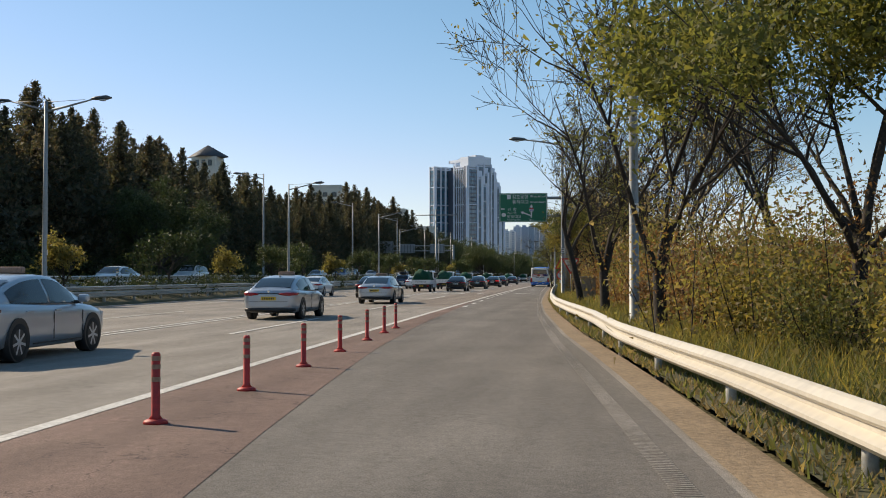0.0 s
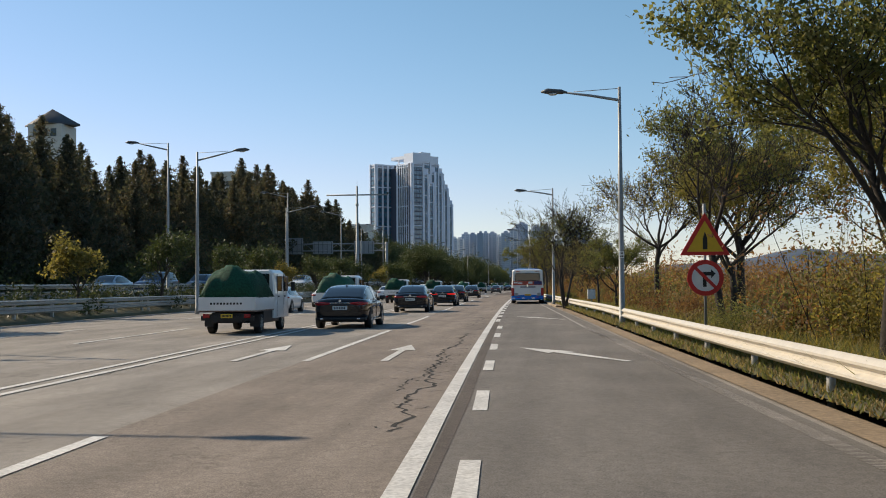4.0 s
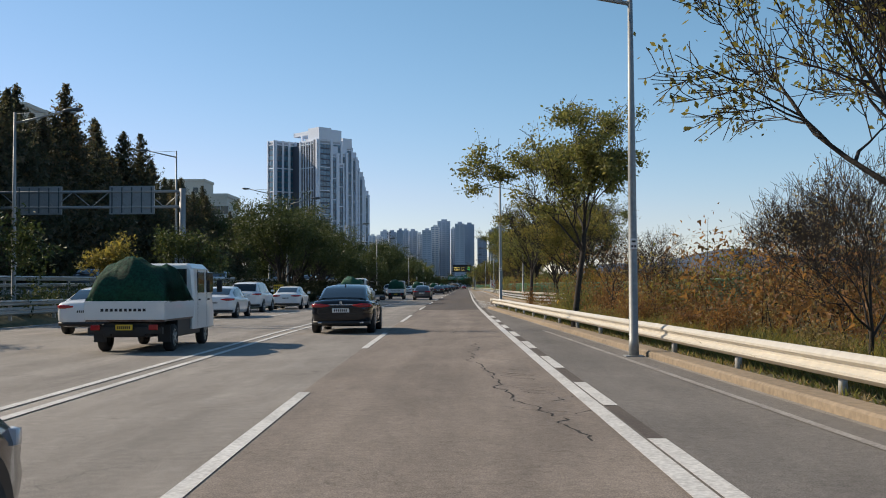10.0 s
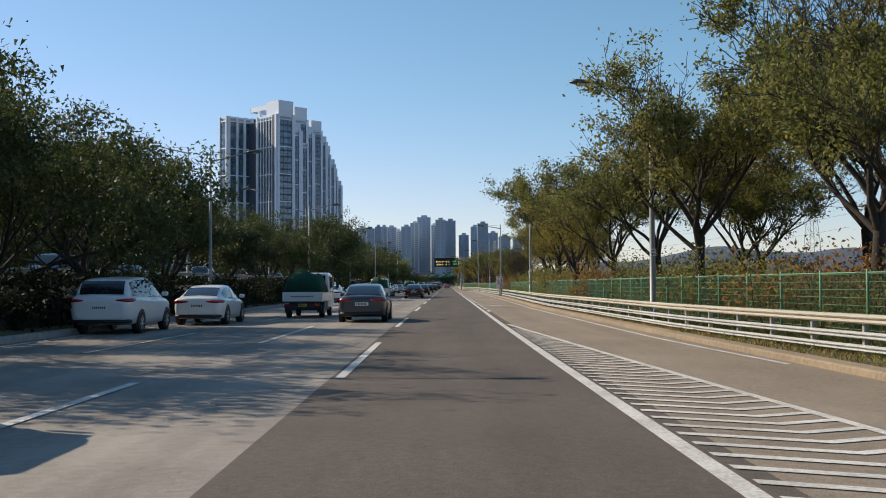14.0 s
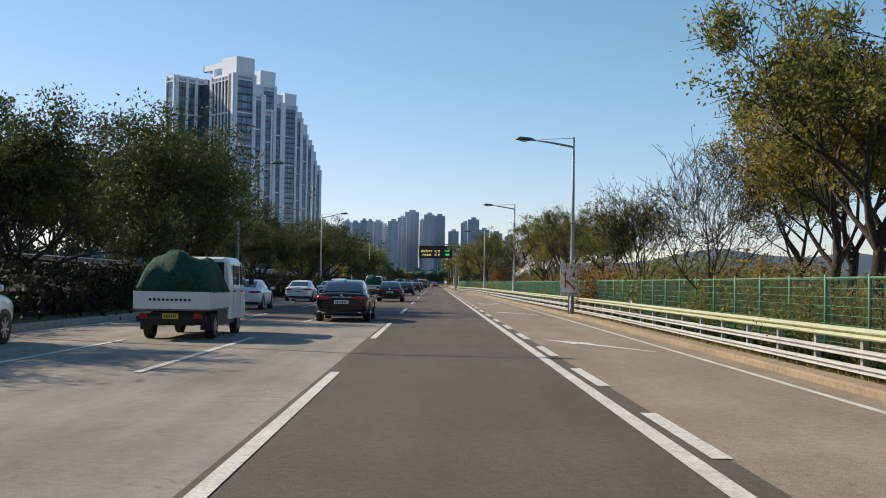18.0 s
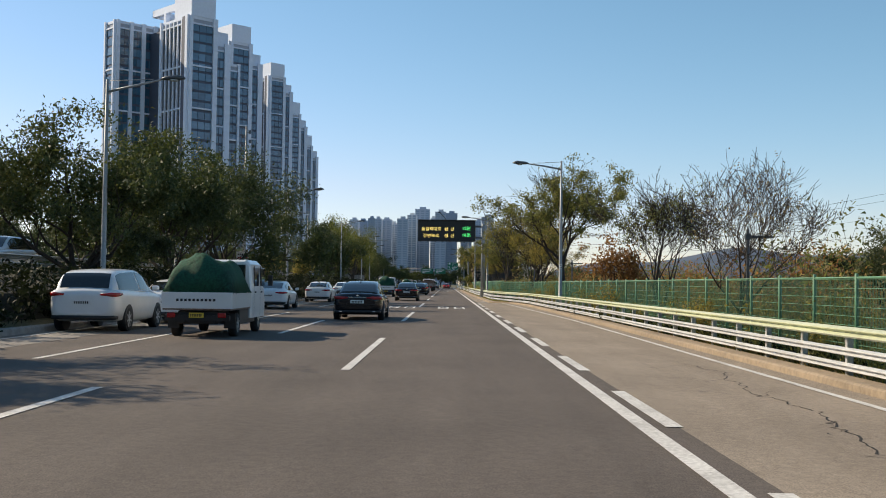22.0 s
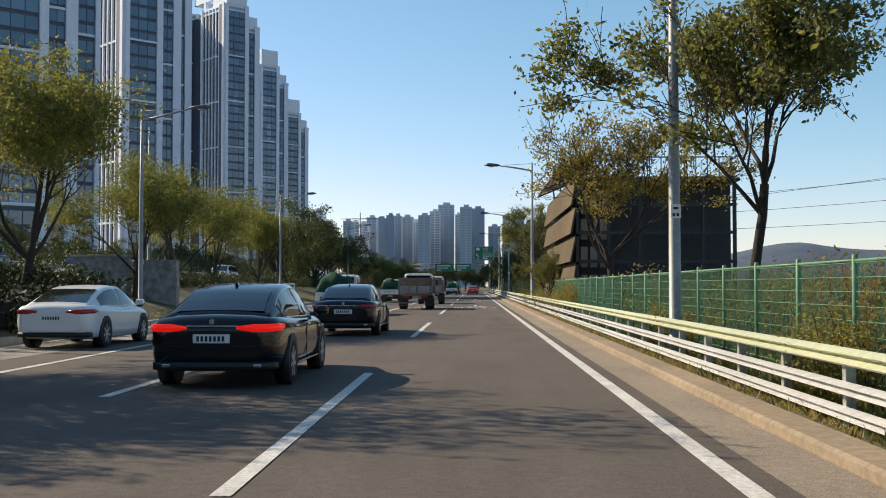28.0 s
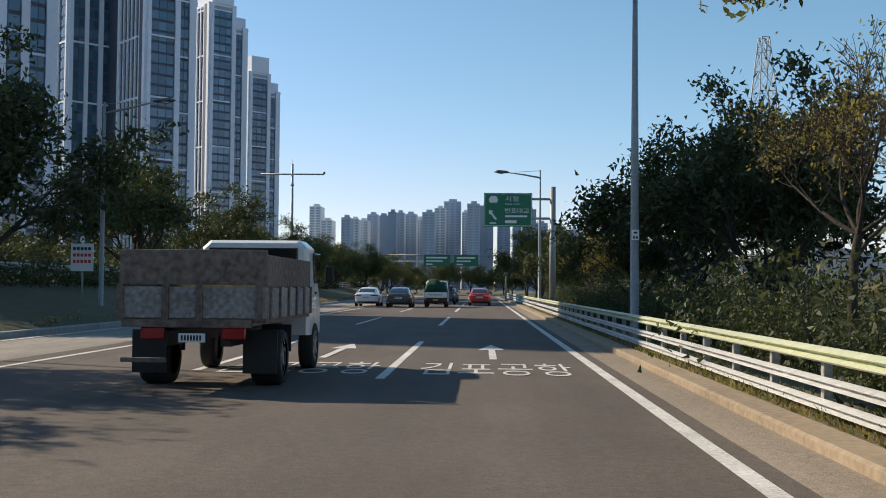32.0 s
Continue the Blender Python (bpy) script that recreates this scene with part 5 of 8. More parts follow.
def opp_barrier(y0, y1):
    r = tagged(empty("opposite_barrier"), "pale steel guardrail edging the opposite carriageway", "guardrail")
    for z, h in ((0.72, 0.22), (0.4, 0.16)):
        solid("beam", M["rail_post"], lambda y: [(-p[0] + 2 * OPP_EDGE(y), p[1]) for p in w_beam(OPP_EDGE(y), OPP_LEVEL(y) + z, h)], steps(y0, y1, 10), r)
    first = None
    for y in steps(y0 + 0.5, y1 - 0.5, 4):
        if first is None:
            first = part("post", boxes((-0.05, 0.05, -0.05, 0.05, -0.1, 0.84), bevel=0.01), M["rail_post"], r)
            o = first
        else:
            o = new("post", first.data)
            o.parent = r
        o.matrix_world = pose(OPP_EDGE(y) - 0.1 + cx(y), y, OPP_LEVEL(y), 0, 0, heading(y))


for a in range(-60, 740, 40):
    opp_barrier(a, a + 40)

# ---- street lamps ----
def street_lamp(height, arm, rise=0.2, double=False, mast=0.0):
    """Tapered pole with a long raking arm, a stay wire and a flat head; the arm points to -x."""
    lamp = tagged(empty("street_lamp"), "galvanised steel street lamp with a long single arm", "street lamp", group="street lamps")
    part("pole", tube(bmesh.new(), [(0, 0, 0), (0, 0, 0.35), (0, 0, 0.36), (0, 0, height * 0.5), (0, 0, height + 0.35)], [0.11, 0.11, 0.10, 0.085, 0.05], 10), M["pole"], lamp)
    part("base_plate", boxes((-0.2, 0.2, -0.2, 0.2, -0.05, 0.03), bevel=0.01), M["pole"], lamp)
    tag = part("number_plate", boxes((-0.08, 0.08, -0.125, -0.105, 2.3, 2.52), bevel=0.004), M["sign_white"], lamp)
    tagged(part("plate_mark", boxes((-0.05, -0.01, -0.13, -0.124, 2.33, 2.38), (0.01, 0.05, -0.13, -0.124, 2.33, 2.38), (-0.04, 0.04, -0.13, -0.124, 2.44, 2.48)), M["black"], tag), kind="stuff")
    for s in ((-1, 1) if double else (-1,)):
        a = part("arm", tube(bmesh.new(), [(0, 0, height - 0.1), (s * arm * 0.5, 0, height + rise * 0.35), (s * arm, 0, height + rise)], [0.05, 0.045, 0.03], 8), M["pole"], lamp)
        part("stay_wire", tube(bmesh.new(), [(0, 0, height + 0.3), (s * arm * 0.8, 0, height + rise * 0.8 + 0.05)], 0.012, 4), M["pole"], lamp)
        bm = bmesh.new()
        tube(bm, [(s * (arm - 0.15), 0, height + rise - 0.01), (s * (arm + 0.05), 0, height + rise + 0.03), (s * (arm + 0.5), 0, height + rise + 0.07), (s * (arm + 0.72), 0, height + rise + 0.04)], [0.05, 0.13, 0.16, 0.05], 12)
        for v in bm.verts:
            v.co.z = height + rise + (v.co.z - height - rise) * 0.62
        head = part("head", bm, M["pole_dark"], lamp)
        part("lens", tube(bmesh.new(), [(s * (arm + 0.33), 0, height + rise - 0.085), (s * (arm + 0.33), 0, height + rise - 0.04)], [0.12, 0.16], 12), M["lamp_glass"], head)
    return lamp


lamp_r = street_lamp(7.7, 1.9)
RIGHT_LAMPS = [(6.7, 3.6), (5.24, 44.2), (4.45, 80), (3.4, 117.7), (1.95, 157.5), (4.7, 238), (4.1, 281), (4.05, 323.1), (4.42, 364), (4.05, 409.7), (1.92, 457.2), (1.78, 498.3), (1.78, 546.9), (1.75, 592), (1.75, 636)]
for i, (u, y) in enumerate(RIGHT_LAMPS):
    o = lamp_r if i == 0 else copy_thing(lamp_r, pose(0, 0, 0))
    place(o, u, y, scale=1.25 if y < 50 else 1.15 if y > 490 else 0.92 if 150 < y < 160 else 1.0)
dl = street_lamp(7.75, 1.85, 0.5, double=True)
tagged(dl, "galvanised steel street lamp with two opposite arms")
place(dl, 1.18, 199.8)
lamp_l = street_lamp(8.3, 2.1, 0.4)
for i, (u, y) in enumerate([(-16.0, 19), (-16.0, 59), (-16.0, 99.4), (-20.2, 140), (-19.6, 180), (-15.5, 225), (-14.8, 262), (-14.4, 301), (-14.4, 342), (-14.4, 391), (-14.6, 437), (-14.6, 480), (-15.5, 522), (-17.2, 563), (-17, 607)]):
    o = lamp_l if i == 0 else copy_thing(lamp_l, pose(0, 0, 0))
    place(o, u, y, turn=180)
OPP_Z = lerp_table([(-60, 0.4), (100, 0.8), (200, 1.2), (300, 1.6), (520, 1.6), (760, 1.4)])
lamp_o = street_lamp(9.6, 2.1, 0.4)
for i, (u, y) in enumerate([(-21.5, 30), (-21.5, 71), (-21.5, 111), (-22.4, 150.3), (-22.4, 181), (-21.5, 212.8), (-20.6, 245), (-20.6, 281), (-20.6, 316.5), (-20.6, 346), (-20.6, 386), (-20.6, 426), (-20.6, 466), (-22, 506), (-22.5, 546), (-22.5, 590)]):
    o = lamp_o if i == 0 else copy_thing(lamp_o, pose(0, 0, 0))
    place(o, u, y, OPP_Z(y) - 0.02)

def arm_post(u, y):
    """A low dark post behind the fence with a short level arm."""
    m = tagged(empty("service_post"), "short dark steel post with a level arm behind the fence", "post", group="posts behind the fence")
    part("pole", tube(bmesh.new(), [(0, 0, -0.2), (0, 0, 2.8), (0, 0, 2.84)], [0.045, 0.04, 0.02], 8), M["pole_dark"], m)
    part("arm", boxes((0.03, 0.6, -0.03, 0.03, 2.6, 2.66), bevel=0.01), M["pole_dark"], m)
    part("clamp", boxes((-0.07, 0.07, -0.07, 0.07, 2.56, 2.7), bevel=0.015), M["pole_dark"], m)
    place(m, u, y)


for u, y in ((5.2, 378), (5.0, 412.6), (4.7, 435)):
    arm_post(u, y)

# ---- trees ----
def leaf_mesh(name, points, size, rng, mat, flat=0.0, sides=4):
    """One pointed blade at each point, turned at random."""
    n = len(points)
    p = np.asarray(points, float)
    a = rng.normal(size=(n, 3))
    a[:, 2] *= 1 - flat
    a /= np.linalg.norm(a, axis=1)[:, None]
    b = rng.normal(size=(n, 3))
    b -= (a * b).sum(1)[:, None] * a
    b /= np.linalg.norm(b, axis=1)[:, None]
    s = size * rng.uniform(0.6, 1.35, n)[:, None]
    v = np.empty((n, sides, 3))
    if sides == 4:
        v[:, 0] = p - a * s * 0.6
        v[:, 1] = p + b * s * 0.32
        v[:, 2] = p + a * s * 0.6
        v[:, 3] = p - b * s * 0.32
    else:
        v[:, 0] = p - a * s * 0.5 + b * s * 0.29
        v[:, 1] = p + a * s * 0.62
        v[:, 2] = p - a * s * 0.5 - b * s * 0.29
    me = bpy.data.meshes.new(name)
    me.vertices.add(sides * n)
    me.vertices.foreach_set("co", v.ravel())
    me.loops.add(sides * n)
    me.loops.foreach_set("vertex_index", np.arange(sides * n, dtype=np.int32))
    me.polygons.add(n)
    me.polygons.foreach_set("loop_start", np.arange(0, sides * n, sides, dtype=np.int32))
    me.update(calc_edges=True)
    me.materials.append(mat)
    return me


def limbs_mesh(name, limbs, mat):
    vs, fs = [], []
    for pts, radii, sides in limbs:
        base = len(vs)
        for i, p in enumerate(pts):
            d = (pts[min(i + 1, len(pts) - 1)] - pts[max(i - 1, 0)]).normalized()
            a = d.cross(Vector((0.3, 0.1, 1)) if abs(d.z) < 0.9 else Vector((1, 0.2, 0))).normalized()
            b = d.cross(a)
            for k in range(sides):
                w = 2 * math.pi * k / sides
                vs.append(p + radii[i] * (math.cos(w) * a + math.sin(w) * b))
        for i in range(len(pts) - 1):
            for k in range(sides):
                k2 = (k + 1) % sides
                fs.append((base + i * sides + k, base + i * sides + k2, base + (i + 1) * sides + k2, base + (i + 1) * sides + k))
    return pydata(name, vs, fs, mat, True)


def grow(seed, height=7.0, trunk=0.16, fork=0.3, main=5, spread=38, crown=0.36, twigs=5, lean=0.04, stems=1):
    """Limbs of a broadleaf tree and the points along its twigs."""
    r = random.Random(seed)
    limbs, tips = [], []

    def branch(p, d, length, rad, level, sides):
        pts, radii = [p.copy()], [rad]
        n = 5 if level < 3 else 3
        d = d.normalized()
        for i in range(n):
            d = (d + Vector((r.gauss(0, 0.16), r.gauss(0, 0.16), r.gauss(0.06, 0.1)))).normalized()
            p = p + d * length / n
            pts.append(p.copy())
            radii.append(rad * (1 - 0.82 * (i + 1) / n))
            if level >= 2:
                tips.append((p.copy(), level))
        limbs.append((pts, radii, sides))
        if level < 4:
            kids = (twigs + 1, twigs, twigs - 1)[level - 1] if level <= 3 else 0
            for k in range(kids):
                f = r.uniform(0.35, 1.0)
                i = min(n - 1, int(f * n))
                q = pts[i].lerp(pts[i + 1], f * n - i if f < 1 else 1)
                axis = d.cross(Vector((r.gauss(0, 1), r.gauss(0, 1), r.gauss(0, 1)))).normalized()
                nd = (Matrix.Rotation(radians(r.uniform(28, 58)), 3, axis) @ d) + Vector((0, 0, 0.18))
                branch(q, nd, length * r.uniform(0.42, 0.66), radii[i] * 0.62, level + 1, 4 if level == 1 else 3)

    for s in range(stems):
        p = Vector((r.gauss(0, 0.12) * (stems > 1), r.gauss(0, 0.12) * (stems > 1), -0.3))
        pts, radii = [], []
        d = Vector((r.gauss(0, lean) + (s - (stems - 1) / 2) * 0.16, r.gauss(0, lean), 1)).normalized()
        n = 7
        top = height * fork + 0.3
        for i in range(n):
            pts.append(p.copy())
            radii.append(1.5 * trunk * (1.25 if i == 0 else 1.0 - 0.3 * i / n) / (1 if stems == 1 else 1.3))
            d = (d + Vector((r.gauss(0, 0.05), r.gauss(0, 0.05), 0.02))).normalized()
            p = p + d * top / (n - 1)
        limbs.append((pts, radii, 9))
        start = r.uniform(0, 6.28)
        for k in range(main):
            az = start + k * 2.4 + r.gauss(0, 0.3)
            tilt = radians(spread * r.uniform(0.45, 1.2)) if k else radians(6)
            i = r.choice([n - 2, n - 1, n - 1])
            branch(pts[i], Vector((math.cos(az) * math.sin(tilt), math.sin(az) * math.sin(tilt), math.cos(tilt))), height * (1 - fork) * r.uniform(0.62, 0.86) * (1.1 if not k else 1), radii[-1] * (0.78 if not k else 0.62), 1, 6)
    big = max(p.z for pts, _, _ in limbs for p in pts)
    f = height / big
    limbs = [([p * f for p in pts], [max(q * f, 0.008) for q in radii], n) for pts, radii, n in limbs]
    return limbs, [(p * f, lv) for p, lv in tips]


def broadleaf(name, label, seed, leaves, leaf_size, mat, bark="bark", scatter=0.16, fine=True, **kw):
    limbs, tips = grow(seed, **kw)
    if not fine:
        limbs = [l for l in limbs if l[2] > 3]
    t = tagged(empty(name), label, "tree")
    part_mesh("trunk", limbs_mesh("trunk", limbs, M[bark]), M[bark], t)
    rng = np.random.default_rng(seed)
    pts = np.array([p for p, lv in tips if lv >= 3] or [p for p, lv in tips])
    # leaves gather in some parts of the crown and leave gaps in others
    keep = np.array([noise.noise(Vector(p) * 0.55 + Vector((seed, 0, 0))) for p in pts])
    pts = pts[keep > np.quantile(keep, 0.22)]
    # most leaves crowd round some of the twigs
    tufts = pts[rng.choice(len(pts), max(60, len(pts) // 9), replace=False)]
    dense = int(leaves * 0.8)
    pick = np.concatenate([tufts[rng.integers(0, len(tufts), dense)], pts[rng.integers(0, len(pts), leaves - dense)]])
    pick = pick + rng.normal(size=(leaves, 3)) * scatter * [1.05, 1.05, 0.75]
    part_mesh("crown", leaf_mesh("crown", pick, leaf_size, rng, M[mat], sides=4 if fine else 3), M[mat], t)
    return t


def conifer(seed, height=16.0):
    """A pointed crown of feathery boughs, finer towards the tip."""
    r = random.Random(seed)
    t = tagged(empty("conifer_tree"), "tall dark rusty-green conifer on the bank", "tree", group="conifers on the bank")
    limbs = [([Vector((0, 0, -0.5)), Vector((0, 0, height * 0.5)), Vector((0, 0, height))], [0.28, 0.16, 0.02], 7)]
    pts, sizes = [], []
    z = height * 0.05
    while z < height * 0.99:
        f = 1 - z / height
        reach = (0.008 + min(f, 0.75) ** 0.85) * height * 0.33
        for k in range(7):
            az = r.uniform(0, 6.28)
            ln = reach * r.uniform(0.35, 1.2)
            a = Vector((0, 0, z))
            b = a + Vector((math.cos(az) * ln, math.sin(az) * ln, ln * r.uniform(0.1, 0.7)))
            limbs.append(([a, b], [0.035, 0.006], 3))
            for j in range(int(7 + 30 * f)):
                q = a.lerp(b, r.uniform(0.1, 1.08))
                g = 0.07 + 0.16 * f
                pts.append(q + Vector((r.gauss(0, g), r.gauss(0, g), r.gauss(0, g))))
                sizes.append(0.2 + 0.26 * min(1, f * 1.6))
        z += height * 0.02 * (0.5 + 0.7 * f)
    part_mesh("trunk", limbs_mesh("trunk", limbs, M["bark"]), M["bark"], t)
    rng = np.random.default_rng(seed)
    part_mesh("crown", leaf_mesh("crown", pts, np.array(sizes)[:, None], rng, M["leaf_conifer"], sides=3), M["leaf_conifer"], t)
    return t


def shrub(name, label, seed, mat, w, h, n=900, size=0.12, kind=""):
    r = random.Random(seed)
    t = tagged(empty(name), label, "shrub", kind=kind)
    limbs, pts = [], []
    for k in range(16):
        az, el = r.uniform(0, 6.28), radians(r.uniform(35, 85))
        ln = h * r.uniform(0.6, 1.05)
        a = Vector((r.gauss(0, w * 0.12), r.gauss(0, w * 0.12), -0.1))
        m = a + Vector((math.cos(az) * math.cos(el) * w * 0.35, math.sin(az) * math.cos(el) * w * 0.35, ln * 0.55))
        b = m + Vector((math.cos(az) * w * 0.2 * r.random(), math.sin(az) * w * 0.2 * r.random(), ln * 0.45))
        limbs.append(([a, m, b], [0.02, 0.012, 0.004], 3))
        for j in range(n // 16):
            f = r.uniform(0.15, 1.05)
            q = a.lerp(m, f * 2) if f < 0.5 else m.lerp(b, f * 2 - 1)
            pts.append(q + Vector((r.gauss(0, w * 0.13), r.gauss(0, w * 0.13), r.gauss(0, h * 0.09))))
    part_mesh("stem", limbs_mesh("stem", limbs, M["bark"]), M["bark"], t)
    pts = [p for p in pts if p.z > 0.02]
    part_mesh("foliage", leaf_mesh("foliage", pts, size, np.random.default_rng(seed), M[mat]), M[mat], t)
    return t


KINDS = {
    "a": broadleaf("roadside_tree", "spreading roadside tree with thin yellow-green leaves", 3, 24000, 0.082, "leaf_green", height=7, fork=0.34, main=6, spread=50, trunk=0.105),
    "b": broadleaf("roadside_tree", "roadside tree with yellowing leaves and open crown", 8, 16000, 0.082, "leaf_yellow", height=7, fork=0.34, main=5, spread=40, trunk=0.105),
    "c": broadleaf("bare_tree", "nearly bare roadside tree with a few dry leaves", 14, 800, 0.085, "leaf_dry", bark="bark", height=7, fork=0.22, main=6, spread=46, twigs=6, trunk=0.08),
    "d": broadleaf("roadside_tree", "dense dark green roadside tree with a round crown", 21, 17000, 0.165, "leaf_dark", fine=False, height=7, fork=0.2, main=7, spread=52, scatter=0.24),
    "e": broadleaf("roadside_tree", "tall dark-trunked roadside tree with sparse leaves", 35, 3200, 0.085, "leaf_green", height=9, fork=0.36, main=5, spread=40, trunk=0.115, lean=0.1, twigs=6),
    "v": broadleaf("roadside_tree", "tall dark forked roadside tree with thin branches and few leaves", 97, 2400, 0.085, "leaf_yellow", height=10, fork=0.17, main=3, spread=15, trunk=0.135, twigs=6),
    "u": broadleaf("roadside_tree", "dark-trunked roadside tree with a wide open crown and sparse leaves", 113, 3600, 0.09, "leaf_yellow", height=8, fork=0.44, main=6, spread=58, twigs=6, trunk=0.1, lean=0.05),
    "f": broadleaf("roadside_tree", "slender multi-stemmed tree with sparse yellow-green leaves", 42, 4000, 0.085, "leaf_green", height=7, fork=0.3, main=4, spread=34, stems=3, trunk=0.09),
    "g": broadleaf("young_tree", "small round young tree with dull green leaves", 51, 2800, 0.17, "leaf_mid", fine=False, height=4, fork=0.34, main=6, spread=48, trunk=0.08, scatter=0.2),
    "h": broadleaf("young_tree", "small tree with orange and yellow autumn leaves", 58, 2400, 0.16, "leaf_yellow", fine=False, height=4, fork=0.28, main=6, spread=44, trunk=0.07, scatter=0.2),
    "k": broadleaf("median_tree", "broad dense green median tree with a full crown", 66, 34000, 0.15, "leaf_mid", fine=False, height=8, fork=0.16, main=8, spread=60, scatter=0.32, trunk=0.2),
    "n": broadleaf("median_tree", "tall narrow dense green median tree", 91, 20000, 0.165, "leaf_mid", fine=False, height=9, fork=0.16, main=7, spread=30, scatter=0.34, trunk=0.16),
    "m": broadleaf("roadside_tree", "round yellow-green tree on a short trunk", 77, 24000, 0.12, "leaf_lime", fine=False, height=8, fork=0.3, main=7, spread=48, scatter=0.3, trunk=0.13),
    "s": broadleaf("roadside_tree", "tall slender roadside tree with a high yellow-green crown", 83, 21000, 0.1, "leaf_green", height=8, fork=0.46, main=6, spread=52, trunk=0.085, lean=0.03),
    "r": broadleaf("young_tree", "small tree with rust red leaves", 71, 2200, 0.16, "leaf_rust", fine=False, height=4, fork=0.25, main=6, spread=48, trunk=0.07, scatter=0.2),
}
HEIGHT = dict(a=7, b=7, c=7, d=7, e=9, f=7, g=4, h=4, k=8, m=8, n=9, r=4, s=8, v=10, u=8)
used = set()


def tree(kind, u, y, h, turn=0.0, z=None):
    src = KINDS[kind]
    o = src if kind not in used else copy_thing(src, pose(0, 0, 0))
    used.add(kind)
    place(o, u, y, (VERGE_Z - 0.03) if z is None else z, turn, h / HEIGHT[kind])
    return o


rt = random.Random(5)
lean_tip = grow(35, height=9, fork=0.36, main=5, spread=40, trunk=0.115, lean=0.1, twigs=6)[0][0][0][-1]
LEAN_LEFT = 180 - math.degrees(math.atan2(lean_tip.y, lean_tip.x))
RIGHT_TREES = [
    ("e", 8.0, -24, 9), ("v", 7.1, 1.2, 10.5), ("v", 6.45, 12.5, 11), ("v", 8.8, 16.5, 10.5), ("v", 9.8, 27, 10), ("v", 12, 35, 11), ("v", 11.5, 20, 10), ("v", 10.5, 5, 10), ("e", 5.95, 23.7, 10), ("e", 6.6, 53, 8.5), ("e", 6.5, 73.5, 8), ("m", 9.4, -5, 7.8), ("c", 9.6, 31, 7.5), ("u", 7.4, 38, 9.4), ("b", 9.2, 36, 5.2), ("f", 8.6, 29, 5.0), ("b", 9.6, 45, 6.0), ("h", 8.3, 24.5, 3.8), ("h", 8.6, 18, 3.6), ("a", 7.4, 47, 7.2), ("b", 5.9, 52, 6.6), ("a", 6.3, 60, 6.5), ("f", 8.4, 41, 5.6),
    ("b", 8.5, 66, 6), ("a", 9.2, 84, 8.4), ("u", 6.3, 85, 7.0), ("b", 8.1, 80, 6.5),
    ("f", 3.75, 107.8, 7.2), ("u", 5.1, 98.6, 4.0), ("a", 5.4, 92.1, 3.7), ("c", 5.6, 123, 4.2), ("h", 6.5, 131, 3.6), ("u", 3.6, 148.1, 6.5), ("c", 4.6, 152.5, 3.4), 
    ("s", 2.15, 169.7, 7.2), ("e", 3.25, 204.3, 8.2), ("b", 4.65, 191.8, 5.9), ("c", 6.2, 158, 3.6), ("c", 7.5, 163, 3.9), ("c", 8.8, 171, 4.0), ("c", 4.8, 179, 3.6), ("c", 5.2, 173, 3.4),
    ("b", 5.9, 214, 5.6), ("h", 9.8, 222, 3.0), ("h", 8.2, 213, 3.4), ("a", 5.8, 236, 8.6), ("a", 8.6, 229.6, 9.5), ("a", 6.8, 247, 8.6), ("a", 10.8, 236, 9.2), ("b", 9.6, 243, 7.4), ("a", 8.4, 241, 6.2), ("v", 8.9, 224, 10), ("a", 6.4, 256, 7.6), ("b", 5.2, 264.2, 6.6), ("a", 6.4, 222, 6.5),
    ("b", 7.4, 272, 5.6), ("b", 7.9, 280, 5.2), ("a", 5.6, 276.5, 9.5), ("a", 5.8, 268, 8.4), ("b", 6.2, 286, 7.4), ("a", 6.6, 296, 7.8), ("c", 5.4, 304, 5.6), ("b", 7.1, 300, 7.4), ("a", 8.8, 303, 7.2), ("b", 10, 311, 7), ("f", 5.9, 317, 5.8), ("a", 5.6, 339.3, 6.2), ("c", 5.9, 331, 5.6), ("a", 6.0, 326, 4.8),
    ("a", 5.9, 353.5, 6.2), ("b", 5.4, 344, 5.2), ("c", 5.6, 349, 5.6), ("c", 5.3, 378.8, 4.7), ("r", 5.2, 401, 3.8), ("f", 5.4, 389.6, 5.6), ("a", 4.75, 414, 8.4), ("b", 4.5, 424, 5.4), ("b", 4.9, 433, 7.6), ("f", 4.7, 435.5, 5.6), ("b", 5.6, 438, 5.4),
    ("f", 3.2, 445, 8.0), ("a", 3.6, 452, 5.4), ("b", 3.3, 466, 5.2), ("b", 3.4, 478, 5.4), ("s", 3.0, 498.2, 8.0), ("b", 2.55, 513.8, 7.6),
    ("f", 3.7, 565, 7.2), ("s", 3.9, 573, 8.8), ("s", 4.3, 576.5, 8.2), ("a", 2.0, 533.0, 3.2), ("b", 2.05, 536.5, 2.7), ("u", 3.9, 582.5, 5.8), ("d", 5.4, 593, 7.4), ("d", 5.0, 601, 8.4), ("b", 5.6, 604, 6.4), ("d", 4.6, 611, 5.6), ("b", 4.0, 622, 4.6), ("d", 5.0, 632, 6.0), ("d", 4.6, 645, 6.2), ("a", 3.4, 660, 7), ("d", 4.0, 676, 8), ("d", 4.6, 695, 8),
]
for i, (k, u, y, h) in enumerate(RIGHT_TREES):
    tree(k, u, y, h, rt.uniform(0, 360) if (k, y) != ("e", 23.7) else LEAN_LEFT)

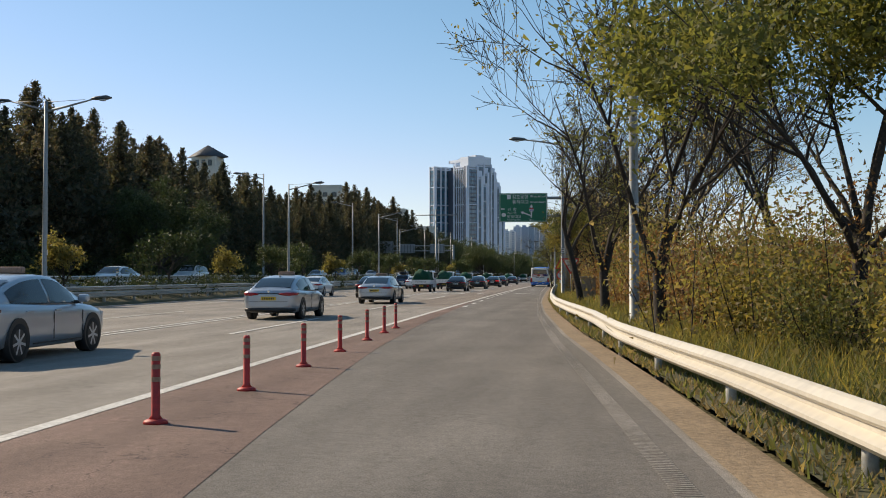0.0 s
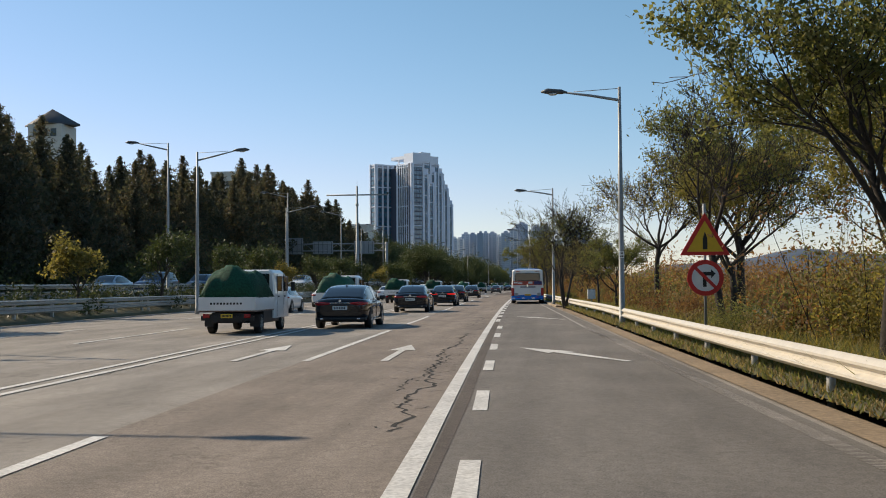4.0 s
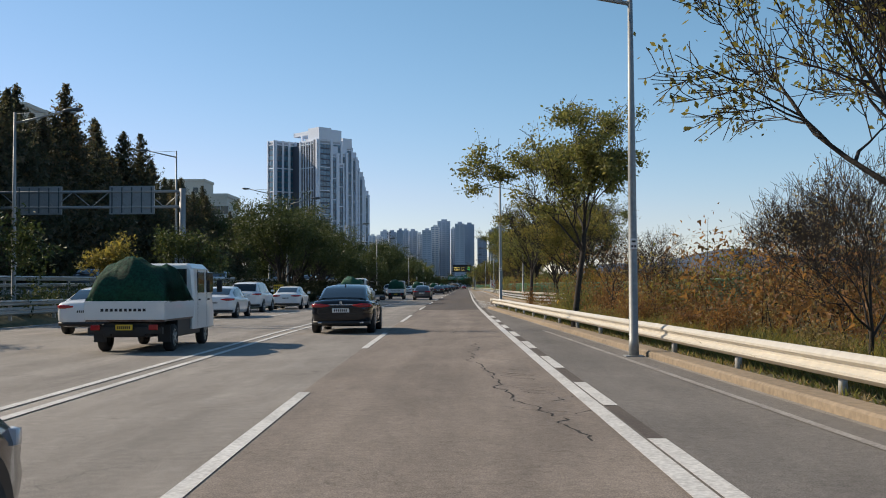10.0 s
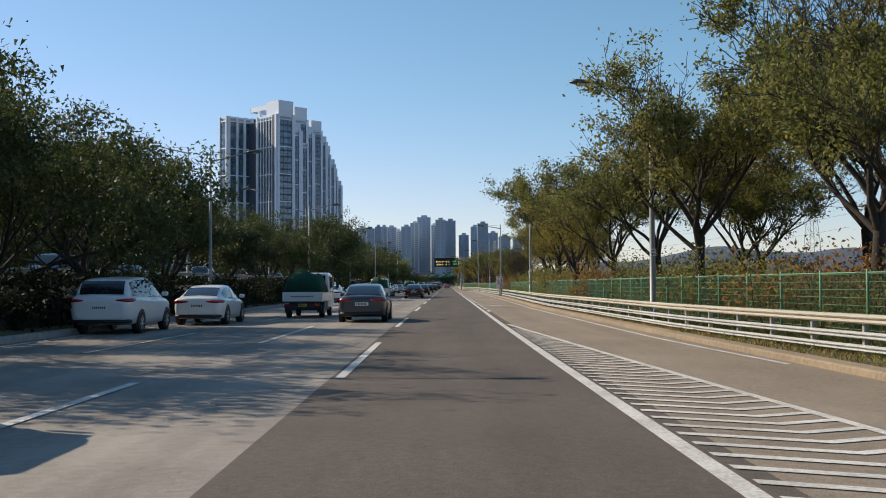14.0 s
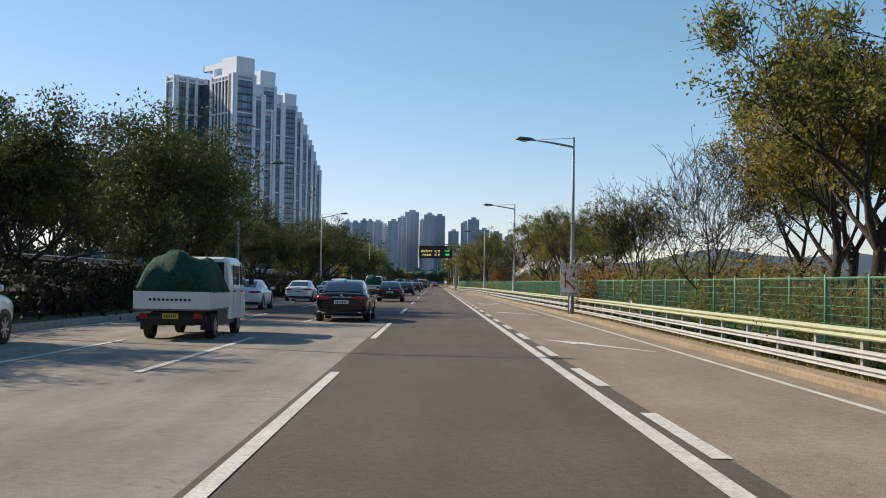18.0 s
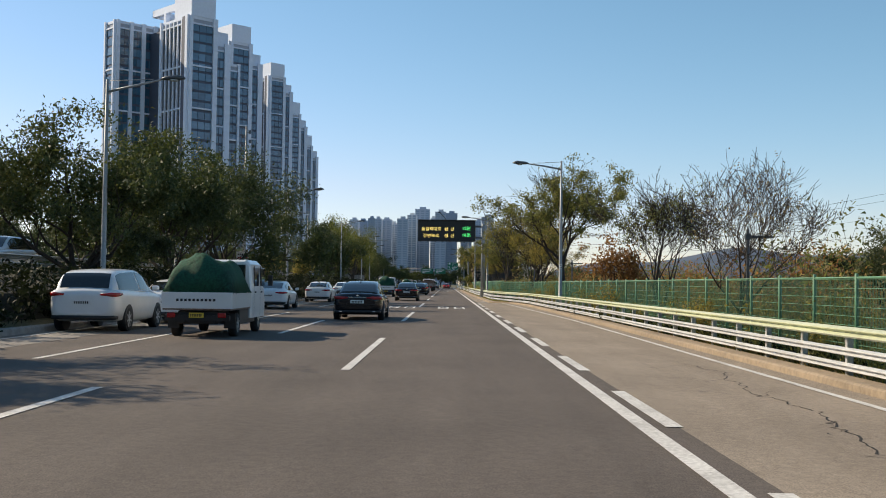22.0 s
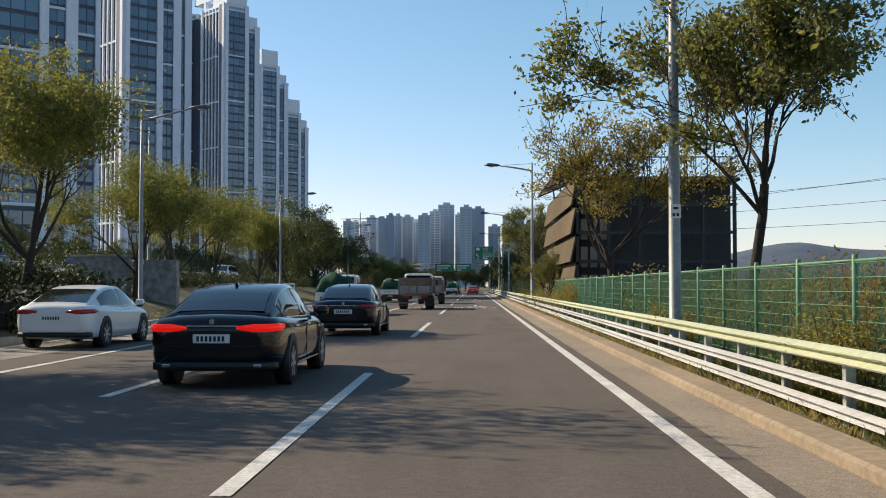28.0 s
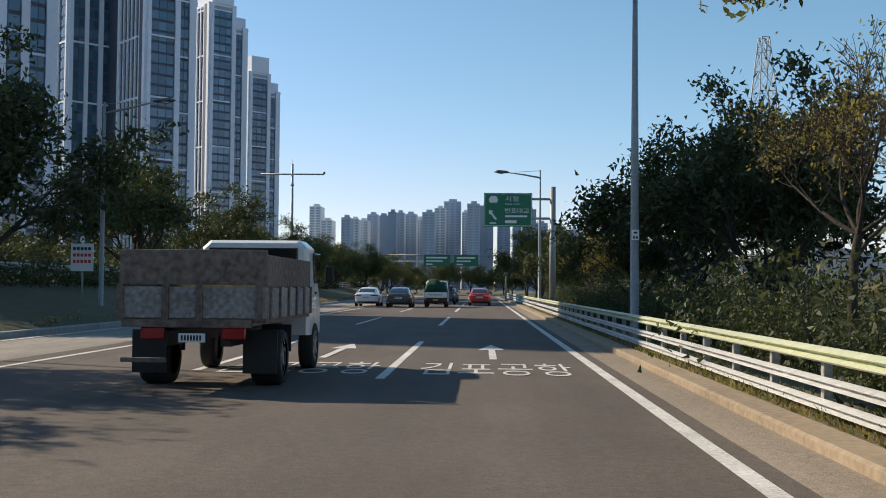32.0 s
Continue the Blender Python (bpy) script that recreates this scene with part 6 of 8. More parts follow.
LEFT_TREES = [("g", -18.4, 12, 3.8), ("h", -18.6, 26, 3.4), ("g", -18.5, 40, 3.8), ("h", -18.6, 52, 3.4), ("g", -18.8, 64, 3.6), ("g", -19.4, 78, 4.2), ("h", -19.5, 92, 3.9), ("g", -19.6, 104, 4.2), ("g", -19.6, 117, 4.0), ("g", -20, 128, 4.3), ("h", -20, 139, 3.8), ("g", -20, 152, 4.2), ("g", -20, 164, 4.4), ("g", -20, 178, 4.2), ("h", -19, 190, 4.0), ("g", -18, 203, 4.6), ("k", -31, 70, 9), ("k", -40, 96, 8)]
LEFT_TREES += [("n", -15.8, 223.5, 7.8), ("n", -16.2, 231, 7.2), ("k", -17.2, 239, 7.2), ("k", -18.0, 252, 8.0), ("k", -18.2, 266, 7.4), ("d", -17.8, 281, 7.6), ("k", -17.8, 297, 7.8), ("k", -17.8, 315, 6.8), ("n", -15.4, 326.5, 8.6), ("n", -15.8, 332, 8.3), ("n", -16.4, 337.5, 7.2), ("k", -18.2, 344, 5.4), ("k", -17.0, 357, 5.2), ("k", -17.7, 371, 6.6), ("k", -16.6, 395, 6.6), ("d", -17.6, 403, 4.8), ("k", -17.4, 412, 7.0), ("k", -17.5, 425.5, 8.5), ("h", -17.6, 445.5, 3.6), ("h", -17.4, 469, 3.4), ("k", -17.4, 485, 7.2), ("k", -18.0, 491, 6.4), ("m", -16.6, 496.5, 8.6), ("m", -16.4, 512.5, 7.8), ("m", -17.4, 527, 6.3), ("m", -19.5, 542, 5.8), ("m", -20.3, 553, 5.8), ("m", -19.8, 566, 5.6), ("k", -20, 583, 6.6), ("d", -20.5, 603, 7.6), ("d", -22.5, 628, 10.5), ("d", -22, 648, 9), ("k", -21, 668, 7.5), ("k", -20, 690, 7), ("k", -18, 712, 7), ("k", -16.5, 735, 6.5)]
for i, (k, u, y, h) in enumerate(LEFT_TREES):
    h *= 1.14 if 220 < y < 275 else 0.92 if 275 < y < 305 else 1.14 if 305 < y < 350 else 1.2 if 350 < y < 425 else 1.15 if y > 425 and y < 530 else 1.4 if 535 < y < 610 else 1.0
    z = 0.5 if u > -24 else OPP_LEVEL(y) + 0.5
    tree(k, u, y, h, rt.uniform(0, 360), z)

# conifers on the far bank
CON = [conifer(101, 16), conifer(102, 15), conifer(103, 17)]
first = set()
for row, (u0, dy) in enumerate(((-39.5, 3.0), (-43.5, 3.4), (-49, 3.8))):
    y = -70.0 + row * 1.7
    while y < 310:
        k = rt.randrange(3)
        o = CON[k] if k not in first else copy_thing(CON[k], pose(0, 0, 0))
        first.add(k)
        s = rt.uniform(0.76, 1.08) * (0.95 + 0.08 * row) * float(np.interp(y, [-60, 110, 150, 178, 215, 250, 310], [1.05, 1.05, 0.9, 0.95, 1.1, 1.2, 0.75]))
        place(o, u0 + rt.gauss(0, 0.8), y, OPP_LEVEL(y) + 0.2, rt.uniform(0, 360), s)
        y += dy * rt.uniform(0.8, 1.25)
for i in range(46):
    y = 296 + i * 9.2
    tree("d" if i % 3 else "k", -40 - rt.uniform(0, 5), y, rt.uniform(11, 14) if y < 440 else rt.uniform(4, 6), rt.uniform(0, 360), OPP_LEVEL(y) + 0.6)
# trees and scrub far ahead, where the road runs out of sight
for i in range(42):
    y = 700 + rt.uniform(0, 260)
    u = rt.uniform(-70, 60)
    if -13 < u < 3 and y < 745:
        continue
    tree(rt.choice("kdbkk"), u, y, rt.uniform(6, 11), rt.uniform(0, 360), 0.0)

# scrub behind the right-hand rail
def scrub(name, label, mat, spots, w, h, n, size, seed):
    """Countless leaves of a thicket: clumps at the given (u, y, z, scale), joined."""
    rng = np.random.default_rng(seed)
    pts, limbs = [], []
    for u, y, z, s in spots:
        base = np.array([u + cx(y), y, z])
        k = int(n * s)
        stem = rng.normal(size=(9, 3)) * [w * 0.32 * s, w * 0.32 * s, 0] + base
        top = stem + np.minimum(np.abs(rng.normal(size=(9, 3))), 1.2) * [0.0, 0.0, h * 0.5 * s] + rng.normal(size=(9, 3)) * [w * 0.16 * s, w * 0.16 * s, 0] + [0, 0, h * 0.45 * s]
        f = rng.uniform(0.05, 1.05, (k, 1)) ** 0.75
        i = rng.integers(0, 9, k)
        pts.append(stem[i] * (1 - f) + top[i] * f + rng.normal(size=(k, 3)) * [w * 0.12 * s, w * 0.12 * s, h * 0.07 * s])
        for a, b in zip(stem[:5], top[:5]):
            limbs.append(([Vector(a), Vector(b)], [0.014, 0.005], 3))
    pts = np.concatenate(pts)
    t = tagged(empty(name), label, "scrub", kind="stuff")
    part_mesh("foliage", leaf_mesh("foliage", pts, size * 1.15, rng, M[mat], sides=3), M[mat], t)
    part_mesh("twig_mass", limbs_mesh("twig_mass", limbs, M["bark"]), M["bark"], t)


SH = {
    "green": shrub("shrub", "green leafy roadside shrub", 201, "leaf_green", 2.4, 2.0, 3600, 0.078),
    "yellow": shrub("shrub", "yellow-green leafy roadside shrub", 202, "leaf_yellow", 2.2, 1.8, 3400, 0.078),
    "rust": shrub("shrub", "rust coloured autumn shrub", 203, "leaf_rust", 2.4, 1.9, 3400, 0.078),
    "gold": shrub("shrub", "golden orange autumn shrub", 206, "leaf_gold", 2.4, 2.0, 3800, 0.078),
    # dark leaf colour holds the deep shade under the trees past y 562
    "dark": shrub("shrub", "green leafy roadside shrub, tree shade put into its dark colour", 205, "leaf_dark", 2.4, 2.0, 3600, 0.078),
    "dry": shrub("dry_grass_clump", "tall dry straw-coloured grass and twigs", 204, "leaf_dry", 1.6, 1.3, 1200, 0.09),
}
sh_used = set()


def bush(kind, u, y, s, z=VERGE_Z - 0.03):
    o = SH[kind] if kind not in sh_used else copy_thing(SH[kind], pose(0, 0, 0))
    sh_used.add(kind)
    place(o, u, y, z, rt.uniform(0, 360), s)


for y in steps(-30, 66, 2.6):
    bush(rt.choice(["green", "yellow", "rust", "rust", "green", "dry"]), RAIL_A(y) + 2.9 + rt.gauss(0, 0.3), y + rt.uniform(-1, 1), rt.uniform(0.55, 1.0))
for y in steps(66, 180, 4):
    bush(rt.choice(["rust", "dry", "rust", "rust", "green", "dry"]), RAIL_A(y) + 1.9 + rt.gauss(0, 0.4), y + rt.uniform(-1, 1), rt.uniform(0.3, 0.6))
for y in steps(205, 440, 3.4):
    bush(rt.choice(["green", "yellow", "rust", "dry", "green"]), FENCE(y) + 0.75 + rt.gauss(0, 0.15), y + rt.uniform(-1, 1), rt.uniform(0.5, 0.85), -0.25)
for y in steps(216, 330, 2.7):
    bush(rt.choice(["green", "yellow", "rust", "green"]), FENCE(y) + 1.5 + rt.gauss(0, 0.3), y + rt.uniform(-1, 1), rt.uniform(0.9, 1.5), -0.2)
for y in steps(442, 640, 3.0):
    bush(rt.choice(["green", "yellow", "green", "dry"]) if y < 562 else "dark", FENCE(y) + (-0.15 if 524 < y < 548 else 0.8), y + rt.uniform(-1, 1), rt.uniform(0.5, 0.66) if 519 < y < 548 else rt.uniform(0.5, 0.9), -0.1)


for y in steps(262, 500, 8.5):
    bush(rt.choice(["yellow", "green", "yellow"]), FENCE(y) + 0.1, y + rt.uniform(-2, 2), rt.uniform(0.35, 0.62), 0.0)


for u, y, q in ((2.2, 489.6, 0.6), (2.22, 491.2, 0.5), (2.1, 520.8, 0.75), (2.1, 522.4, 0.8), (2.15, 524.2, 0.7), (2.2, 476, 0.5), (2.25, 498.5, 0.45)):
    bush("yellow", u, y, q)


for u, y, q in ((8.6, 204.5, 1.0), (9.4, 206.5, 1.2), (8.5, 208.5, 1.1), (9.2, 211, 1.25), (8.3, 213.5, 1.1), (8.9, 216, 1.2), (7.9, 218.5, 1.0)):
    bush("gold", u, y, q)


def spots(y0, y1, dy, offs, at, s0, s1, z, keep=1.0):
    return [(at(y) + du + rt.gauss(0, 0.5), y + rt.uniform(-1.2, 1.2), z, rt.uniform(s0, s1)) for y in steps(y0, y1, dy) for du in offs if rt.random() < keep and not (519 < y < 549 and du < 12)]


for i, (mat, lab) in enumerate((("leaf_green", "tangled green roadside thicket"), ("leaf_yellow", "tangled yellowing roadside thicket"), ("leaf_rust", "rust red autumn thicket"), ("leaf_dry", "dry straw-coloured reeds and grass"))):
    a = spots(-40, 66, 3.0, (3.4, 5.2, 7.5, 10, 13), RAIL_A, 0.9, 1.7, 0.1, {"leaf_yellow": 0.25, "leaf_green": 0.32, "leaf_rust": 0.6}.get(mat, 0.3))
    a += spots(66, 203, 3.6, (3.2, 5, 7.5, 10, 14, 19, 25, 33), RAIL_A, 0.45, 1.0, 0.1, {"leaf_green": 0.1, "leaf_yellow": 0.12, "leaf_rust": 0.7}.get(mat, 0.16))
    a += spots(204, 440, 3.6, (2.0, 3.6, 6, 9, 13, 18, 25, 33), FENCE, 0.45, 0.95, -0.2, 0.28)
    a += spots(441, 564 if mat in ("leaf_green", "leaf_yellow") else 520, 3.6, (2.0, 3.6, 6, 9, 13, 18, 25, 33), FENCE, 0.5, 1.1, -0.1, 0.3 if mat != "leaf_rust" else 0.12)
    near = [q for q in a if q[0] - (RAIL_A(q[1]) if q[1] < 204 else FENCE(q[1])) < 8.5]
    deep = [q for q in a if q[0] - (RAIL_A(q[1]) if q[1] < 204 else FENCE(q[1])) >= 8.5]
    scrub("roadside_thicket", lab, mat, near, 2.2, 2.0, 820, 0.074, 300 + i)
    scrub("roadside_thicket", lab + " farther back", mat, deep, 2.4, 2.0, 520, 0.115, 340 + i)
rf = random.Random(77)
bank = [(RAIL_A(y) + rf.uniform(4, 17), y + rf.uniform(-2, 2), -0.1, rf.uniform(0.75, 1.2)) for y in steps(88, 199, 0.85)]
scrub("autumn_thicket", "rust red autumn thicket beyond the guardrail", "leaf_rust", bank[::2], 3.2, 2.8, 700, 0.12, 365)
scrub("autumn_thicket", "brown and straw coloured autumn thicket beyond the guardrail", "leaf_dry", bank[1::4], 3.0, 2.4, 560, 0.11, 366)
scrub("autumn_thicket", "golden brown autumn thicket beyond the guardrail", "leaf_yellow", bank[3::4], 3.0, 2.7, 620, 0.12, 367)
field = [(FENCE(y) + rf.uniform(3, 20), y + rf.uniform(-2, 2), -0.2, rf.uniform(0.75, 1.25)) for y in steps(352, 458, 1.0)]
scrub("autumn_thicket", "rust brown autumn thicket on the flats behind the fence", "leaf_rust", field[::2], 3.2, 3.0, 700, 0.13, 361)
scrub("autumn_thicket", "brown and straw coloured autumn thicket behind the fence", "leaf_dry", field[1::4], 3.2, 2.5, 560, 0.12, 362)
scrub("autumn_thicket", "dark green thicket on the flats behind the fence", "leaf_green", field[3::4], 3.0, 3.1, 650, 0.13, 363)
# low growth for the shaded ground behind the rail; the leaf colour carries the shade
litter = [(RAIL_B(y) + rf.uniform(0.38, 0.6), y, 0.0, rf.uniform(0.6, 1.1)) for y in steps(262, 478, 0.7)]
scrub("verge_undergrowth", "low undergrowth between the rail and the fence, shade put into its leaf colour", "leaf_shade", litter, 0.45, 0.42, 130, 0.06, 364)
for u, y, h in ((16.0, 397, 4.6), (19.5, 403, 4.2), (22, 392, 4.4)):
    tree("d", u, y, h, rf.uniform(0, 360), -0.2)
for kind, y, q in (("yellow", 394, 0.8), ("green", 415.2, 0.85), ("gold", 416.6, 0.6)):
    bush(kind, FENCE(y) + 0.25, y, q, 0.0)
# deep shade below these trees is put into the thicket's leaf colour
scrub("roadside_thicket", "green thicket under the roadside trees, their shade put into its dark colour", "leaf_dark", spots(566, 645, 2.6, (1.6, 2.8, 4.4, 6.5, 9, 13), FENCE, 0.7, 1.15, -0.1, 0.75), 2.2, 2.0, 560, 0.1, 360)
# grass and low weeds under the rails
def blades(name, label, mat, lo, hi, y0, y1, per_m, tall, z, seed):
    rng = np.random.default_rng(seed)
    n = int((y1 - y0) * per_m)
    y = rng.uniform(y0, y1, n)
    clump = np.array([noise.noise(Vector((q * 0.9, seed, 0))) for q in y])
    y = y[clump > -0.25]
    n = len(y)
    f = rng.uniform(0, 1, n)
    x = np.array([lo(q) + (hi(q) - lo(q)) * g + cx(q) for q, g in zip(y, f)])
    h = tall * rng.uniform(0.35, 1.3, n)
    az = rng.uniform(0, 6.283, n)
    w = 0.012 + 0.01 * rng.random(n)
    tip = rng.normal(size=(n, 2)) * h[:, None] * 0.55
    v = np.empty((n, 3, 3))
    v[:, 0] = np.stack([x - np.cos(az) * w, y - np.sin(az) * w, np.full(n, z)], 1)
    v[:, 1] = np.stack([x + np.cos(az) * w, y + np.sin(az) * w, np.full(n, z)], 1)
    v[:, 2] = np.stack([x + tip[:, 0], y + tip[:, 1], z + h], 1)
    me = bpy.data.meshes.new(name)
    me.vertices.add(3 * n)
    me.vertices.foreach_set("co", v.ravel())
    me.loops.add(3 * n)
    me.loops.foreach_set("vertex_index", np.arange(3 * n, dtype=np.int32))
    me.polygons.add(n)
    me.polygons.foreach_set("loop_start", np.arange(0, 3 * n, 3, dtype=np.int32))
    me.update(calc_edges=True)
    tagged(part_mesh(name, me, M[mat]), label, "grass", kind="stuff")


for k, (mat, lab, dens) in enumerate((("leaf_dry", "short dry straw grass along the verge", 150), ("leaf_green", "short green weeds along the verge", 80))):
    blades("verge_grass", lab, mat, lambda y: RIGHT_EDGE(y) + (0.34 if y < 112 else 0.42), lambda y: RAIL_A(y) + 0.9, -25, 201, dens, 0.10 + 0.04 * k, 0.1, 401 + k)
    blades("verge_grass", lab, mat, lambda y: RIGHT_EDGE(y) + 0.42, lambda y: RAIL_B(y) + 0.55, 214, 640, dens, 0.10 + 0.04 * k, 0.1, 411 + k)
blades("weed_patch", "knee-high tangled weeds behind the guardrail", "leaf_yellow", lambda y: RAIL_A(y) + 0.35, lambda y: RAIL_A(y) + 3.4, -25, 190, 260, 0.42, 0.1, 421)
blades("weed_patch", "knee-high green weeds behind the guardrail", "leaf_green", lambda y: RAIL_A(y) + 0.3, lambda y: RAIL_A(y) + 3.2, -25, 190, 300, 0.36, 0.1, 422)
blades("weed_patch", "tall grass between the rail and the fence", "leaf_green", lambda y: RAIL_B(y) + 0.3, lambda y: FENCE(y) + 0.6, 214, 520, 90, 0.34, 0.1, 423)
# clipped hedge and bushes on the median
# the hedge's shaded road side comes from its near-black leaf colour
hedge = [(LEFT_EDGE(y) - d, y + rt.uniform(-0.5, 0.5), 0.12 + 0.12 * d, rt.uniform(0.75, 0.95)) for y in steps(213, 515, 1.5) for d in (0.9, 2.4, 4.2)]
scrub("median_hedge", "ivy-covered hedge along the median, shade put into its leaf colour", "leaf_shade", hedge, 1.7, 1.5, 420, 0.15, 320)
# solid core added to keep light out of the hedge; its colour holds the shade
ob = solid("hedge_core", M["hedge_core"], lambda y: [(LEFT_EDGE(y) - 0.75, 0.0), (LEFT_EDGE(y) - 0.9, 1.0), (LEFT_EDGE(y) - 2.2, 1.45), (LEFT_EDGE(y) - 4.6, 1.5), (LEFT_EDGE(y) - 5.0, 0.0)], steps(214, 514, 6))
tagged(ob, "added solid core of the median hedge, shade put into its near-black colour", "hedge", kind="stuff")
low = [(LEFT_EDGE(y) - 1.6 + rt.gauss(0, 0.3), y, 0.2, rt.uniform(0.6, 1.0)) for y in steps(-30, 207, 1.6)]
low += [(OPP_EDGE(y) + 1.3, y, OPP_LEVEL(y) - 0.2, rt.uniform(0.5, 0.8)) for y in steps(516, 700, 1.5)]
scrub("median_bushes", "dark green bushes on the median", "leaf_dark", low, 1.8, 1.5, 420, 0.14, 321)
dry = [(LEFT_EDGE(y) - rt.uniform(0.4, 3.0), y, 0.2, rt.uniform(0.2, 0.4)) for y in steps(516, 700, 0.7)]
scrub("median_grass", "dry grass tufts on the median bank", "leaf_dry", dry, 2.4, 0.9, 200, 0.07, 322)
under = [(-36.5 - rt.uniform(0, 3), y, OPP_LEVEL(y) + 0.4, rt.uniform(1.0, 1.7)) for y in steps(-60, 700, 2.4)]
scrub("bank_undergrowth", "dark undergrowth at the foot of the wooded bank", "leaf_dark", under, 2.6, 2.0, 420, 0.24, 323)
far = [(rt.uniform(40, 400), rt.uniform(200, 1100), -0.3, rt.uniform(1.2, 3.0)) for i in range(420)]
scrub("riverside_woods", "low autumn woods and reeds on the river flats", "leaf_rust", far[:210], 5.0, 2.2, 900, 0.2, 330)
scrub("riverside_woods", "low green woods on the river flats", "leaf_green", far[210:], 5.0, 2.6, 900, 0.2, 331)

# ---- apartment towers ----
# blue sky light on the shaded faces is put into wall and frame colours
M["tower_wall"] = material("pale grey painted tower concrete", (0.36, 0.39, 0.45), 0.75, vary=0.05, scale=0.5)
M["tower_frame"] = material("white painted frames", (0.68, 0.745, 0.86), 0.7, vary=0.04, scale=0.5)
M["tower_dark"] = material("dark slate tower cladding", (0.065, 0.08, 0.12), 0.6, vary=0.08, scale=0.5)
M["tower_brown"] = material("slate grey tower panel", (0.06, 0.068, 0.09), 0.7, vary=0.08, scale=0.5)
M["tower_tan"] = material("beige tower concrete", (0.52, 0.49, 0.45), 0.75, vary=0.05, scale=0.5)


def glazing(x0, x1, z0, z1, floors, across, axis, at, side):
    """Panes of one window column, one above the other, each set in with a dark spandrel between."""
    bm = bmesh.new()
    fh = (z1 - z0) / floors
    for i in range(floors):
        a, b = z0 + i * fh + fh * 0.22, z0 + (i + 1) * fh - 0.06
        for k in range(across):
            p, q = x0 + (x1 - x0) * k / across + 0.06, x0 + (x1 - x0) * (k + 1) / across - 0.06
            d0, d1 = sorted((at, at + 0.12 * side))
            if axis == "x":
                box(bm, p, q, d0, d1, a, b)
            else:
                box(bm, d0, d1, p, q, a, b)
    return bm


def wing(t, x0, x1, y0, y1, h, fronts, sides, floors):
    """A slab of the tower; fronts and sides list the bays as (from, to, kind) in fractions of the two faces that look at the road, -y and -x."""
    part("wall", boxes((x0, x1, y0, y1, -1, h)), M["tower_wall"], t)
    for face, bays in (("x", fronts), ("y", sides)):
        lo, hi = (x0, x1) if face == "x" else (y0, y1)
        for f0, f1, kind in bays:
            a, b = lo + (hi - lo) * f0, lo + (hi - lo) * f1
            at, s = (y0, -1) if face == "x" else (x0, -1)

            def slab(p, q, d0, d1, z0, z1):
                return (p, q, at - d1, at - d0, z0, z1) if face == "x" else (at - d1, at - d0, p, q, z0, z1)
            zs = [2 + (h - 3.2) * i / 6 for i in range(7)]
            if kind == "dark":
                part("pier", boxes(slab(a, b, 0.0, 0.5, -1, h + 0.6)), M["tower_dark"], t)
            elif kind == "white":
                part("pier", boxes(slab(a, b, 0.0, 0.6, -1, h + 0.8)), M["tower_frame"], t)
            elif kind == "l":
                part("recess_panel", boxes(slab(a, b, 0.0, 0.1, 0, h - 0.8)), M["tower_brown"], t)
                for k in range(6):
                    m = a + (b - a) * k / 5
                    part("fin", boxes(slab(m - 0.2, m + 0.2, 0.0, 0.5, 0, h)), M["tower_frame"], t)
                for z in zs:
                    part("band", boxes(slab(a - 0.1, b + 0.1, 0.0, 0.45, z - 0.2, z + 0.2)), M["tower_frame"], t)
            else:
                part("spandrel", boxes(slab(a, b, 0.0, 0.08, 2, h - 1.2)), M["tower_dark"], t)
                part("glazing", glazing(a, b, 2, h - 1.2, floors, 3 if b - a > 5 else 2, face, at + s * 0.08, s), M["glass_tower"], t, "blue-green window panes")
                for z in zs:
                    part("band", boxes(slab(a - 0.1, b + 0.1, 0.0, 0.45, z - 0.2, z + 0.2)), M["tower_frame"], t)
    part("parapet", boxes((x0 - 0.15, x1 + 0.15, y0 - 0.15, y1 + 0.15, h, h + 0.7)), M["tower_frame"], t)


def tower(x, y, h, label, wing_too=True, turn=43.8):
    """One tower set cornerwise to the road; x, y is its near corner, between the finned and the glazed face."""
    t = tagged(empty("apartment_tower"), label, "apartment tower", group="apartment towers")
    t.matrix_world = pose(x, y, 0, 0, 0, turn)
    fl = int(h / 2.55)
    front = [(0, 0.1, "white"), (0.1, 0.84, "w"), (0.84, 1, "white")]
    fins = [(0, 0.08, "white"), (0.085, 0.2, "dark"), (0.22, 0.93, "l"), (0.95, 1, "white")]
    wing(t, 0, 8, 0, 14, h, front, fins, fl)
    wing(t, 8.1, 13.2, 1.6, 15, h - 5.5, [(0, 0.1, "dark"), (0.12, 0.6, "w"), (0.6, 0.95, "white")], [], fl - 2)
    part("roof_crown", boxes((0.3, 7.3, -0.4, 8, h + 0.7, h + 6.2)), M["tower_frame"], t)
    part("roof_crown", boxes((9, 12.8, 2.2, 8, h - 4.8, h - 1.6)), M["tower_frame"], t)
    part("recess", boxes((0.2, 10, 14, 20.5, -1, h - 1.0)), M["tower_dark"], t)
    part("roof_beam", boxes((0.5, 1.6, 8, 20, h + 3.4, h + 5.2), (0.5, 1.6, 13, 14, h, h + 3.4), (0.5, 8, 19, 20, h + 3.4, h + 5.2)), M["tower_frame"], t)
    if wing_too:
        wing(t, -9.6, 6, 20.5, 26, h + 0.5, [(0, 0.06, "white"), (0.06, 0.24, "w"), (0.24, 0.3, "white"), (0.3, 0.46, "w"), (0.46, 0.53, "white"), (0.53, 0.68, "w"), (0.68, 0.76, "white"), (0.76, 1, "dark")], [(0, 0.12, "white"), (0.12, 0.88, "w"), (0.88, 1, "white")], fl)
    return t


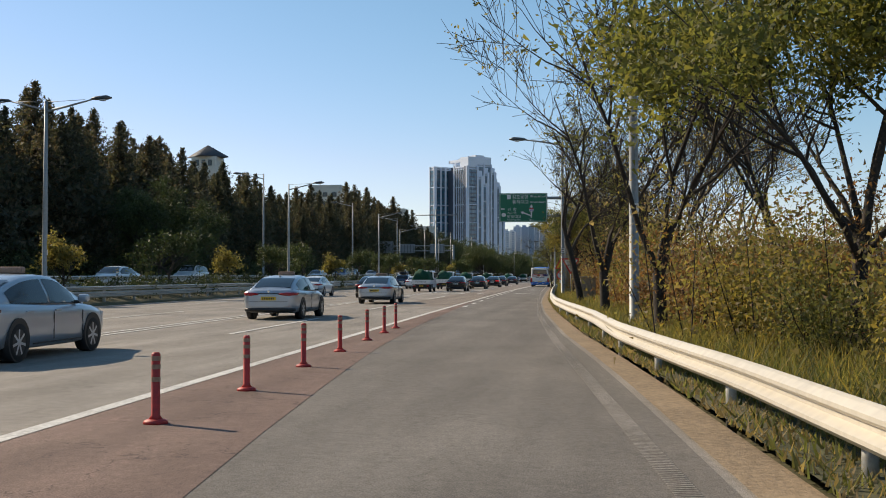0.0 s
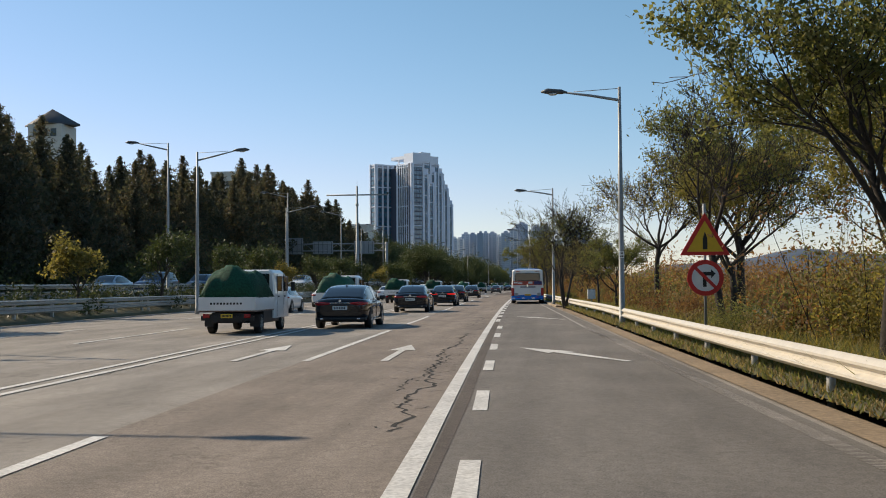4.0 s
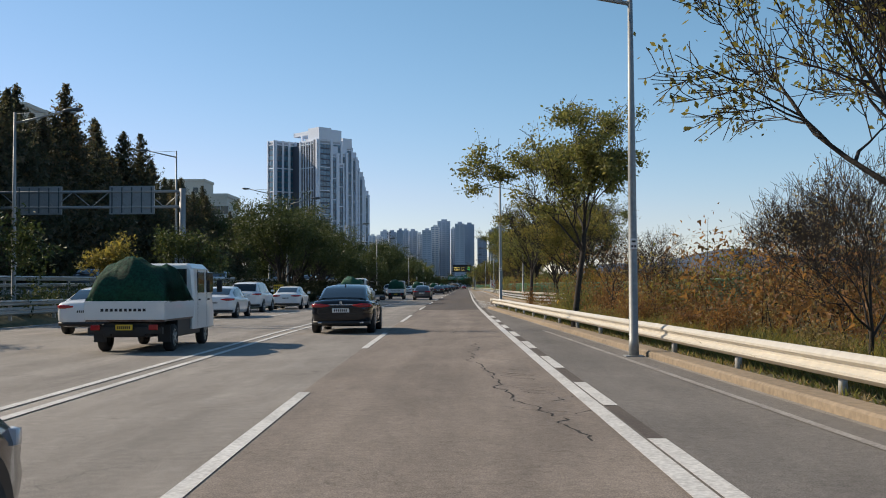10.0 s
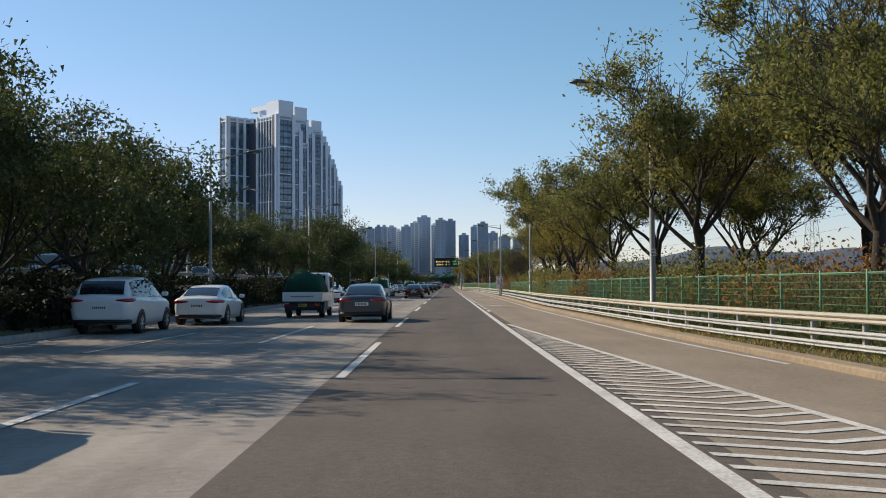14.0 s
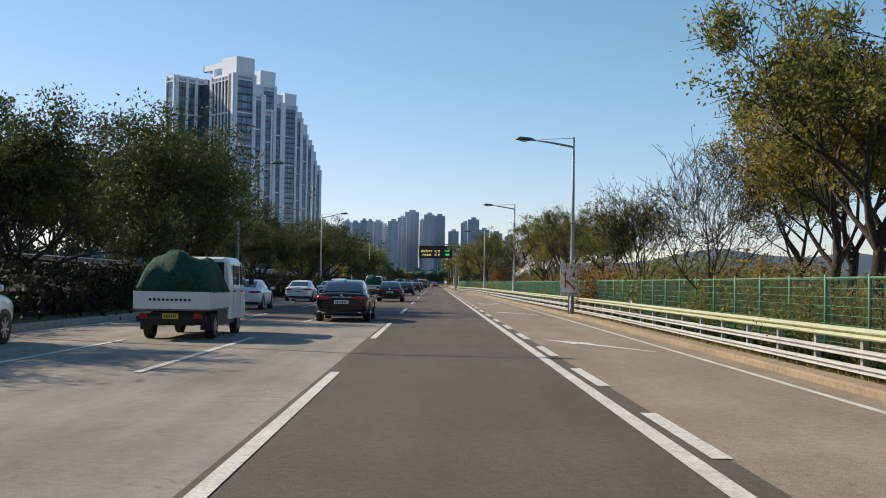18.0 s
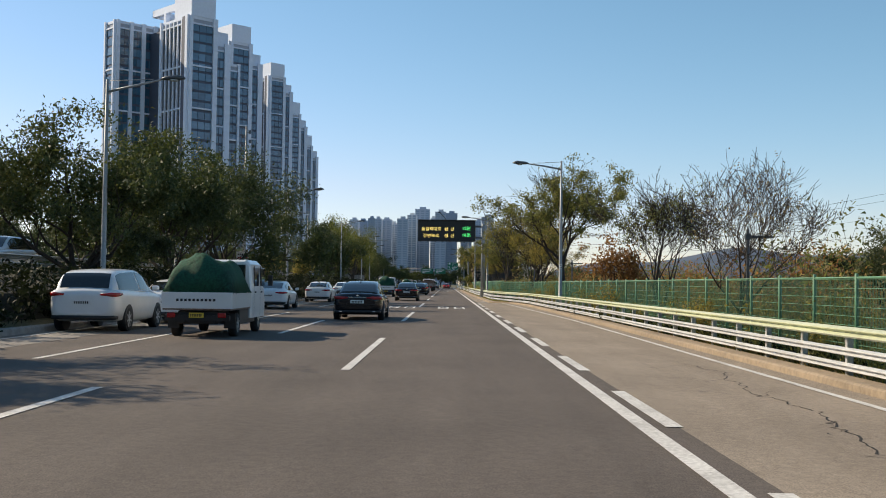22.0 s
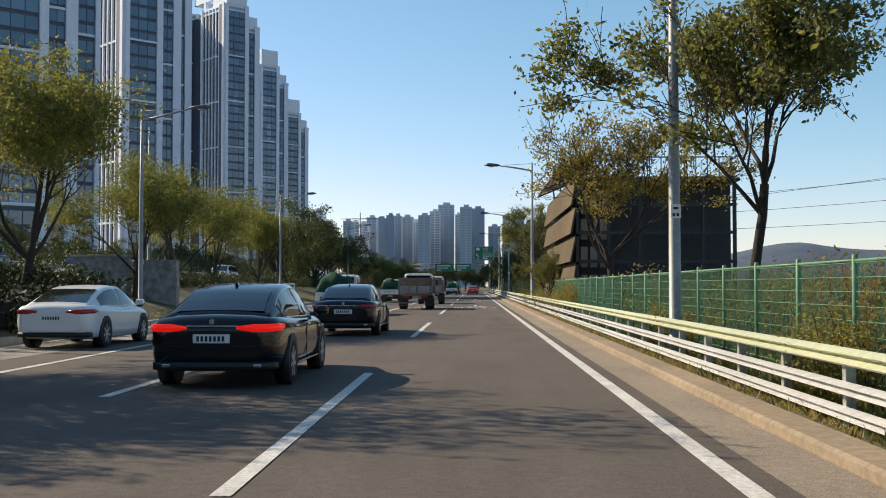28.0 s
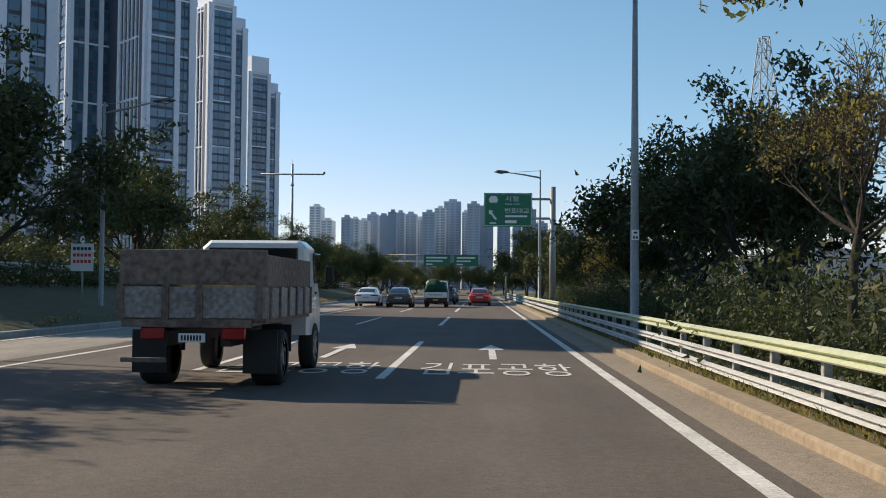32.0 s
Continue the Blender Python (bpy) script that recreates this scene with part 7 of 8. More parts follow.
near_tower = tower(-68.0, 622.5, 67.8, "tall grey-and-white apartment tower with finned and blue-green glazed faces")
wing(near_tower, 13.3, 17.0, 3.2, 15, 58, [(0, 0.1, "dark"), (0.12, 0.82, "w"), (0.82, 1, "white")], [], 23)
tower(-71.2, 689, 76.2, "tall apartment tower with a white roof crown", False)
tower(-77.5, 721, 79, "apartment tower half hidden between its neighbours", False)
tower(-78, 804, 87.6, "tall apartment tower with dark recesses and white fins")
tower(-80, 868, 82, "apartment tower stepping down behind the others", False)
tower(-81.8, 929, 74.4, "far apartment tower with a white roof crown", False)


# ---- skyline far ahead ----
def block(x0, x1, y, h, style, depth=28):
    b = tagged(empty("far_apartment_block"), "distant high-rise apartment block with haze put into its colours", "apartment block", group="distant apartment blocks")
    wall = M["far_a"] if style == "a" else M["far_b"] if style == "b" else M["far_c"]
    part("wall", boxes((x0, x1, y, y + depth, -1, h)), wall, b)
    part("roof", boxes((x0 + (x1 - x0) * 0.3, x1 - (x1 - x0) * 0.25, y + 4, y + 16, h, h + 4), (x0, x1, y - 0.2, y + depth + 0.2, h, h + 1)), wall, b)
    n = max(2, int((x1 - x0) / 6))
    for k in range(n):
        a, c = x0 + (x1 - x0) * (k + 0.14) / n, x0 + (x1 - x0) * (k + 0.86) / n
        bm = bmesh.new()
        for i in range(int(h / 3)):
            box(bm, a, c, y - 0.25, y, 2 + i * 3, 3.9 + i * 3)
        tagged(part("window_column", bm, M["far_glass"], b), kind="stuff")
    return b


# distance haze is put into the colour of the far walls and windows
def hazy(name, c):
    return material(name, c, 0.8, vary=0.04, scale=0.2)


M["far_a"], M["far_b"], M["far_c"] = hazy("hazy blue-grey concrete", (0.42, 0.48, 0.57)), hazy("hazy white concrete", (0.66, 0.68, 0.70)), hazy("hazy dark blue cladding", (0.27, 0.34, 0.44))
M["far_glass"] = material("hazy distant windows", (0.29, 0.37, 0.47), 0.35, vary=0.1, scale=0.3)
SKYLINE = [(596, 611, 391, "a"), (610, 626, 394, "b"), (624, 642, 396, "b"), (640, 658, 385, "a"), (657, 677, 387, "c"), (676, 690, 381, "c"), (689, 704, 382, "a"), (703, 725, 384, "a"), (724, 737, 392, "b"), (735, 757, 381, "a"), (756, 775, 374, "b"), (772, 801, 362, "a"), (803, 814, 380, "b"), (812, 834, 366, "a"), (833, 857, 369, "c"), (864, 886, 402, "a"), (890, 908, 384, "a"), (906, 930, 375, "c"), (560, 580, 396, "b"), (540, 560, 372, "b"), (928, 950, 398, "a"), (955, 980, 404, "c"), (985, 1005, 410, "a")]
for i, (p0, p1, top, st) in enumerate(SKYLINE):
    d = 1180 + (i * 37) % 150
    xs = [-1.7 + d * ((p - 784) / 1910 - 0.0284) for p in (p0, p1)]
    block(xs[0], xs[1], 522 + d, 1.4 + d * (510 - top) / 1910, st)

# distant hills
def hill(x0, x1, y, h, seed, label):
    vs, fs = [], []
    n, m = 60, 8
    for j in range(m + 1):
        for i in range(n + 1):
            f = i / n
            z = h * math.sin(math.pi * f) ** 0.8 * (0.7 + 0.5 * noise.noise(Vector((f * 5 + seed, j * 0.3, 0)))) * math.sin(math.pi * j / m) + 0.6 * noise.noise(Vector((i * 1.7, j * 1.3, seed)))
            vs.append((x0 + (x1 - x0) * f, y + j * 60, max(z, 0) - 1))
    for j in range(m):
        for i in range(n):
            a = j * (n + 1) + i
            fs.append((a, a + 1, a + n + 2, a + n + 1))
    tagged(part_mesh("hill", pydata("hill", vs, fs, M["hill"], True), M["hill"]), label, "hill", kind="structure")


# the blue of distant haze is put into the hills' colour
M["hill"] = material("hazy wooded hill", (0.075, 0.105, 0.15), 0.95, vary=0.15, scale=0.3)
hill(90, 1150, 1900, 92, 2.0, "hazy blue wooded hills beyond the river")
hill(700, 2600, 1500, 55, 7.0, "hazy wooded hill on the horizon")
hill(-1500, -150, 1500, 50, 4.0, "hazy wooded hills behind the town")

# ---- vehicles ----
def paint_mat(name, c, metal=0.3, rough=0.28):
    return material(name, c, rough, metal=metal, vary=0.03, scale=1.0, coat=0.6)


M["car_white"] = paint_mat("white car paint", (0.78, 0.79, 0.80), 0.0)
M["car_black"] = material("black car paint", (0.006, 0.007, 0.010), 0.16, metal=0.1, vary=0.03, scale=1.0, spec=0.4, coat=0.35)
M["car_silver"] = paint_mat("silver blue car paint", (0.46, 0.50, 0.55), 0.5, 0.3)
M["car_grey"] = paint_mat("dark grey car paint", (0.06, 0.065, 0.075), 0.4)
M["car_red"] = paint_mat("red car paint", (0.38, 0.03, 0.025), 0.2)
M["car_blue"] = paint_mat("dark blue car paint", (0.03, 0.06, 0.12), 0.3)
M["tail_red"] = material("red tail lamp", (0.35, 0.008, 0.01), 0.2, vary=0.05, coat=0.5)
M["tail_lit"] = material("lit red tail lamp", (0.8, 0.012, 0.006), 0.25, vary=0.02, emit=0.45)
M["head_lamp"] = glass_material("clear headlamp", (0.6, 0.62, 0.65), 0.1)
M["chrome"] = material("chrome trim", (0.75, 0.76, 0.78), 0.15, metal=1.0, vary=0.03)
M["rim"] = material("alloy wheel", (0.55, 0.56, 0.58), 0.38, metal=0.5, vary=0.1)
M["plate_white"] = material("white number plate", (0.75, 0.76, 0.76), 0.5, vary=0.03)
M["plate_yellow"] = material("yellow number plate", (0.72, 0.48, 0.04), 0.5, vary=0.03)
M["car_glass"] = glass_material("tinted car glass", (0.01, 0.014, 0.018), 0.03)


def loft(sections, smooth=True):
    """Closed rings, one behind the other, joined and capped."""
    bm = bmesh.new()
    rings = [[bm.verts.new(p) for p in s] for s in sections]
    n = len(rings[0])
    for a, b in zip(rings, rings[1:]):
        for k in range(n):
            f = bm.faces.new((a[k], a[(k + 1) % n], b[(k + 1) % n], b[k]))
            f.smooth = smooth
    bm.faces.new(rings[0][::-1])
    bm.faces.new(rings[-1])
    bmesh.ops.recalc_face_normals(bm, faces=bm.faces)
    return bm


def wheel(parent, x, y, r=0.33, w=0.22, spokes=7, dark=False, simple=False):
    s = 1 if x > 0 else -1
    if simple:
        t = part("wheel", disc(bmesh.new(), (0, 0, 0), (1, 0, 0), r, w, 18), M["rubber"], parent)
        t.location = (x, y, r)
        part("rim", disc(bmesh.new(), (s * w * .45, 0, 0), (1, 0, 0), r * .66, .03, 14), M["rim"], t)
        return t
    t = part("wheel", disc(bmesh.new(), (0, 0, 0), (1, 0, 0), r * 0.85, w * 0.5, 20), M["black"], parent)
    t.location = (x, y, r)
    bm = bmesh.new()
    prof = [(-w / 2, r * 0.66), (-w / 2, r * 0.93), (-w * 0.36, r), (w * 0.36, r), (w / 2, r * 0.93), (w / 2, r * 0.66)]
    n = 26
    rings = [[bm.verts.new((px, pr * math.cos(2 * math.pi * k / n), pr * math.sin(2 * math.pi * k / n))) for px, pr in prof] for k in range(n)]
    for k in range(n):
        for j in range(len(prof) - 1):
            bm.faces.new((rings[k][j], rings[k][j + 1], rings[(k + 1) % n][j + 1], rings[(k + 1) % n][j])).smooth = True
    bmesh.ops.recalc_face_normals(bm, faces=bm.faces)
    part("tyre", bm, M["rubber"], t)
    bm = bmesh.new()
    disc(bm, (s * w * 0.42, 0, 0), (1, 0, 0), r * 0.16, 0.05, 12)
    for k in range(spokes):
        a = 2 * math.pi * k / spokes
        vs = box(bm, s * w * 0.36 - 0.02, s * w * 0.36 + 0.03, -0.022, 0.022, r * 0.1, r * 0.66)
        bmesh.ops.rotate(bm, verts=vs, cent=(0, 0, 0), matrix=Matrix.Rotation(a, 3, "X"))
    for k in range(n):
        a0, a1 = 2 * math.pi * k / n, 2 * math.pi * (k + 1) / n
        q = [(s * w * 0.44, rr * math.cos(a), rr * math.sin(a)) for rr, a in ((r * 0.6, a0), (r * 0.69, a0), (r * 0.69, a1), (r * 0.6, a1))]
        bm.faces.new([bm.verts.new(p) for p in q])
    part("rim", bm, M["rim"] if not dark else M["rail_post"], t)
    return t


def plate(parent, y, z, mat="plate_white", w=0.5, back=True):
    s = -1 if back else 1
    p = part("number_plate", boxes((-w / 2, w / 2, y - 0.01, y + 0.012, z - 0.06, z + 0.06), bevel=0.004), M[mat], parent)
    tagged(part("plate_mark", boxes(*[(-w * 0.4 + k * w * 0.115, -w * 0.4 + k * w * 0.115 + w * 0.07, y - 0.014, y - 0.008, z - 0.035, z + 0.035) for k in range(7)]), M["black"], p), kind="stuff")


def plan_strip(pts, z0, z1, depth=.03):
    """A lamp or trim bent round a corner: a wall along plan points with an outward thickness, rounded off at its ends."""
    rings = []
    n = len(pts)
    for i, (x, y) in enumerate(pts):
        a, b = Vector(pts[max(i - 1, 0)]), Vector(pts[min(i + 1, n - 1)])
        d = (b - a).normalized()
        out = Vector((d.y, -d.x)) if d.y * x - d.x * y > 0 else Vector((-d.y, d.x))
        k = .8 if i in (0, n - 1) else 1.0
        m, h = (z0(i) + z1(i)) / 2, (z1(i) - z0(i)) / 2 * k
        p, q = Vector((x, y)) - out * .03, Vector((x, y)) + out * depth * k
        rings.append([(p.x, p.y, m - h), (q.x, q.y, m - h * .8), (q.x, q.y, m + h * .8), (p.x, p.y, m + h)])
    return loft(rings, True)


def car(label, paint, length=4.85, width=1.85, height=1.46, suv=False, lit=False, plate_mat="plate_white", taxi=False, chrome=True, rack=False, simple=False, plain=False):
    """A saloon or sport utility car; y points ahead."""
    c = tagged(empty("car"), label, "car", group="cars in traffic")
    L, W, H = length / 4.9, width / 2, height
    up = .15 if suv else 0.0
    st = [(-2.45, .72, .44, .78, .80), (-2.42, .83, .37, .89, .92), (-2.32, .91, .29, .955, .99), (-2.05, .965, .23, .975, 1.02), (-1.6, .995, .2, .965, 1.0), (-.9, 1.0, .19, .945, .97), (0, 1.0, .19, .925, .95), (.8, 1.0, .19, .915, .95), (1.2, .995, .19, .90, .955), (1.6, .98, .2, .865, .91), (2.0, .94, .22, .80, .84), (2.22, .87, .26, .73, .76), (2.37, .76, .32, .63, .66), (2.44, .6, .38, .55, .58)]
    secs = []
    for y, w, zb, zs, zd in st:
        w *= W
        zb, zs, zd = zb + up * .4, zs + up, zd + up
        half = [(w * .78, zb), (w * .94, zb + .05), (w * .98, zb + (zs - zb) * .3), (w, zb + (zs - zb) * .52), (w * .985, zb + (zs - zb) * .68), (w * .992, zb + (zs - zb) * .8), (w * .965, zs - .05), (w * .9, zs), (w * .55, zd)]
        secs.append([(-x, y * L, z) for x, z in half] + [(0, y * L, zd + .015)] + [(x, y * L, z) for x, z in half[::-1]])
    part("body", loft(secs), M[paint], c)
    if suv:
        top = [(-2.34, 1.04), (-2.25, 1.2), (-2.1, 1.48), (-1.9, 1.6), (-1.5, 1.66), (-.8, 1.69), (0, 1.70), (.4, 1.67), (.7, 1.58), (1.0, 1.4), (1.3, 1.2), (1.5, 1.08)]
        top = [(y, z + H - 1.70) for y, z in top]
    else:
        top = [(-2.12, 1.0), (-1.95, 1.07), (-1.6, 1.205), (-1.25, 1.325), (-.9, 1.405), (-.5, 1.45), (0, 1.46), (.3, 1.445), (.55, 1.385), (.85, 1.25), (1.15, 1.09), (1.4, .965)]
        top = [(y, z + (H - 1.46) * min(1, max(0, (z - 1) * 3))) for y, z in top]
    zt = lerp_table([(y, z) for y, z in top])
    belt = lerp_table([(-2.4, .955 + up), (-1, .955 + up), (1.5, .92 + up)])
    y_a, y_b = top[0][0], top[-1][0]
    wb = lerp_table([(y_a, .80), (y_a + .5, .89), (0, .925), (y_b - .5, .9), (y_b, .82)])
    wt = lerp_table([(y_a, .76), (y_a + .5, .70), (-.4, .67), (.4, .67), (y_b - .4, .72), (y_b, .80)])
    secs = []
    for y in steps(y_a, y_b, .17):
        z, b = zt(y), belt(y) - .06
        h = z - b
        half = [(wb(y) * W, b), ((wb(y) * .62 + wt(y) * .38) * W, b + h * .42), (wt(y) * W * 1.01, b + h * .87), (wt(y) * W * .93, z - .022), (wt(y) * W * .6, z)]
        secs.append([(-x, y * L, q) for x, q in half] + [(0, y * L, z + .012)] + [(x, y * L, q) for x, q in half[::-1]])
    part("cabin", loft(secs), M[paint], c, "painted roof and pillars")

    def side_x(y, z):
        b = belt(y) - .06
        f = (z - b) / max(zt(y) - b, .05)
        return float(np.interp(f, [0, .42, .87, 1], [wb(y), wb(y) * .62 + wt(y) * .38, wt(y) * 1.01, wt(y) * .9])) * W

    def pane(name, y0, y1, s, tag=""):
        """A side window that follows the cabin's flank."""
        cols = []
        for y in steps(y0, y1, .11):
            lo, hi = belt(y) + .015, max(zt(y) - .085, belt(y) + .03)
            cols.append([(s * (side_x(y, lo + (hi - lo) * k / 3) + .007), y * L, lo + (hi - lo) * k / 3) for k in range(4)])
        vs = [p for col in cols for p in col]
        fs = [(4 * i + k, 4 * i + k + 1, 4 * i + k + 5, 4 * i + k + 4)[::s] for i in range(len(cols) - 1) for k in range(3)]
        return part_mesh(name, pydata(name, vs, fs, M["car_glass"], True), M["car_glass"], c, tag)

    def sheet(name, y0, y1, tag):
        """Windscreen or rear window, laid on the slope."""
        rows = []
        for y in steps(y0, y1, .1):
            w = wt(y) * W * .9
            rows.append([(w * k / 3, y * L, zt(y) + .020 - .016 * (abs(k) / 3) ** 2) for k in range(-3, 4)])
        vs = [p for r in rows for p in r]
        fs = [(7 * i + k, 7 * i + k + 1, 7 * i + k + 8, 7 * i + k + 7) for i in range(len(rows) - 1) for k in range(6)]
        return part_mesh(name, pydata(name, vs, fs, M["car_glass"], True), M["car_glass"], c, tag)

    sheet("rear_window", -2.27 if suv else -1.98, -1.97 if suv else -1.12, "tinted rear window")
    sheet("windscreen", .48, 1.36, "tinted windscreen")
    y_r = -1.95 if suv else -1.5
    for s in (-1, 1):
        if simple:
            pane("side_window", y_r, .98, s)
        else:
            pane("side_window", -.12, .98, s)
            pane("side_window", y_r, -.2, s)
            bead = [(s * (side_x(y, belt(y) + .004) + .008), y * L, belt(y) + .004) for y in steps(y_r - .05, 1.0, .25)]
            part("window_trim", tube(bmesh.new(), bead, .011, 5), M["chrome" if chrome else "black"], c)
            if chrome and not plain:
                arch = [(s * (side_x(y, max(zt(y) - .075, belt(y) + .01)) + .008), y * L, max(zt(y) - .075, belt(y) + .01)) for y in steps(y_r - .08, .95, .12)]
                part("window_trim", tube(bmesh.new(), arch, .009, 5), M["chrome"], c)
            m = part("mirror", boxes((s * (W + .09) - .1, s * (W + .09) + .1, .76 * L, .92 * L, belt(.8) + .02, belt(.8) + .16), bevel=.045), M[paint], c)
            if plain:
                for y in (-1.44, 1.45):
                    part("wheel_arch", disc(bmesh.new(), (s * (W - .105), y * L, .37), (1, 0, 0), .365, .226, 30), M["black"], c)
            else:
                part("mirror_foot", boxes((s * W * .94 - .06, s * W * .94 + .06, .84 * L, .92 * L, belt(.8) - .01, belt(.8) + .05), bevel=.015), M["black"], m)
                for y in (-.02, -1.08):
                    part("door_handle", boxes((s * W - .02, s * W + .022, y * L - .1, y * L + .1, .815 + up, .845 + up), bevel=.01), M["chrome" if chrome else paint], c)
                part("sill_trim", boxes((s * W * .985 - .01, s * W * .985 + .014, -.92 * L, .98 * L, .27 + up * .4, .295 + up * .4), bevel=.006), M["chrome" if chrome else "black"], c)
                for y in (-.16, 1.02):
                    part("door_seam", boxes((s * W - .012, s * W + .0025, y * L - .004, y * L + .004, .33 + up * .4, .80 + up)), M["black"], c)
                for y in (-1.44, 1.45):
                    part("wheel_arch", disc(bmesh.new(), (s * (W - .105), y * L, .37), (1, 0, 0), .365, .226, 30), M["black"], c)
        wheel(c, s * (W - .10), -1.44 * L, simple=simple)
        wheel(c, s * (W - .10), 1.45 * L, simple=simple)
        tl = "tail_lit" if lit else "tail_red"
        z = .845 + up * 1.05
        pts = [(s * W * .36, -2.452 * L), (s * W * .62, -2.448 * L), (s * W * .80, -2.425 * L), (s * W * .9, -2.34 * L), (s * W * .955, -2.16 * L), (s * W * .972, -2.0 * L)]
        if suv:
            pts = [(s * W * .5, -2.45 * L)] + pts[2:]
        nn = len(pts)
        part("tail_light", plan_strip(pts, lambda i: z - (.03 if i == 0 else .065 if i < 3 else .05) + (.03 if i == nn - 1 else 0), lambda i: z + (.03 if i == 0 else .055), .014), M[tl], c)
        if not simple and not plain:
            part("headlight", plan_strip([(s * W * .5, 2.36 * L), (s * W * .72, 2.30 * L), (s * W * .86, 2.2 * L), (s * W * .94, 1.95 * L)], lambda i: .60 + up + .02 * i, lambda i: .68 + up + .03 * i, .012), M["head_lamp"], c)
            part("exhaust", boxes((s * W * .62 - .1, s * W * .62 + .1, -2.45 * L, -2.36 * L, .31 + up * .5, .36 + up * .5), bevel=.015), M["chrome" if chrome else "black"], c)
    plate(c, -2.462 * L, .70 + up * .6, plate_mat)
    if simple:
        return c
    part("bumper", plan_strip([(-W * .92, -2.2 * L), (-W * .86, -2.36 * L), (-W * .6, -2.435 * L), (W * .6, -2.435 * L), (W * .86, -2.36 * L), (W * .92, -2.2 * L)], lambda i: .27 + up * .4, lambda i: .39 + up * .4, .016), M["black"], c, "black lower bumper")
    if rack:
        part("roof_box", boxes((-.45, .45, -1.5, .4, H + .03, H + .34), bevel=.1), M["black"], c)
    if plain:
        return c
    part("grille", boxes((-W * .5, W * .5, 2.36 * L, 2.445 * L, .36, .54), bevel=.03), M["black"], c)
    part("boot_seam", boxes((-W * .7, W * .7, -2.462 * L, -2.40 * L, .60 + up, .606 + up)), M["black"], c)
    part("tail_strip", boxes((-W * .38, W * .38, -2.463 * L, -2.42 * L, z + .01, z + .034), bevel=.006), M["chrome" if chrome else "black"], c)
    part("badge", disc(bmesh.new(), (0, -2.44 * L, z + .085), (0, 1, 0), .038, .02, 16), M["chrome"], c)
    y = -.82
    part("antenna_fin", loft([[(-.02, y - .16, zt(y) - .01), (.02, y - .16, zt(y) - .01), (0, y - .17, zt(y) + .075)], [(-.02, y + .1, zt(y) + .005), (.02, y + .1, zt(y) + .005), (0, y + .1, zt(y) + .02)]]), M[paint], c)
    if taxi:
        part("roof_sign", boxes((-.28, .28, -.12, .06, H + .005, H + .13), bevel=.03), M["band"], c)
    return c


def tarp(w, l, h, seed):
    """A loose cover drawn over a heap: uneven, tied down at the edges."""
    bm = bmesh.new()
    n, m = 18, 26
    grid = []
    for j in range(m + 1):
        row = []
        for i in range(n + 1):
            x, y = (i / n - .5) * 2, (j / m - .5) * 2
            e = max(0, 1 - abs(x) ** 5) * max(0, 1 - abs(y) ** 7)
            z = h * e * (.82 + .22 * noise.noise(Vector((x * 1.5 + seed, y * 2.2, 0)))) + .05 * noise.noise(Vector((x * 6, y * 7, seed)))
            row.append(bm.verts.new((x * w / 2, y * l / 2, z)))
        grid.append(row)
    for j in range(m):
        for i in range(n):
            bm.faces.new((grid[j][i], grid[j][i + 1], grid[j + 1][i + 1], grid[j + 1][i])).smooth = True
    bmesh.ops.solidify(bm, geom=bm.faces[:], thickness=.015)
    return bm


M["tarp_green"] = material("green net tarpaulin", (0.022, 0.15, 0.085), 0.75, vary=0.25, scale=6, second=(0.012, 0.06, 0.04), bump=0.6, bump_scale=40)
M["truck_white"] = paint_mat("white truck paint", (0.72, 0.73, 0.72), 0.0, 0.4)
M["rusty_steel"] = material("rusty grey truck bed steel", (0.22, 0.17, 0.14), 0.8, vary=0.35, scale=4, second=(0.10, 0.06, 0.045), bump=0.3)
M["faded_board"] = material("scratched pale grey bed panel", (0.36, 0.34, 0.33), 0.75, vary=0.3, scale=5, second=(0.18, 0.15, 0.13))


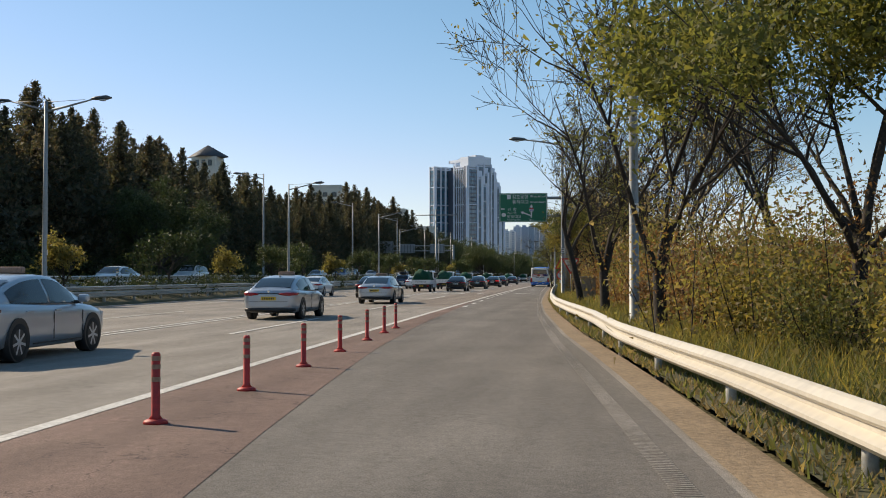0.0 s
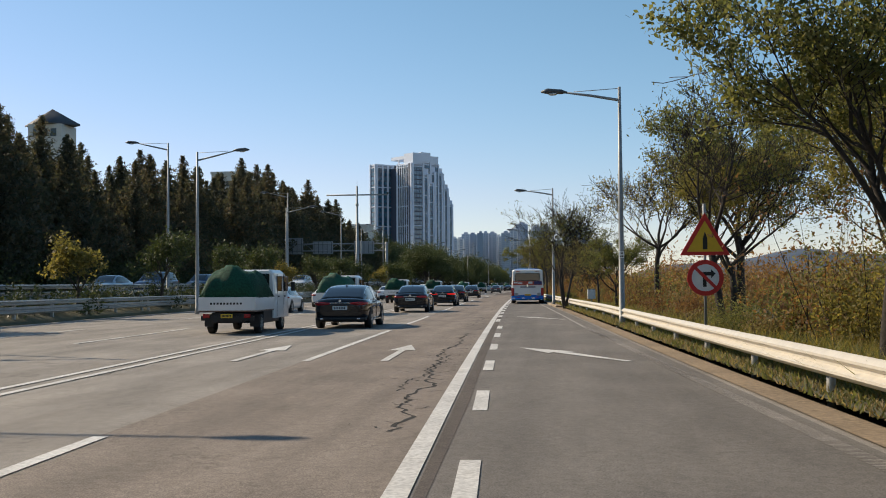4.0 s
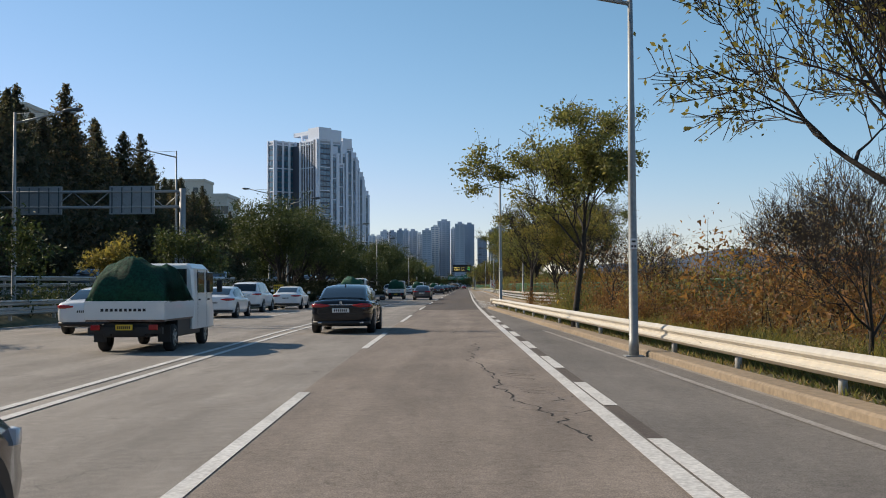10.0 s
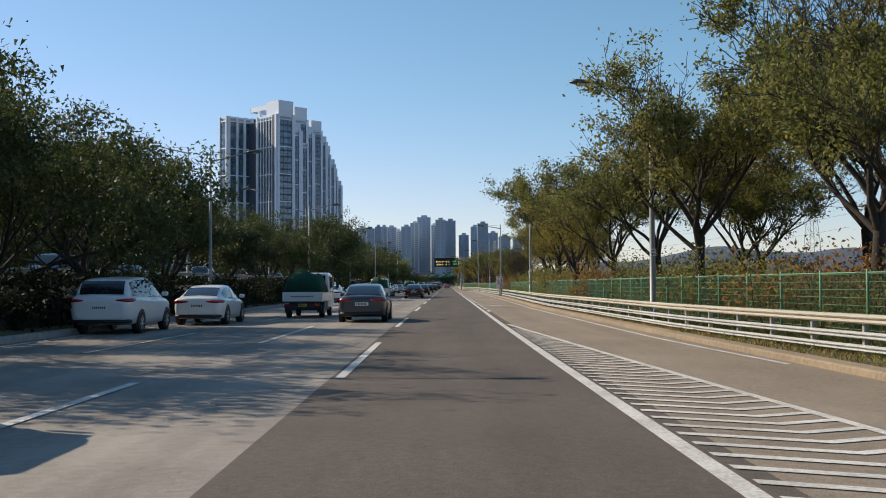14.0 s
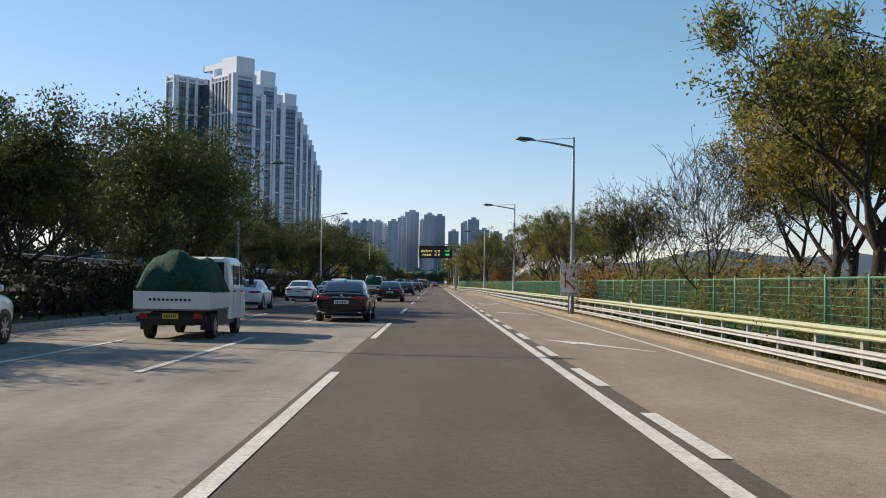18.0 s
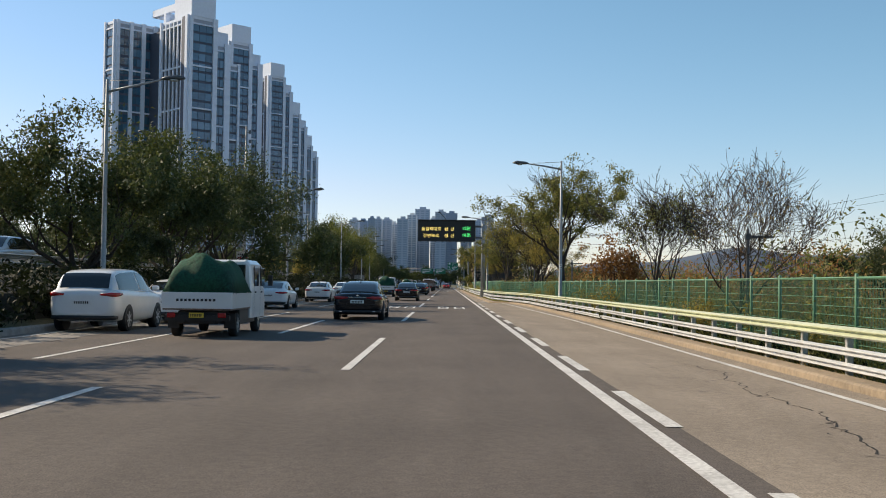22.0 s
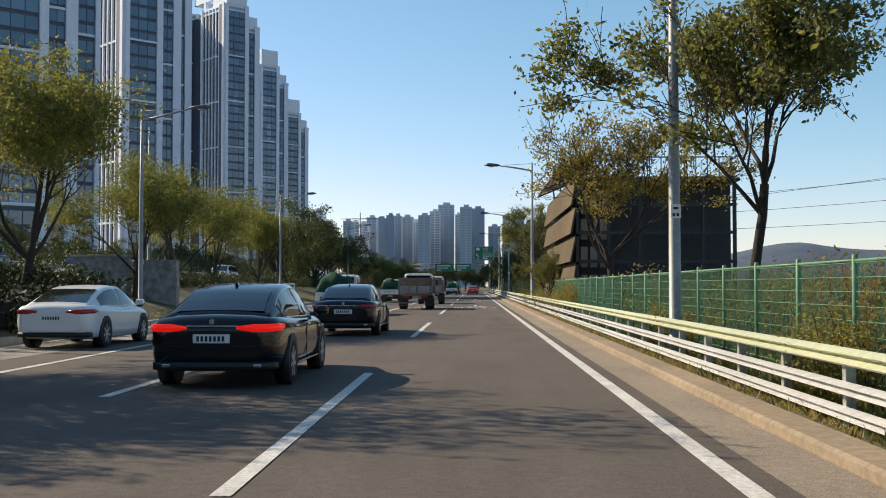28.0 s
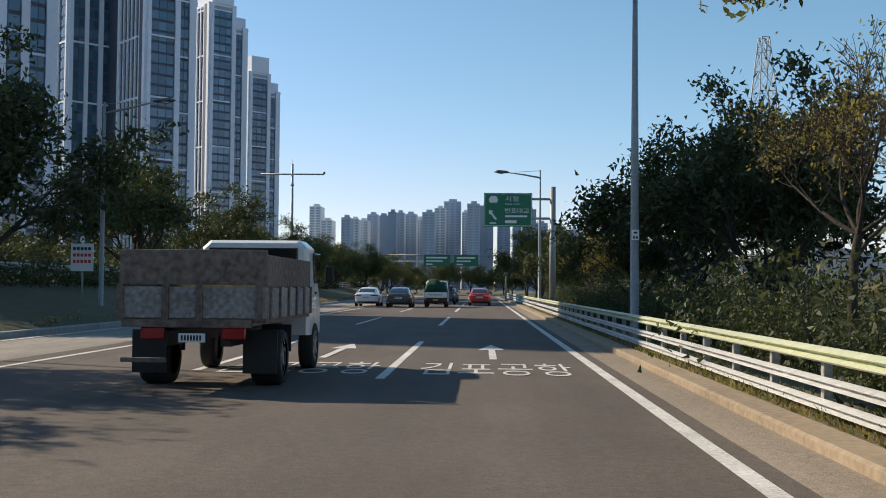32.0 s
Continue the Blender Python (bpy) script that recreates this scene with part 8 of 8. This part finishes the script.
def cab_body(t, y0, y1, w, zb, zt, paint, seats=1):
    """A boxy forward-control cab with sloping windscreen."""
    W = w / 2
    secs = []
    for y, ww, z in ((y0, .95, zt - .05), (y0 + .12, 1.0, zt), (y1 - .75, 1.0, zt), (y1 - .5, .99, zt - .04), (y1 - .12, .97, zb + (zt - zb) * .52), (y1, .93, zb + (zt - zb) * .45)):
        secs.append([(-W * ww, y, zb), (-W * ww, y, zb + (z - zb) * .5), (-W * ww * .94, y, z - .12), (-W * ww * .8, y, z), (W * ww * .8, y, z), (W * ww * .94, y, z - .12), (W * ww, y, zb + (z - zb) * .5), (W * ww, y, zb)])
    part("cab", loft(secs, False), M[paint], t)
    zm = zb + (zt - zb) * .52
    for s in (-1, 1):
        n = 2 if seats > 1 else 1
        for k in range(n):
            a, b = y1 - .85 - k * .95, y1 - .3 - k * .95
            a = max(a - .1, y0 + .1)
            part("side_window", boxes((s * W * .975 - .02, s * W * .975 + .02, a, b, zm + .04, zt - .2), bevel=.01), M["car_glass"], t)
            part("door_handle", boxes((s * W - .01, s * W + .03, a + .02, a + .16, zm - .14, zm - .1), bevel=.01), M["black"], t)
            part("door_seam", boxes((s * W * .995 - .01, s * W * .995 + .006, a - .06, a - .045, zb + .05, zt - .15)), M["black"], t)
        part("mirror", boxes((s * (W + .16) - .07, s * (W + .16) + .07, y1 - .3, y1 - .24, zm + .05, zm + .36), bevel=.02), M["black"], t)
    part("rear_window", boxes((-W * .8, W * .8, y0 - .02, y0 + .04, zm + .1, zt - .13), bevel=.02), M["car_glass"], t)
    part("windscreen", loft([[(-W * .86, y1 - .14, zm + .02), (W * .86, y1 - .14, zm + .02), (W * .86, y1 - .1, zm + .04), (-W * .86, y1 - .1, zm + .04)], [(-W * .78, y1 - .5, zt - .14), (W * .78, y1 - .5, zt - .14), (W * .78, y1 - .46, zt - .12), (-W * .78, y1 - .46, zt - .12)]], False), M["car_glass"], t)


def tarp_truck(label, crew=True):
    t = tagged(empty("pickup_truck"), label, "truck", group="small trucks in traffic")
    part("chassis", boxes((-.42, -.32, -2.4, 2.3, .38, .52), (.32, .42, -2.4, 2.3, .38, .52), (-.8, .8, -2.42, -2.34, .42, .56)), M["black"], t)
    part("underbody", boxes((-.78, .78, -1.05, 1.1, .3, .68), (-.5, .5, -2.3, 2.2, .34, .66), bevel=.02), M["black"], t)
    cab_body(t, .15 if crew else .9, 2.5, 1.72, .42, 1.98, "truck_white", 2 if crew else 1)
    part("bed_floor", boxes((-.84, .84, -2.45, .1, .68, .76)), M["rusty_steel"], t)
    for s in (-1, 1):
        part("bed_side", boxes((s * .84 - .025, s * .84 + .025, -2.45, .1, .72, 1.12), bevel=.01), M["truck_white"], t)
        wheel(t, s * .72, -1.45, .3, .2, 6, True)
        wheel(t, s * .72, 1.55, .3, .19, 6, True)
        part("tail_light", boxes((s * .62 - .1, s * .62 + .1, -2.5, -2.44, .5, .62), bevel=.015), M["tail_red"], t)
        part("mud_flap", boxes((s * .7 - .14, s * .7 + .14, -1.9, -1.88, .22, .6)), M["black"], t)
    tg = part("tailgate", boxes((-.86, .86, -2.5, -2.45, .72, 1.12), bevel=.012), M["truck_white"], t)
    part("lettering", boxes(*[(-.5 + k * .1, -.5 + k * .1 + .06, -2.508, -2.498, .90, .96) for k in range(10)]), M["black"], tg)["kind"] = "stuff"
    o = part("tarpaulin", tarp(1.74, 2.6, 1.08, 1.0), M["tarp_green"], t, "green net cover over a heaped load")
    o.location = (0, -1.18, 1.1)
    plate(t, -2.5, .56, "plate_yellow", .36)
    return t


def dump_truck(label):
    t = tagged(empty("dump_truck"), label, "truck")
    part("chassis", boxes((-.5, -.36, -2.5, 2.6, .6, .8), (.36, .5, -2.5, 2.6, .6, .8)), M["black"], t)
    cab_body(t, 1.2, 2.75, 1.9, .6, 2.2, "truck_white")
    part("bed_floor", boxes((-.98, .98, -2.55, 1.1, .92, 1.0)), M["rusty_steel"], t)
    for s in (-1, 1):
        p = part("bed_side", boxes((s * .98 - .03, s * .98 + .03, -2.55, 1.1, .98, 1.4), bevel=.01), M["faded_board"], t)
        for k in range(6):
            part("stake", boxes((s * 1.0 - .03, s * 1.0 + .04, -2.5 + k * .68, -2.42 + k * .68, .98, 1.42)), M["rusty_steel"], p)
        part("side_board", boxes((s * .97 - .02, s * .97 + .02, -2.5, 1.08, 1.41, 1.86 if s < 0 else 1.84), bevel=.01), M["rusty_steel"], t)
        wheel(t, s * .80, -1.35, .40, .42, 6, True)
        wheel(t, s * .85, 1.85, .40, .24, 6, True)
        part("tail_light", boxes((s * .55 - .16, s * .55 + .16, -2.58, -2.5, .70, .86), bevel=.015), M["tail_red"], t)
        part("mud_flap", boxes((s * .78 - .24, s * .78 + .24, -1.95, -1.92, .2, .8)), M["black"], t)
        part("mud_flap", boxes((s * .8 - .22, s * .8 + .22, -.85, -.82, .45, .85)), M["black"], t)
    tg = part("tailgate", boxes((-1.0, 1.0, -2.62, -2.56, .98, 1.4), bevel=.012), M["faded_board"], t)
    for x in (-.97, -.36, .1, .9):
        part("stake", boxes((x - .045, x + .045, -2.66, -2.6, .95, 1.44)), M["rusty_steel"], tg)
    part("tail_board", boxes((-1.0, 1.0, -2.6, -2.56, 1.43, 1.9), bevel=.01), M["rusty_steel"], t)
    part("rear_bar", boxes((-.95, .8, -2.62, -2.54, .86, .97)), M["rusty_steel"], t)
    part("underrun_bar", boxes((-1.0, -.4, -2.5, -2.42, .38, .44)), M["rusty_steel"], t)
    part("load", tarp(1.8, 3.2, .5, 4.0), M["soil"], t).location = (0, -.75, 1.1)
    plate(t, -2.62, .72, "plate_white", .36)
    return t


M["bus_white"] = paint_mat("white coach paint", (0.74, 0.74, 0.72), 0.0, 0.35)
M["bus_blue"] = material("bright blue coach paint", (0.001, 0.17, 0.62), 0.4, vary=0.05, scale=1.5, spec=0.3, coat=0.15)
M["curtain"] = material("dark red curtain", (0.06, 0.024, 0.026), 0.9, vary=0.5, scale=8)
M["bus_glass"] = glass_material("tinted coach glass", (0.02, 0.04, 0.06), 0.04)
M["sticker_red"] = material("red printed film", (0.42, 0.07, 0.04), 0.5, vary=0.05)
M["sticker_dark"] = material("dark blue printed film", (0.03, 0.03, 0.12), 0.5, vary=0.05)


def star(r, x, y, z, turn, axis="x", out=-1):
    """A flat five-pointed sticker, 4 mm thick, on a side (axis x) or the back (axis y)."""
    bm = bmesh.new()
    ring = []
    for k in range(10):
        a = turn + k * math.pi / 5
        q = r if k % 2 == 0 else r * .42
        ring.append((q * math.sin(a), q * math.cos(a)))
    lo = [bm.verts.new((x, y + a, z + b) if axis == "x" else (x + a, y, z + b)) for a, b in ring]
    hi = [bm.verts.new((x + out * .006, y + a, z + b) if axis == "x" else (x + a, y + out * .006, z + b)) for a, b in ring]
    bm.faces.new(hi)
    for k in range(10):
        bm.faces.new((lo[k], lo[(k + 1) % 10], hi[(k + 1) % 10], hi[k]))
    bmesh.ops.recalc_face_normals(bm, faces=bm.faces)
    return bm


def text_part(name, body, size, mat, m, parent, depth=0.004, align="CENTER", squash=1.0):
    cu = bpy.data.curves.new(name, "FONT")
    cu.body, cu.size, cu.align_x, cu.align_y, cu.extrude = body, size, align, "CENTER", depth
    tmp = new(name, cu)
    dg = bpy.context.evaluated_depsgraph_get()
    me = bpy.data.meshes.new_from_object(tmp.evaluated_get(dg))
    bpy.data.objects.remove(tmp)
    bpy.data.curves.remove(cu)
    me.materials.clear()
    ob = part_mesh(name, me, M[mat], parent)
    ob.matrix_local = m @ Matrix.Diagonal((squash, 1, 1, 1))
    return ob


def coach():
    b = tagged(empty("coach_bus"), "white and blue tour coach with white stars on its panels", "bus")
    W, L, H = 1.22, 5.75, 3.35

    def ring(y, w, z0, z1, r=.16):
        return [(-w, y, z0), (-w, y, z1 - r), (-w + r * .4, y, z1 - r * .3), (-w + r, y, z1), (w - r, y, z1), (w - r * .4, y, z1 - r * .3), (w, y, z1 - r), (w, y, z0)]
    part("lower_body", loft([ring(-L, W - .04, .42, 1.52, .01), ring(-L + .12, W, .32, 1.52, .01), ring(L - .3, W, .32, 1.52, .01), ring(L - .03, W - .08, .4, 1.52, .01)], False), M["bus_blue"], b, "blue lower panels")
    part("upper_body", loft([ring(-L + .06, W - .06, 1.53, H - .1), ring(-L + .2, W, 1.53, H), ring(L - .75, W, 1.53, H), ring(L - .35, W - .03, 1.53, H - .25), ring(L - .08, W - .08, 1.53, 2.2, .05)], False), M["bus_white"], b, "white upper panels")
    for s in (-1, 1):
        for k in range(7):
            y0 = -L + .3 + k * 1.47
            y1 = min(y0 + 1.455, L - .55)
            w = part("side_window", boxes((s * W - .012, s * W + .012, y0, y1, 2.02, 3.10), bevel=.008), M["bus_glass"], b)
            bm = bmesh.new()
            n = 24
            for j in range(n):
                a, c = y0 + .04 + (y1 - y0 - .08) * j / n, y0 + .04 + (y1 - y0 - .08) * (j + 1) / n
                x = s * (W + .016 + .01 * (j % 2))
                x2 = s * (W + .016 + .01 * ((j + 1) % 2))
                top, top2 = (2.60 + .10 * math.sin(k * 2.3 + q * .16) * math.sin(q * .13) + .012 * (q % 2) for q in (j, j + 1))
                bm.faces.new([bm.verts.new(p) for p in ((x, a, 2.05), (x2, c, 2.05), (x2, c, top2), (x, a, top))])
            part("curtain", bm, M["curtain"], w)
        part("waist_band", boxes((s * W - .01, s * W + .02, -L + .3, L - .4, 1.96, 2.0), bevel=.006), M["bus_white"], b)
        part("tail_light", boxes((s * (W - .1) - .1, s * (W - .1) + .11, -L - .03, -L + .2, 1.0, 1.72), bevel=.04), M["tail_red"], b)
        part("marker_light", boxes((s * .78 - .16, s * .78 + .16, -L + .02, -L + .12, 3.1, 3.16), bevel=.01), M["tail_red"], b)
        part("mirror", boxes((s * (W + .22) - .1, s * (W + .22) + .1, L + .02, L + .12, 1.9, 2.6), bevel=.04), M["black"], b)
        part("mirror_arm", tube(bmesh.new(), [(s * (W - .1), L - .35, 2.85), (s * (W + .15), L + .05, 2.85), (s * (W + .22), L + .07, 2.6)], .025, 6), M["black"], b)
        part("reflector", boxes((s * .72 - .13, s * .72 + .13, -L - .02, -L + .03, .74, .84), bevel=.01), M["tail_red"], b)
        part("grille", boxes(*[(s * W - .01, s * W + .014, -L + .7, -L + 1.4, .72 + k * .065, .755 + k * .065) for k in range(10)]), M["sticker_dark"], b)
    part("roof_unit", loft([[(-.9, -.6, H - .02), (.9, -.6, H - .02), (.8, -.4, H + .14), (-.8, -.4, H + .14)], [(-.95, 1.2, H - .02), (.95, 1.2, H - .02), (.85, 1.2, H + .24), (-.85, 1.2, H + .24)], [(-.9, 3.4, H - .02), (.9, 3.4, H - .02), (.8, 3.2, H + .16), (-.8, 3.2, H + .16)]]), M["bus_blue"], b)
    part("roof_cap", loft([ring(L - 3.1, W - .05, 3.24, H + .02, .15), ring(L - 2.4, W + .012, 3.18, H + .26, .2), ring(L - 1.2, W + .014, 3.12, H + .3, .2), ring(L - .75, W + .012, 3.0, H + .12, .15), ring(L - .42, W - .02, 2.9, H - .12, .1)], True), M["bus_blue"], b, "blue front roof cap")
    part("rear_window", boxes((-.98, .98, -L - .012, -L + .14, 2.20, 2.94), bevel=.05), M["car_glass"], b)
    st = part("rear_sticker", boxes((-1.1, 1.1, -L - .006, -L + .1, 1.88, 2.17), bevel=.01), M["sticker_red"], b)
    part("sticker_mark", boxes((-1.05, -.75, -L - .012, -L - .005, 1.97, 2.10), (-.72, -.4, -L - .012, -L - .005, 1.95, 2.04)), M["sign_white"], st)
    part("sticker_panel", boxes((.5, 1.09, -L - .012, -L - .005, 1.90, 2.16)), M["sticker_dark"], st)
    part("sticker_mark", boxes((.05, .38, -L - .012, -L - .005, 1.95, 2.12)), M["sign_white"], st)
    part("engine_door", boxes((-1.0, 1.0, -L - .008, -L + .06, 1.1, 1.7), bevel=.012), M["bus_white"], b)
    part("badge", disc(bmesh.new(), (.0, -L - .01, 1.84), (0, 1, 0), .075, .03, 20), M["chrome"], b)
    part("vent", boxes((-.55, .6, -L - .012, -L, 1.72, 1.82), bevel=.006), M["sign_back"], b)
    p = part("number_plate", boxes((-.22, .26, -L - .02, -L + .02, 1.0, 1.22), bevel=.006), M["plate_yellow"], b)
    tagged(part("plate_mark", boxes(*[(-.16 + k * .09, -.10 + k * .09, -L - .026, -L - .018, 1.04, 1.12) for k in range(4)]), M["black"], p), kind="stuff")
    for s in (-1, 1):
        part("decal", boxes((s * .86 - .13, s * .86 + .13, -L - .012, -L + .02, 1.0, 1.36), bevel=.006), M["sign_back"], b)
    part("bumper", boxes((-W + .05, W - .05, -L - .06, -L + .05, .42, .7), bevel=.05), M["bus_blue"], b)
    r = random.Random(9)
    for k in range(60):
        y, z = r.uniform(-L + .35, L - .4), r.uniform(.45, 1.45)
        if min(abs(y + 3.0), abs(y - 3.15)) < .7 and z < 1.15 or (-L + .6 < y < -L + 1.5 and z < 1.45) or (-2.0 < y < 2.4 and z > 1.12):
            continue
        part("star", star(r.choice([.09, .12, .16, .2]), -W - .001, y, z, r.uniform(-.2, .2)), M["sign_white"], b)
    for x, z, q in ((-1.05, .62, .16), (-.32, .66, .15), (.05, .44, .09), (.45, .62, .22), (1.02, .45, .09)):
        part("star", star(q, x, -L - .062, z, .1, "y"), M["sign_white"], b)
    # side graphics
    g = part("round_logo", disc(bmesh.new(), (-W - .004, 2.0, 1.62), (1, 0, 0), .32, .012, 28), M["sticker_red"], b, "red oval sticker")
    for y0, y1, z0, z1 in ((1.8, 2.2, 1.66, 1.76), (1.84, 2.16, 1.5, 1.58), (1.88, 2.12, 1.82, 1.86)):
        part("logo_mark", boxes((-W - .014, -W - .008, y0, y1, z0, z1)), M["sign_white"], g)
    z_ = part("emblem", boxes((-W - .012, -W, -1.85, -1.22, 1.84, 1.93), (-W - .012, -W, -1.85, -1.22, 1.2, 1.32)), M["sticker_dark"], b)
    part("emblem_stroke", loft([[(-W - .012, -1.85, 1.88), (-W - .012, -1.6, 1.88), (-W, -1.6, 1.88), (-W, -1.85, 1.88)], [(-W - .012, -1.5, 1.26), (-W - .012, -1.25, 1.26), (-W, -1.25, 1.26), (-W, -1.5, 1.26)]], False), M["sticker_dark"], z_)
    part("emblem_stroke", loft([[(-W - .016, -1.5, 1.5), (-W - .016, -1.42, 1.5), (-W, -1.42, 1.5), (-W, -1.5, 1.5)], [(-W - .016, -1.36, 1.28), (-W - .016, -1.24, 1.28), (-W, -1.24, 1.28), (-W, -1.36, 1.28)]], False), M["sign_yellow"], z_)
    for k in range(5):
        part("side_mark", boxes((-W - .012, -W, -1.0 + k * .37, -1.0 + k * .37 + .28, 1.62, 1.86), (-W - .013, -W, -.96 + k * .37, -.92 + k * .37, 1.58, 1.90)), M["black"], b)
    for k in range(9):
        part("side_mark", boxes((-W - .012, -W, -.95 + k * .19, -.95 + k * .19 + .13, 1.36, 1.48)), M["sticker_red"] if k < 3 else M["sign_white"], b)
    for k in range(9):
        part("side_mark", boxes((-W - .012, -W, -5.35 + k * .15, -5.35 + k * .15 + .09, 1.60, 1.71)), M["sticker_dark"], b)
    # the low build of the body: heights of skirt, waist, windows and roof
    for o in list(b.children_recursive):
        for v in o.data.vertices:
            v.co.z = float(np.interp(v.co.z, [0, .32, 1.0, 1.52, 2.0, 2.92, 3.35, 3.6], [0, .28, .62, .94, 1.60, 2.34, 2.62, 2.80]))
            v.co.x *= 1 - 0.06 * max(0.0, v.co.z - 1.5)
    for s in (-1, 1):
        for y in (-3.0, 3.15):
            part("wheel_arch", disc(bmesh.new(), (s * (W - .13), y, .5), (1, 0, 0), .56, .275, 28), M["black"], b)
            wheel(b, s * (W - .10), y, .50, .28, 12)
    return b


bus = coach()
place(bus, 1.66, 131.6)

silver = car("silver-blue taxi saloon with a roof sign", "car_silver", taxi=True, plate_mat="plate_yellow", chrome=False)
white = car("white saloon car driving in traffic", "car_white", 4.7, 1.82, 1.44, plain=True)
black = car("black saloon car with chrome window trim", "car_black", 4.95, 1.87, 1.47)
black_lit = car("black saloon car with lit brake lamps", "car_black", 5.0, 1.87, 1.46, lit=True)
grey = car("dark grey saloon car in traffic", "car_grey", 4.7, 1.83, 1.46, chrome=False, plain=True)
suv_w = car("white sport utility car", "car_white", 4.9, 1.92, 1.70, suv=True, plain=True)
suv_d = car("dark blue sport utility car with a roof box", "car_blue", 4.8, 1.9, 1.68, suv=True, rack=True, plain=True)
red = car("red saloon car with lit brake lamps", "car_red", 4.5, 1.8, 1.46, lit=True, chrome=False, plain=True)
tt = tarp_truck("white crew-cab pickup truck with a green net over its load")
dt = dump_truck("old dump truck with rusty steel bed and pale panels")
OPPOSITE = [car("white saloon car on the opposite carriageway", "car_white", 4.7, 1.82, 1.44, simple=True), car("dark grey saloon car on the opposite carriageway", "car_grey", simple=True), car("white sport utility car on the opposite carriageway", "car_white", 4.9, 1.92, 1.70, suv=True, simple=True), car("silver saloon car on the opposite carriageway", "car_silver", simple=True), car("dark blue sport utility car on the opposite carriageway", "car_blue", 4.8, 1.9, 1.68, suv=True, simple=True)]
placed = set()


def park(src, u, y, turn=0.0, z=0.0):
    o = src if src.name not in placed else copy_thing(src, pose(0, 0, 0))
    placed.add(src.name)
    placed.add(o.name)
    place(o, u, y, z, turn)
    return o


TRAFFIC = [
    # second lane
    (silver, -4.9, -4.4), (silver, -4.45, 14.0), (silver, -4.45, 34.4), (black, -7.6, 50), (black, -4.95, 81.6), (black, -4.75, 103.3), (black_lit, -4.35, 121.5), (black, -4.6, 139.2), (black, -4.9, 170.5),
    (grey, -5.1, 246), (black, -5.3, 314.5), (black, -5.3, 354), (black, -5.3, 394.5), (black, -5.2, 440), (black, -5.3, 481), (black_lit, -5.45, 495.4), (black, -5.55, 510.8),
    (dt, -5.4, 545.0), (dt, -5.3, 565.0), (dt, -5.9, 582.0),
    # third lane
    (white, -12.6, 54), (tt, -7.7, 77.5), (tt, -8.0, 98), (tt, -9.3, 134.5), (tt, -8.6, 161.5), (tt, -8.7, 212.5), (tt, -8.1, 252), (tt, -8.1, 302), (tt, -8.1, 381), (tt, -8.2, 464), (tt, -8.6, 532), (tt, -9.0, 572),
    # outer lane
    (white, -12.3, 103.2), (suv_d, -14.4, 108.5), (white, -12.4, 119), (white, -12.6, 137), (suv_d, -15.0, 144), (white, -12.7, 154), (white, -12.6, 170.5), (white, -12.4, 187), (suv_w, -13.2, 198), (white, -12.0, 205), (suv_w, -12.0, 237), (white, -10.8, 244),
    (suv_w, -12.0, 296), (white, -11.1, 290), (white, -11.2, 328), (white, -11.2, 349), (suv_w, -11.6, 383), (white, -11.2, 369), (white, -11.1, 389), (white, -11.0, 409), (white, -11.1, 430), (white, -11.2, 449), (white, -11.3, 504.5), (white, -11.6, 524),
    # far ahead
    (white, -10.7, 648), (grey, -8.0, 644.5), (tt, -5.4, 646), (red, -2.2, 655), (suv_d, -5.3, 662), (grey, -5.4, 678), (black_lit, -2.0, 690), (red, -2.0, 708), (suv_d, -2.1, 726)]
for src, u, y in TRAFFIC:
    park(src, u, y)
ro = random.Random(4)
for i in range(26):
    y = -30 + i * 24 + ro.uniform(-3, 3)
    for lane in (2.0, 5.3):
        if ro.random() < 0.5:
            park(ro.choice(OPPOSITE), OPP_EDGE(y) - lane, y, 180, OPP_LEVEL(y))
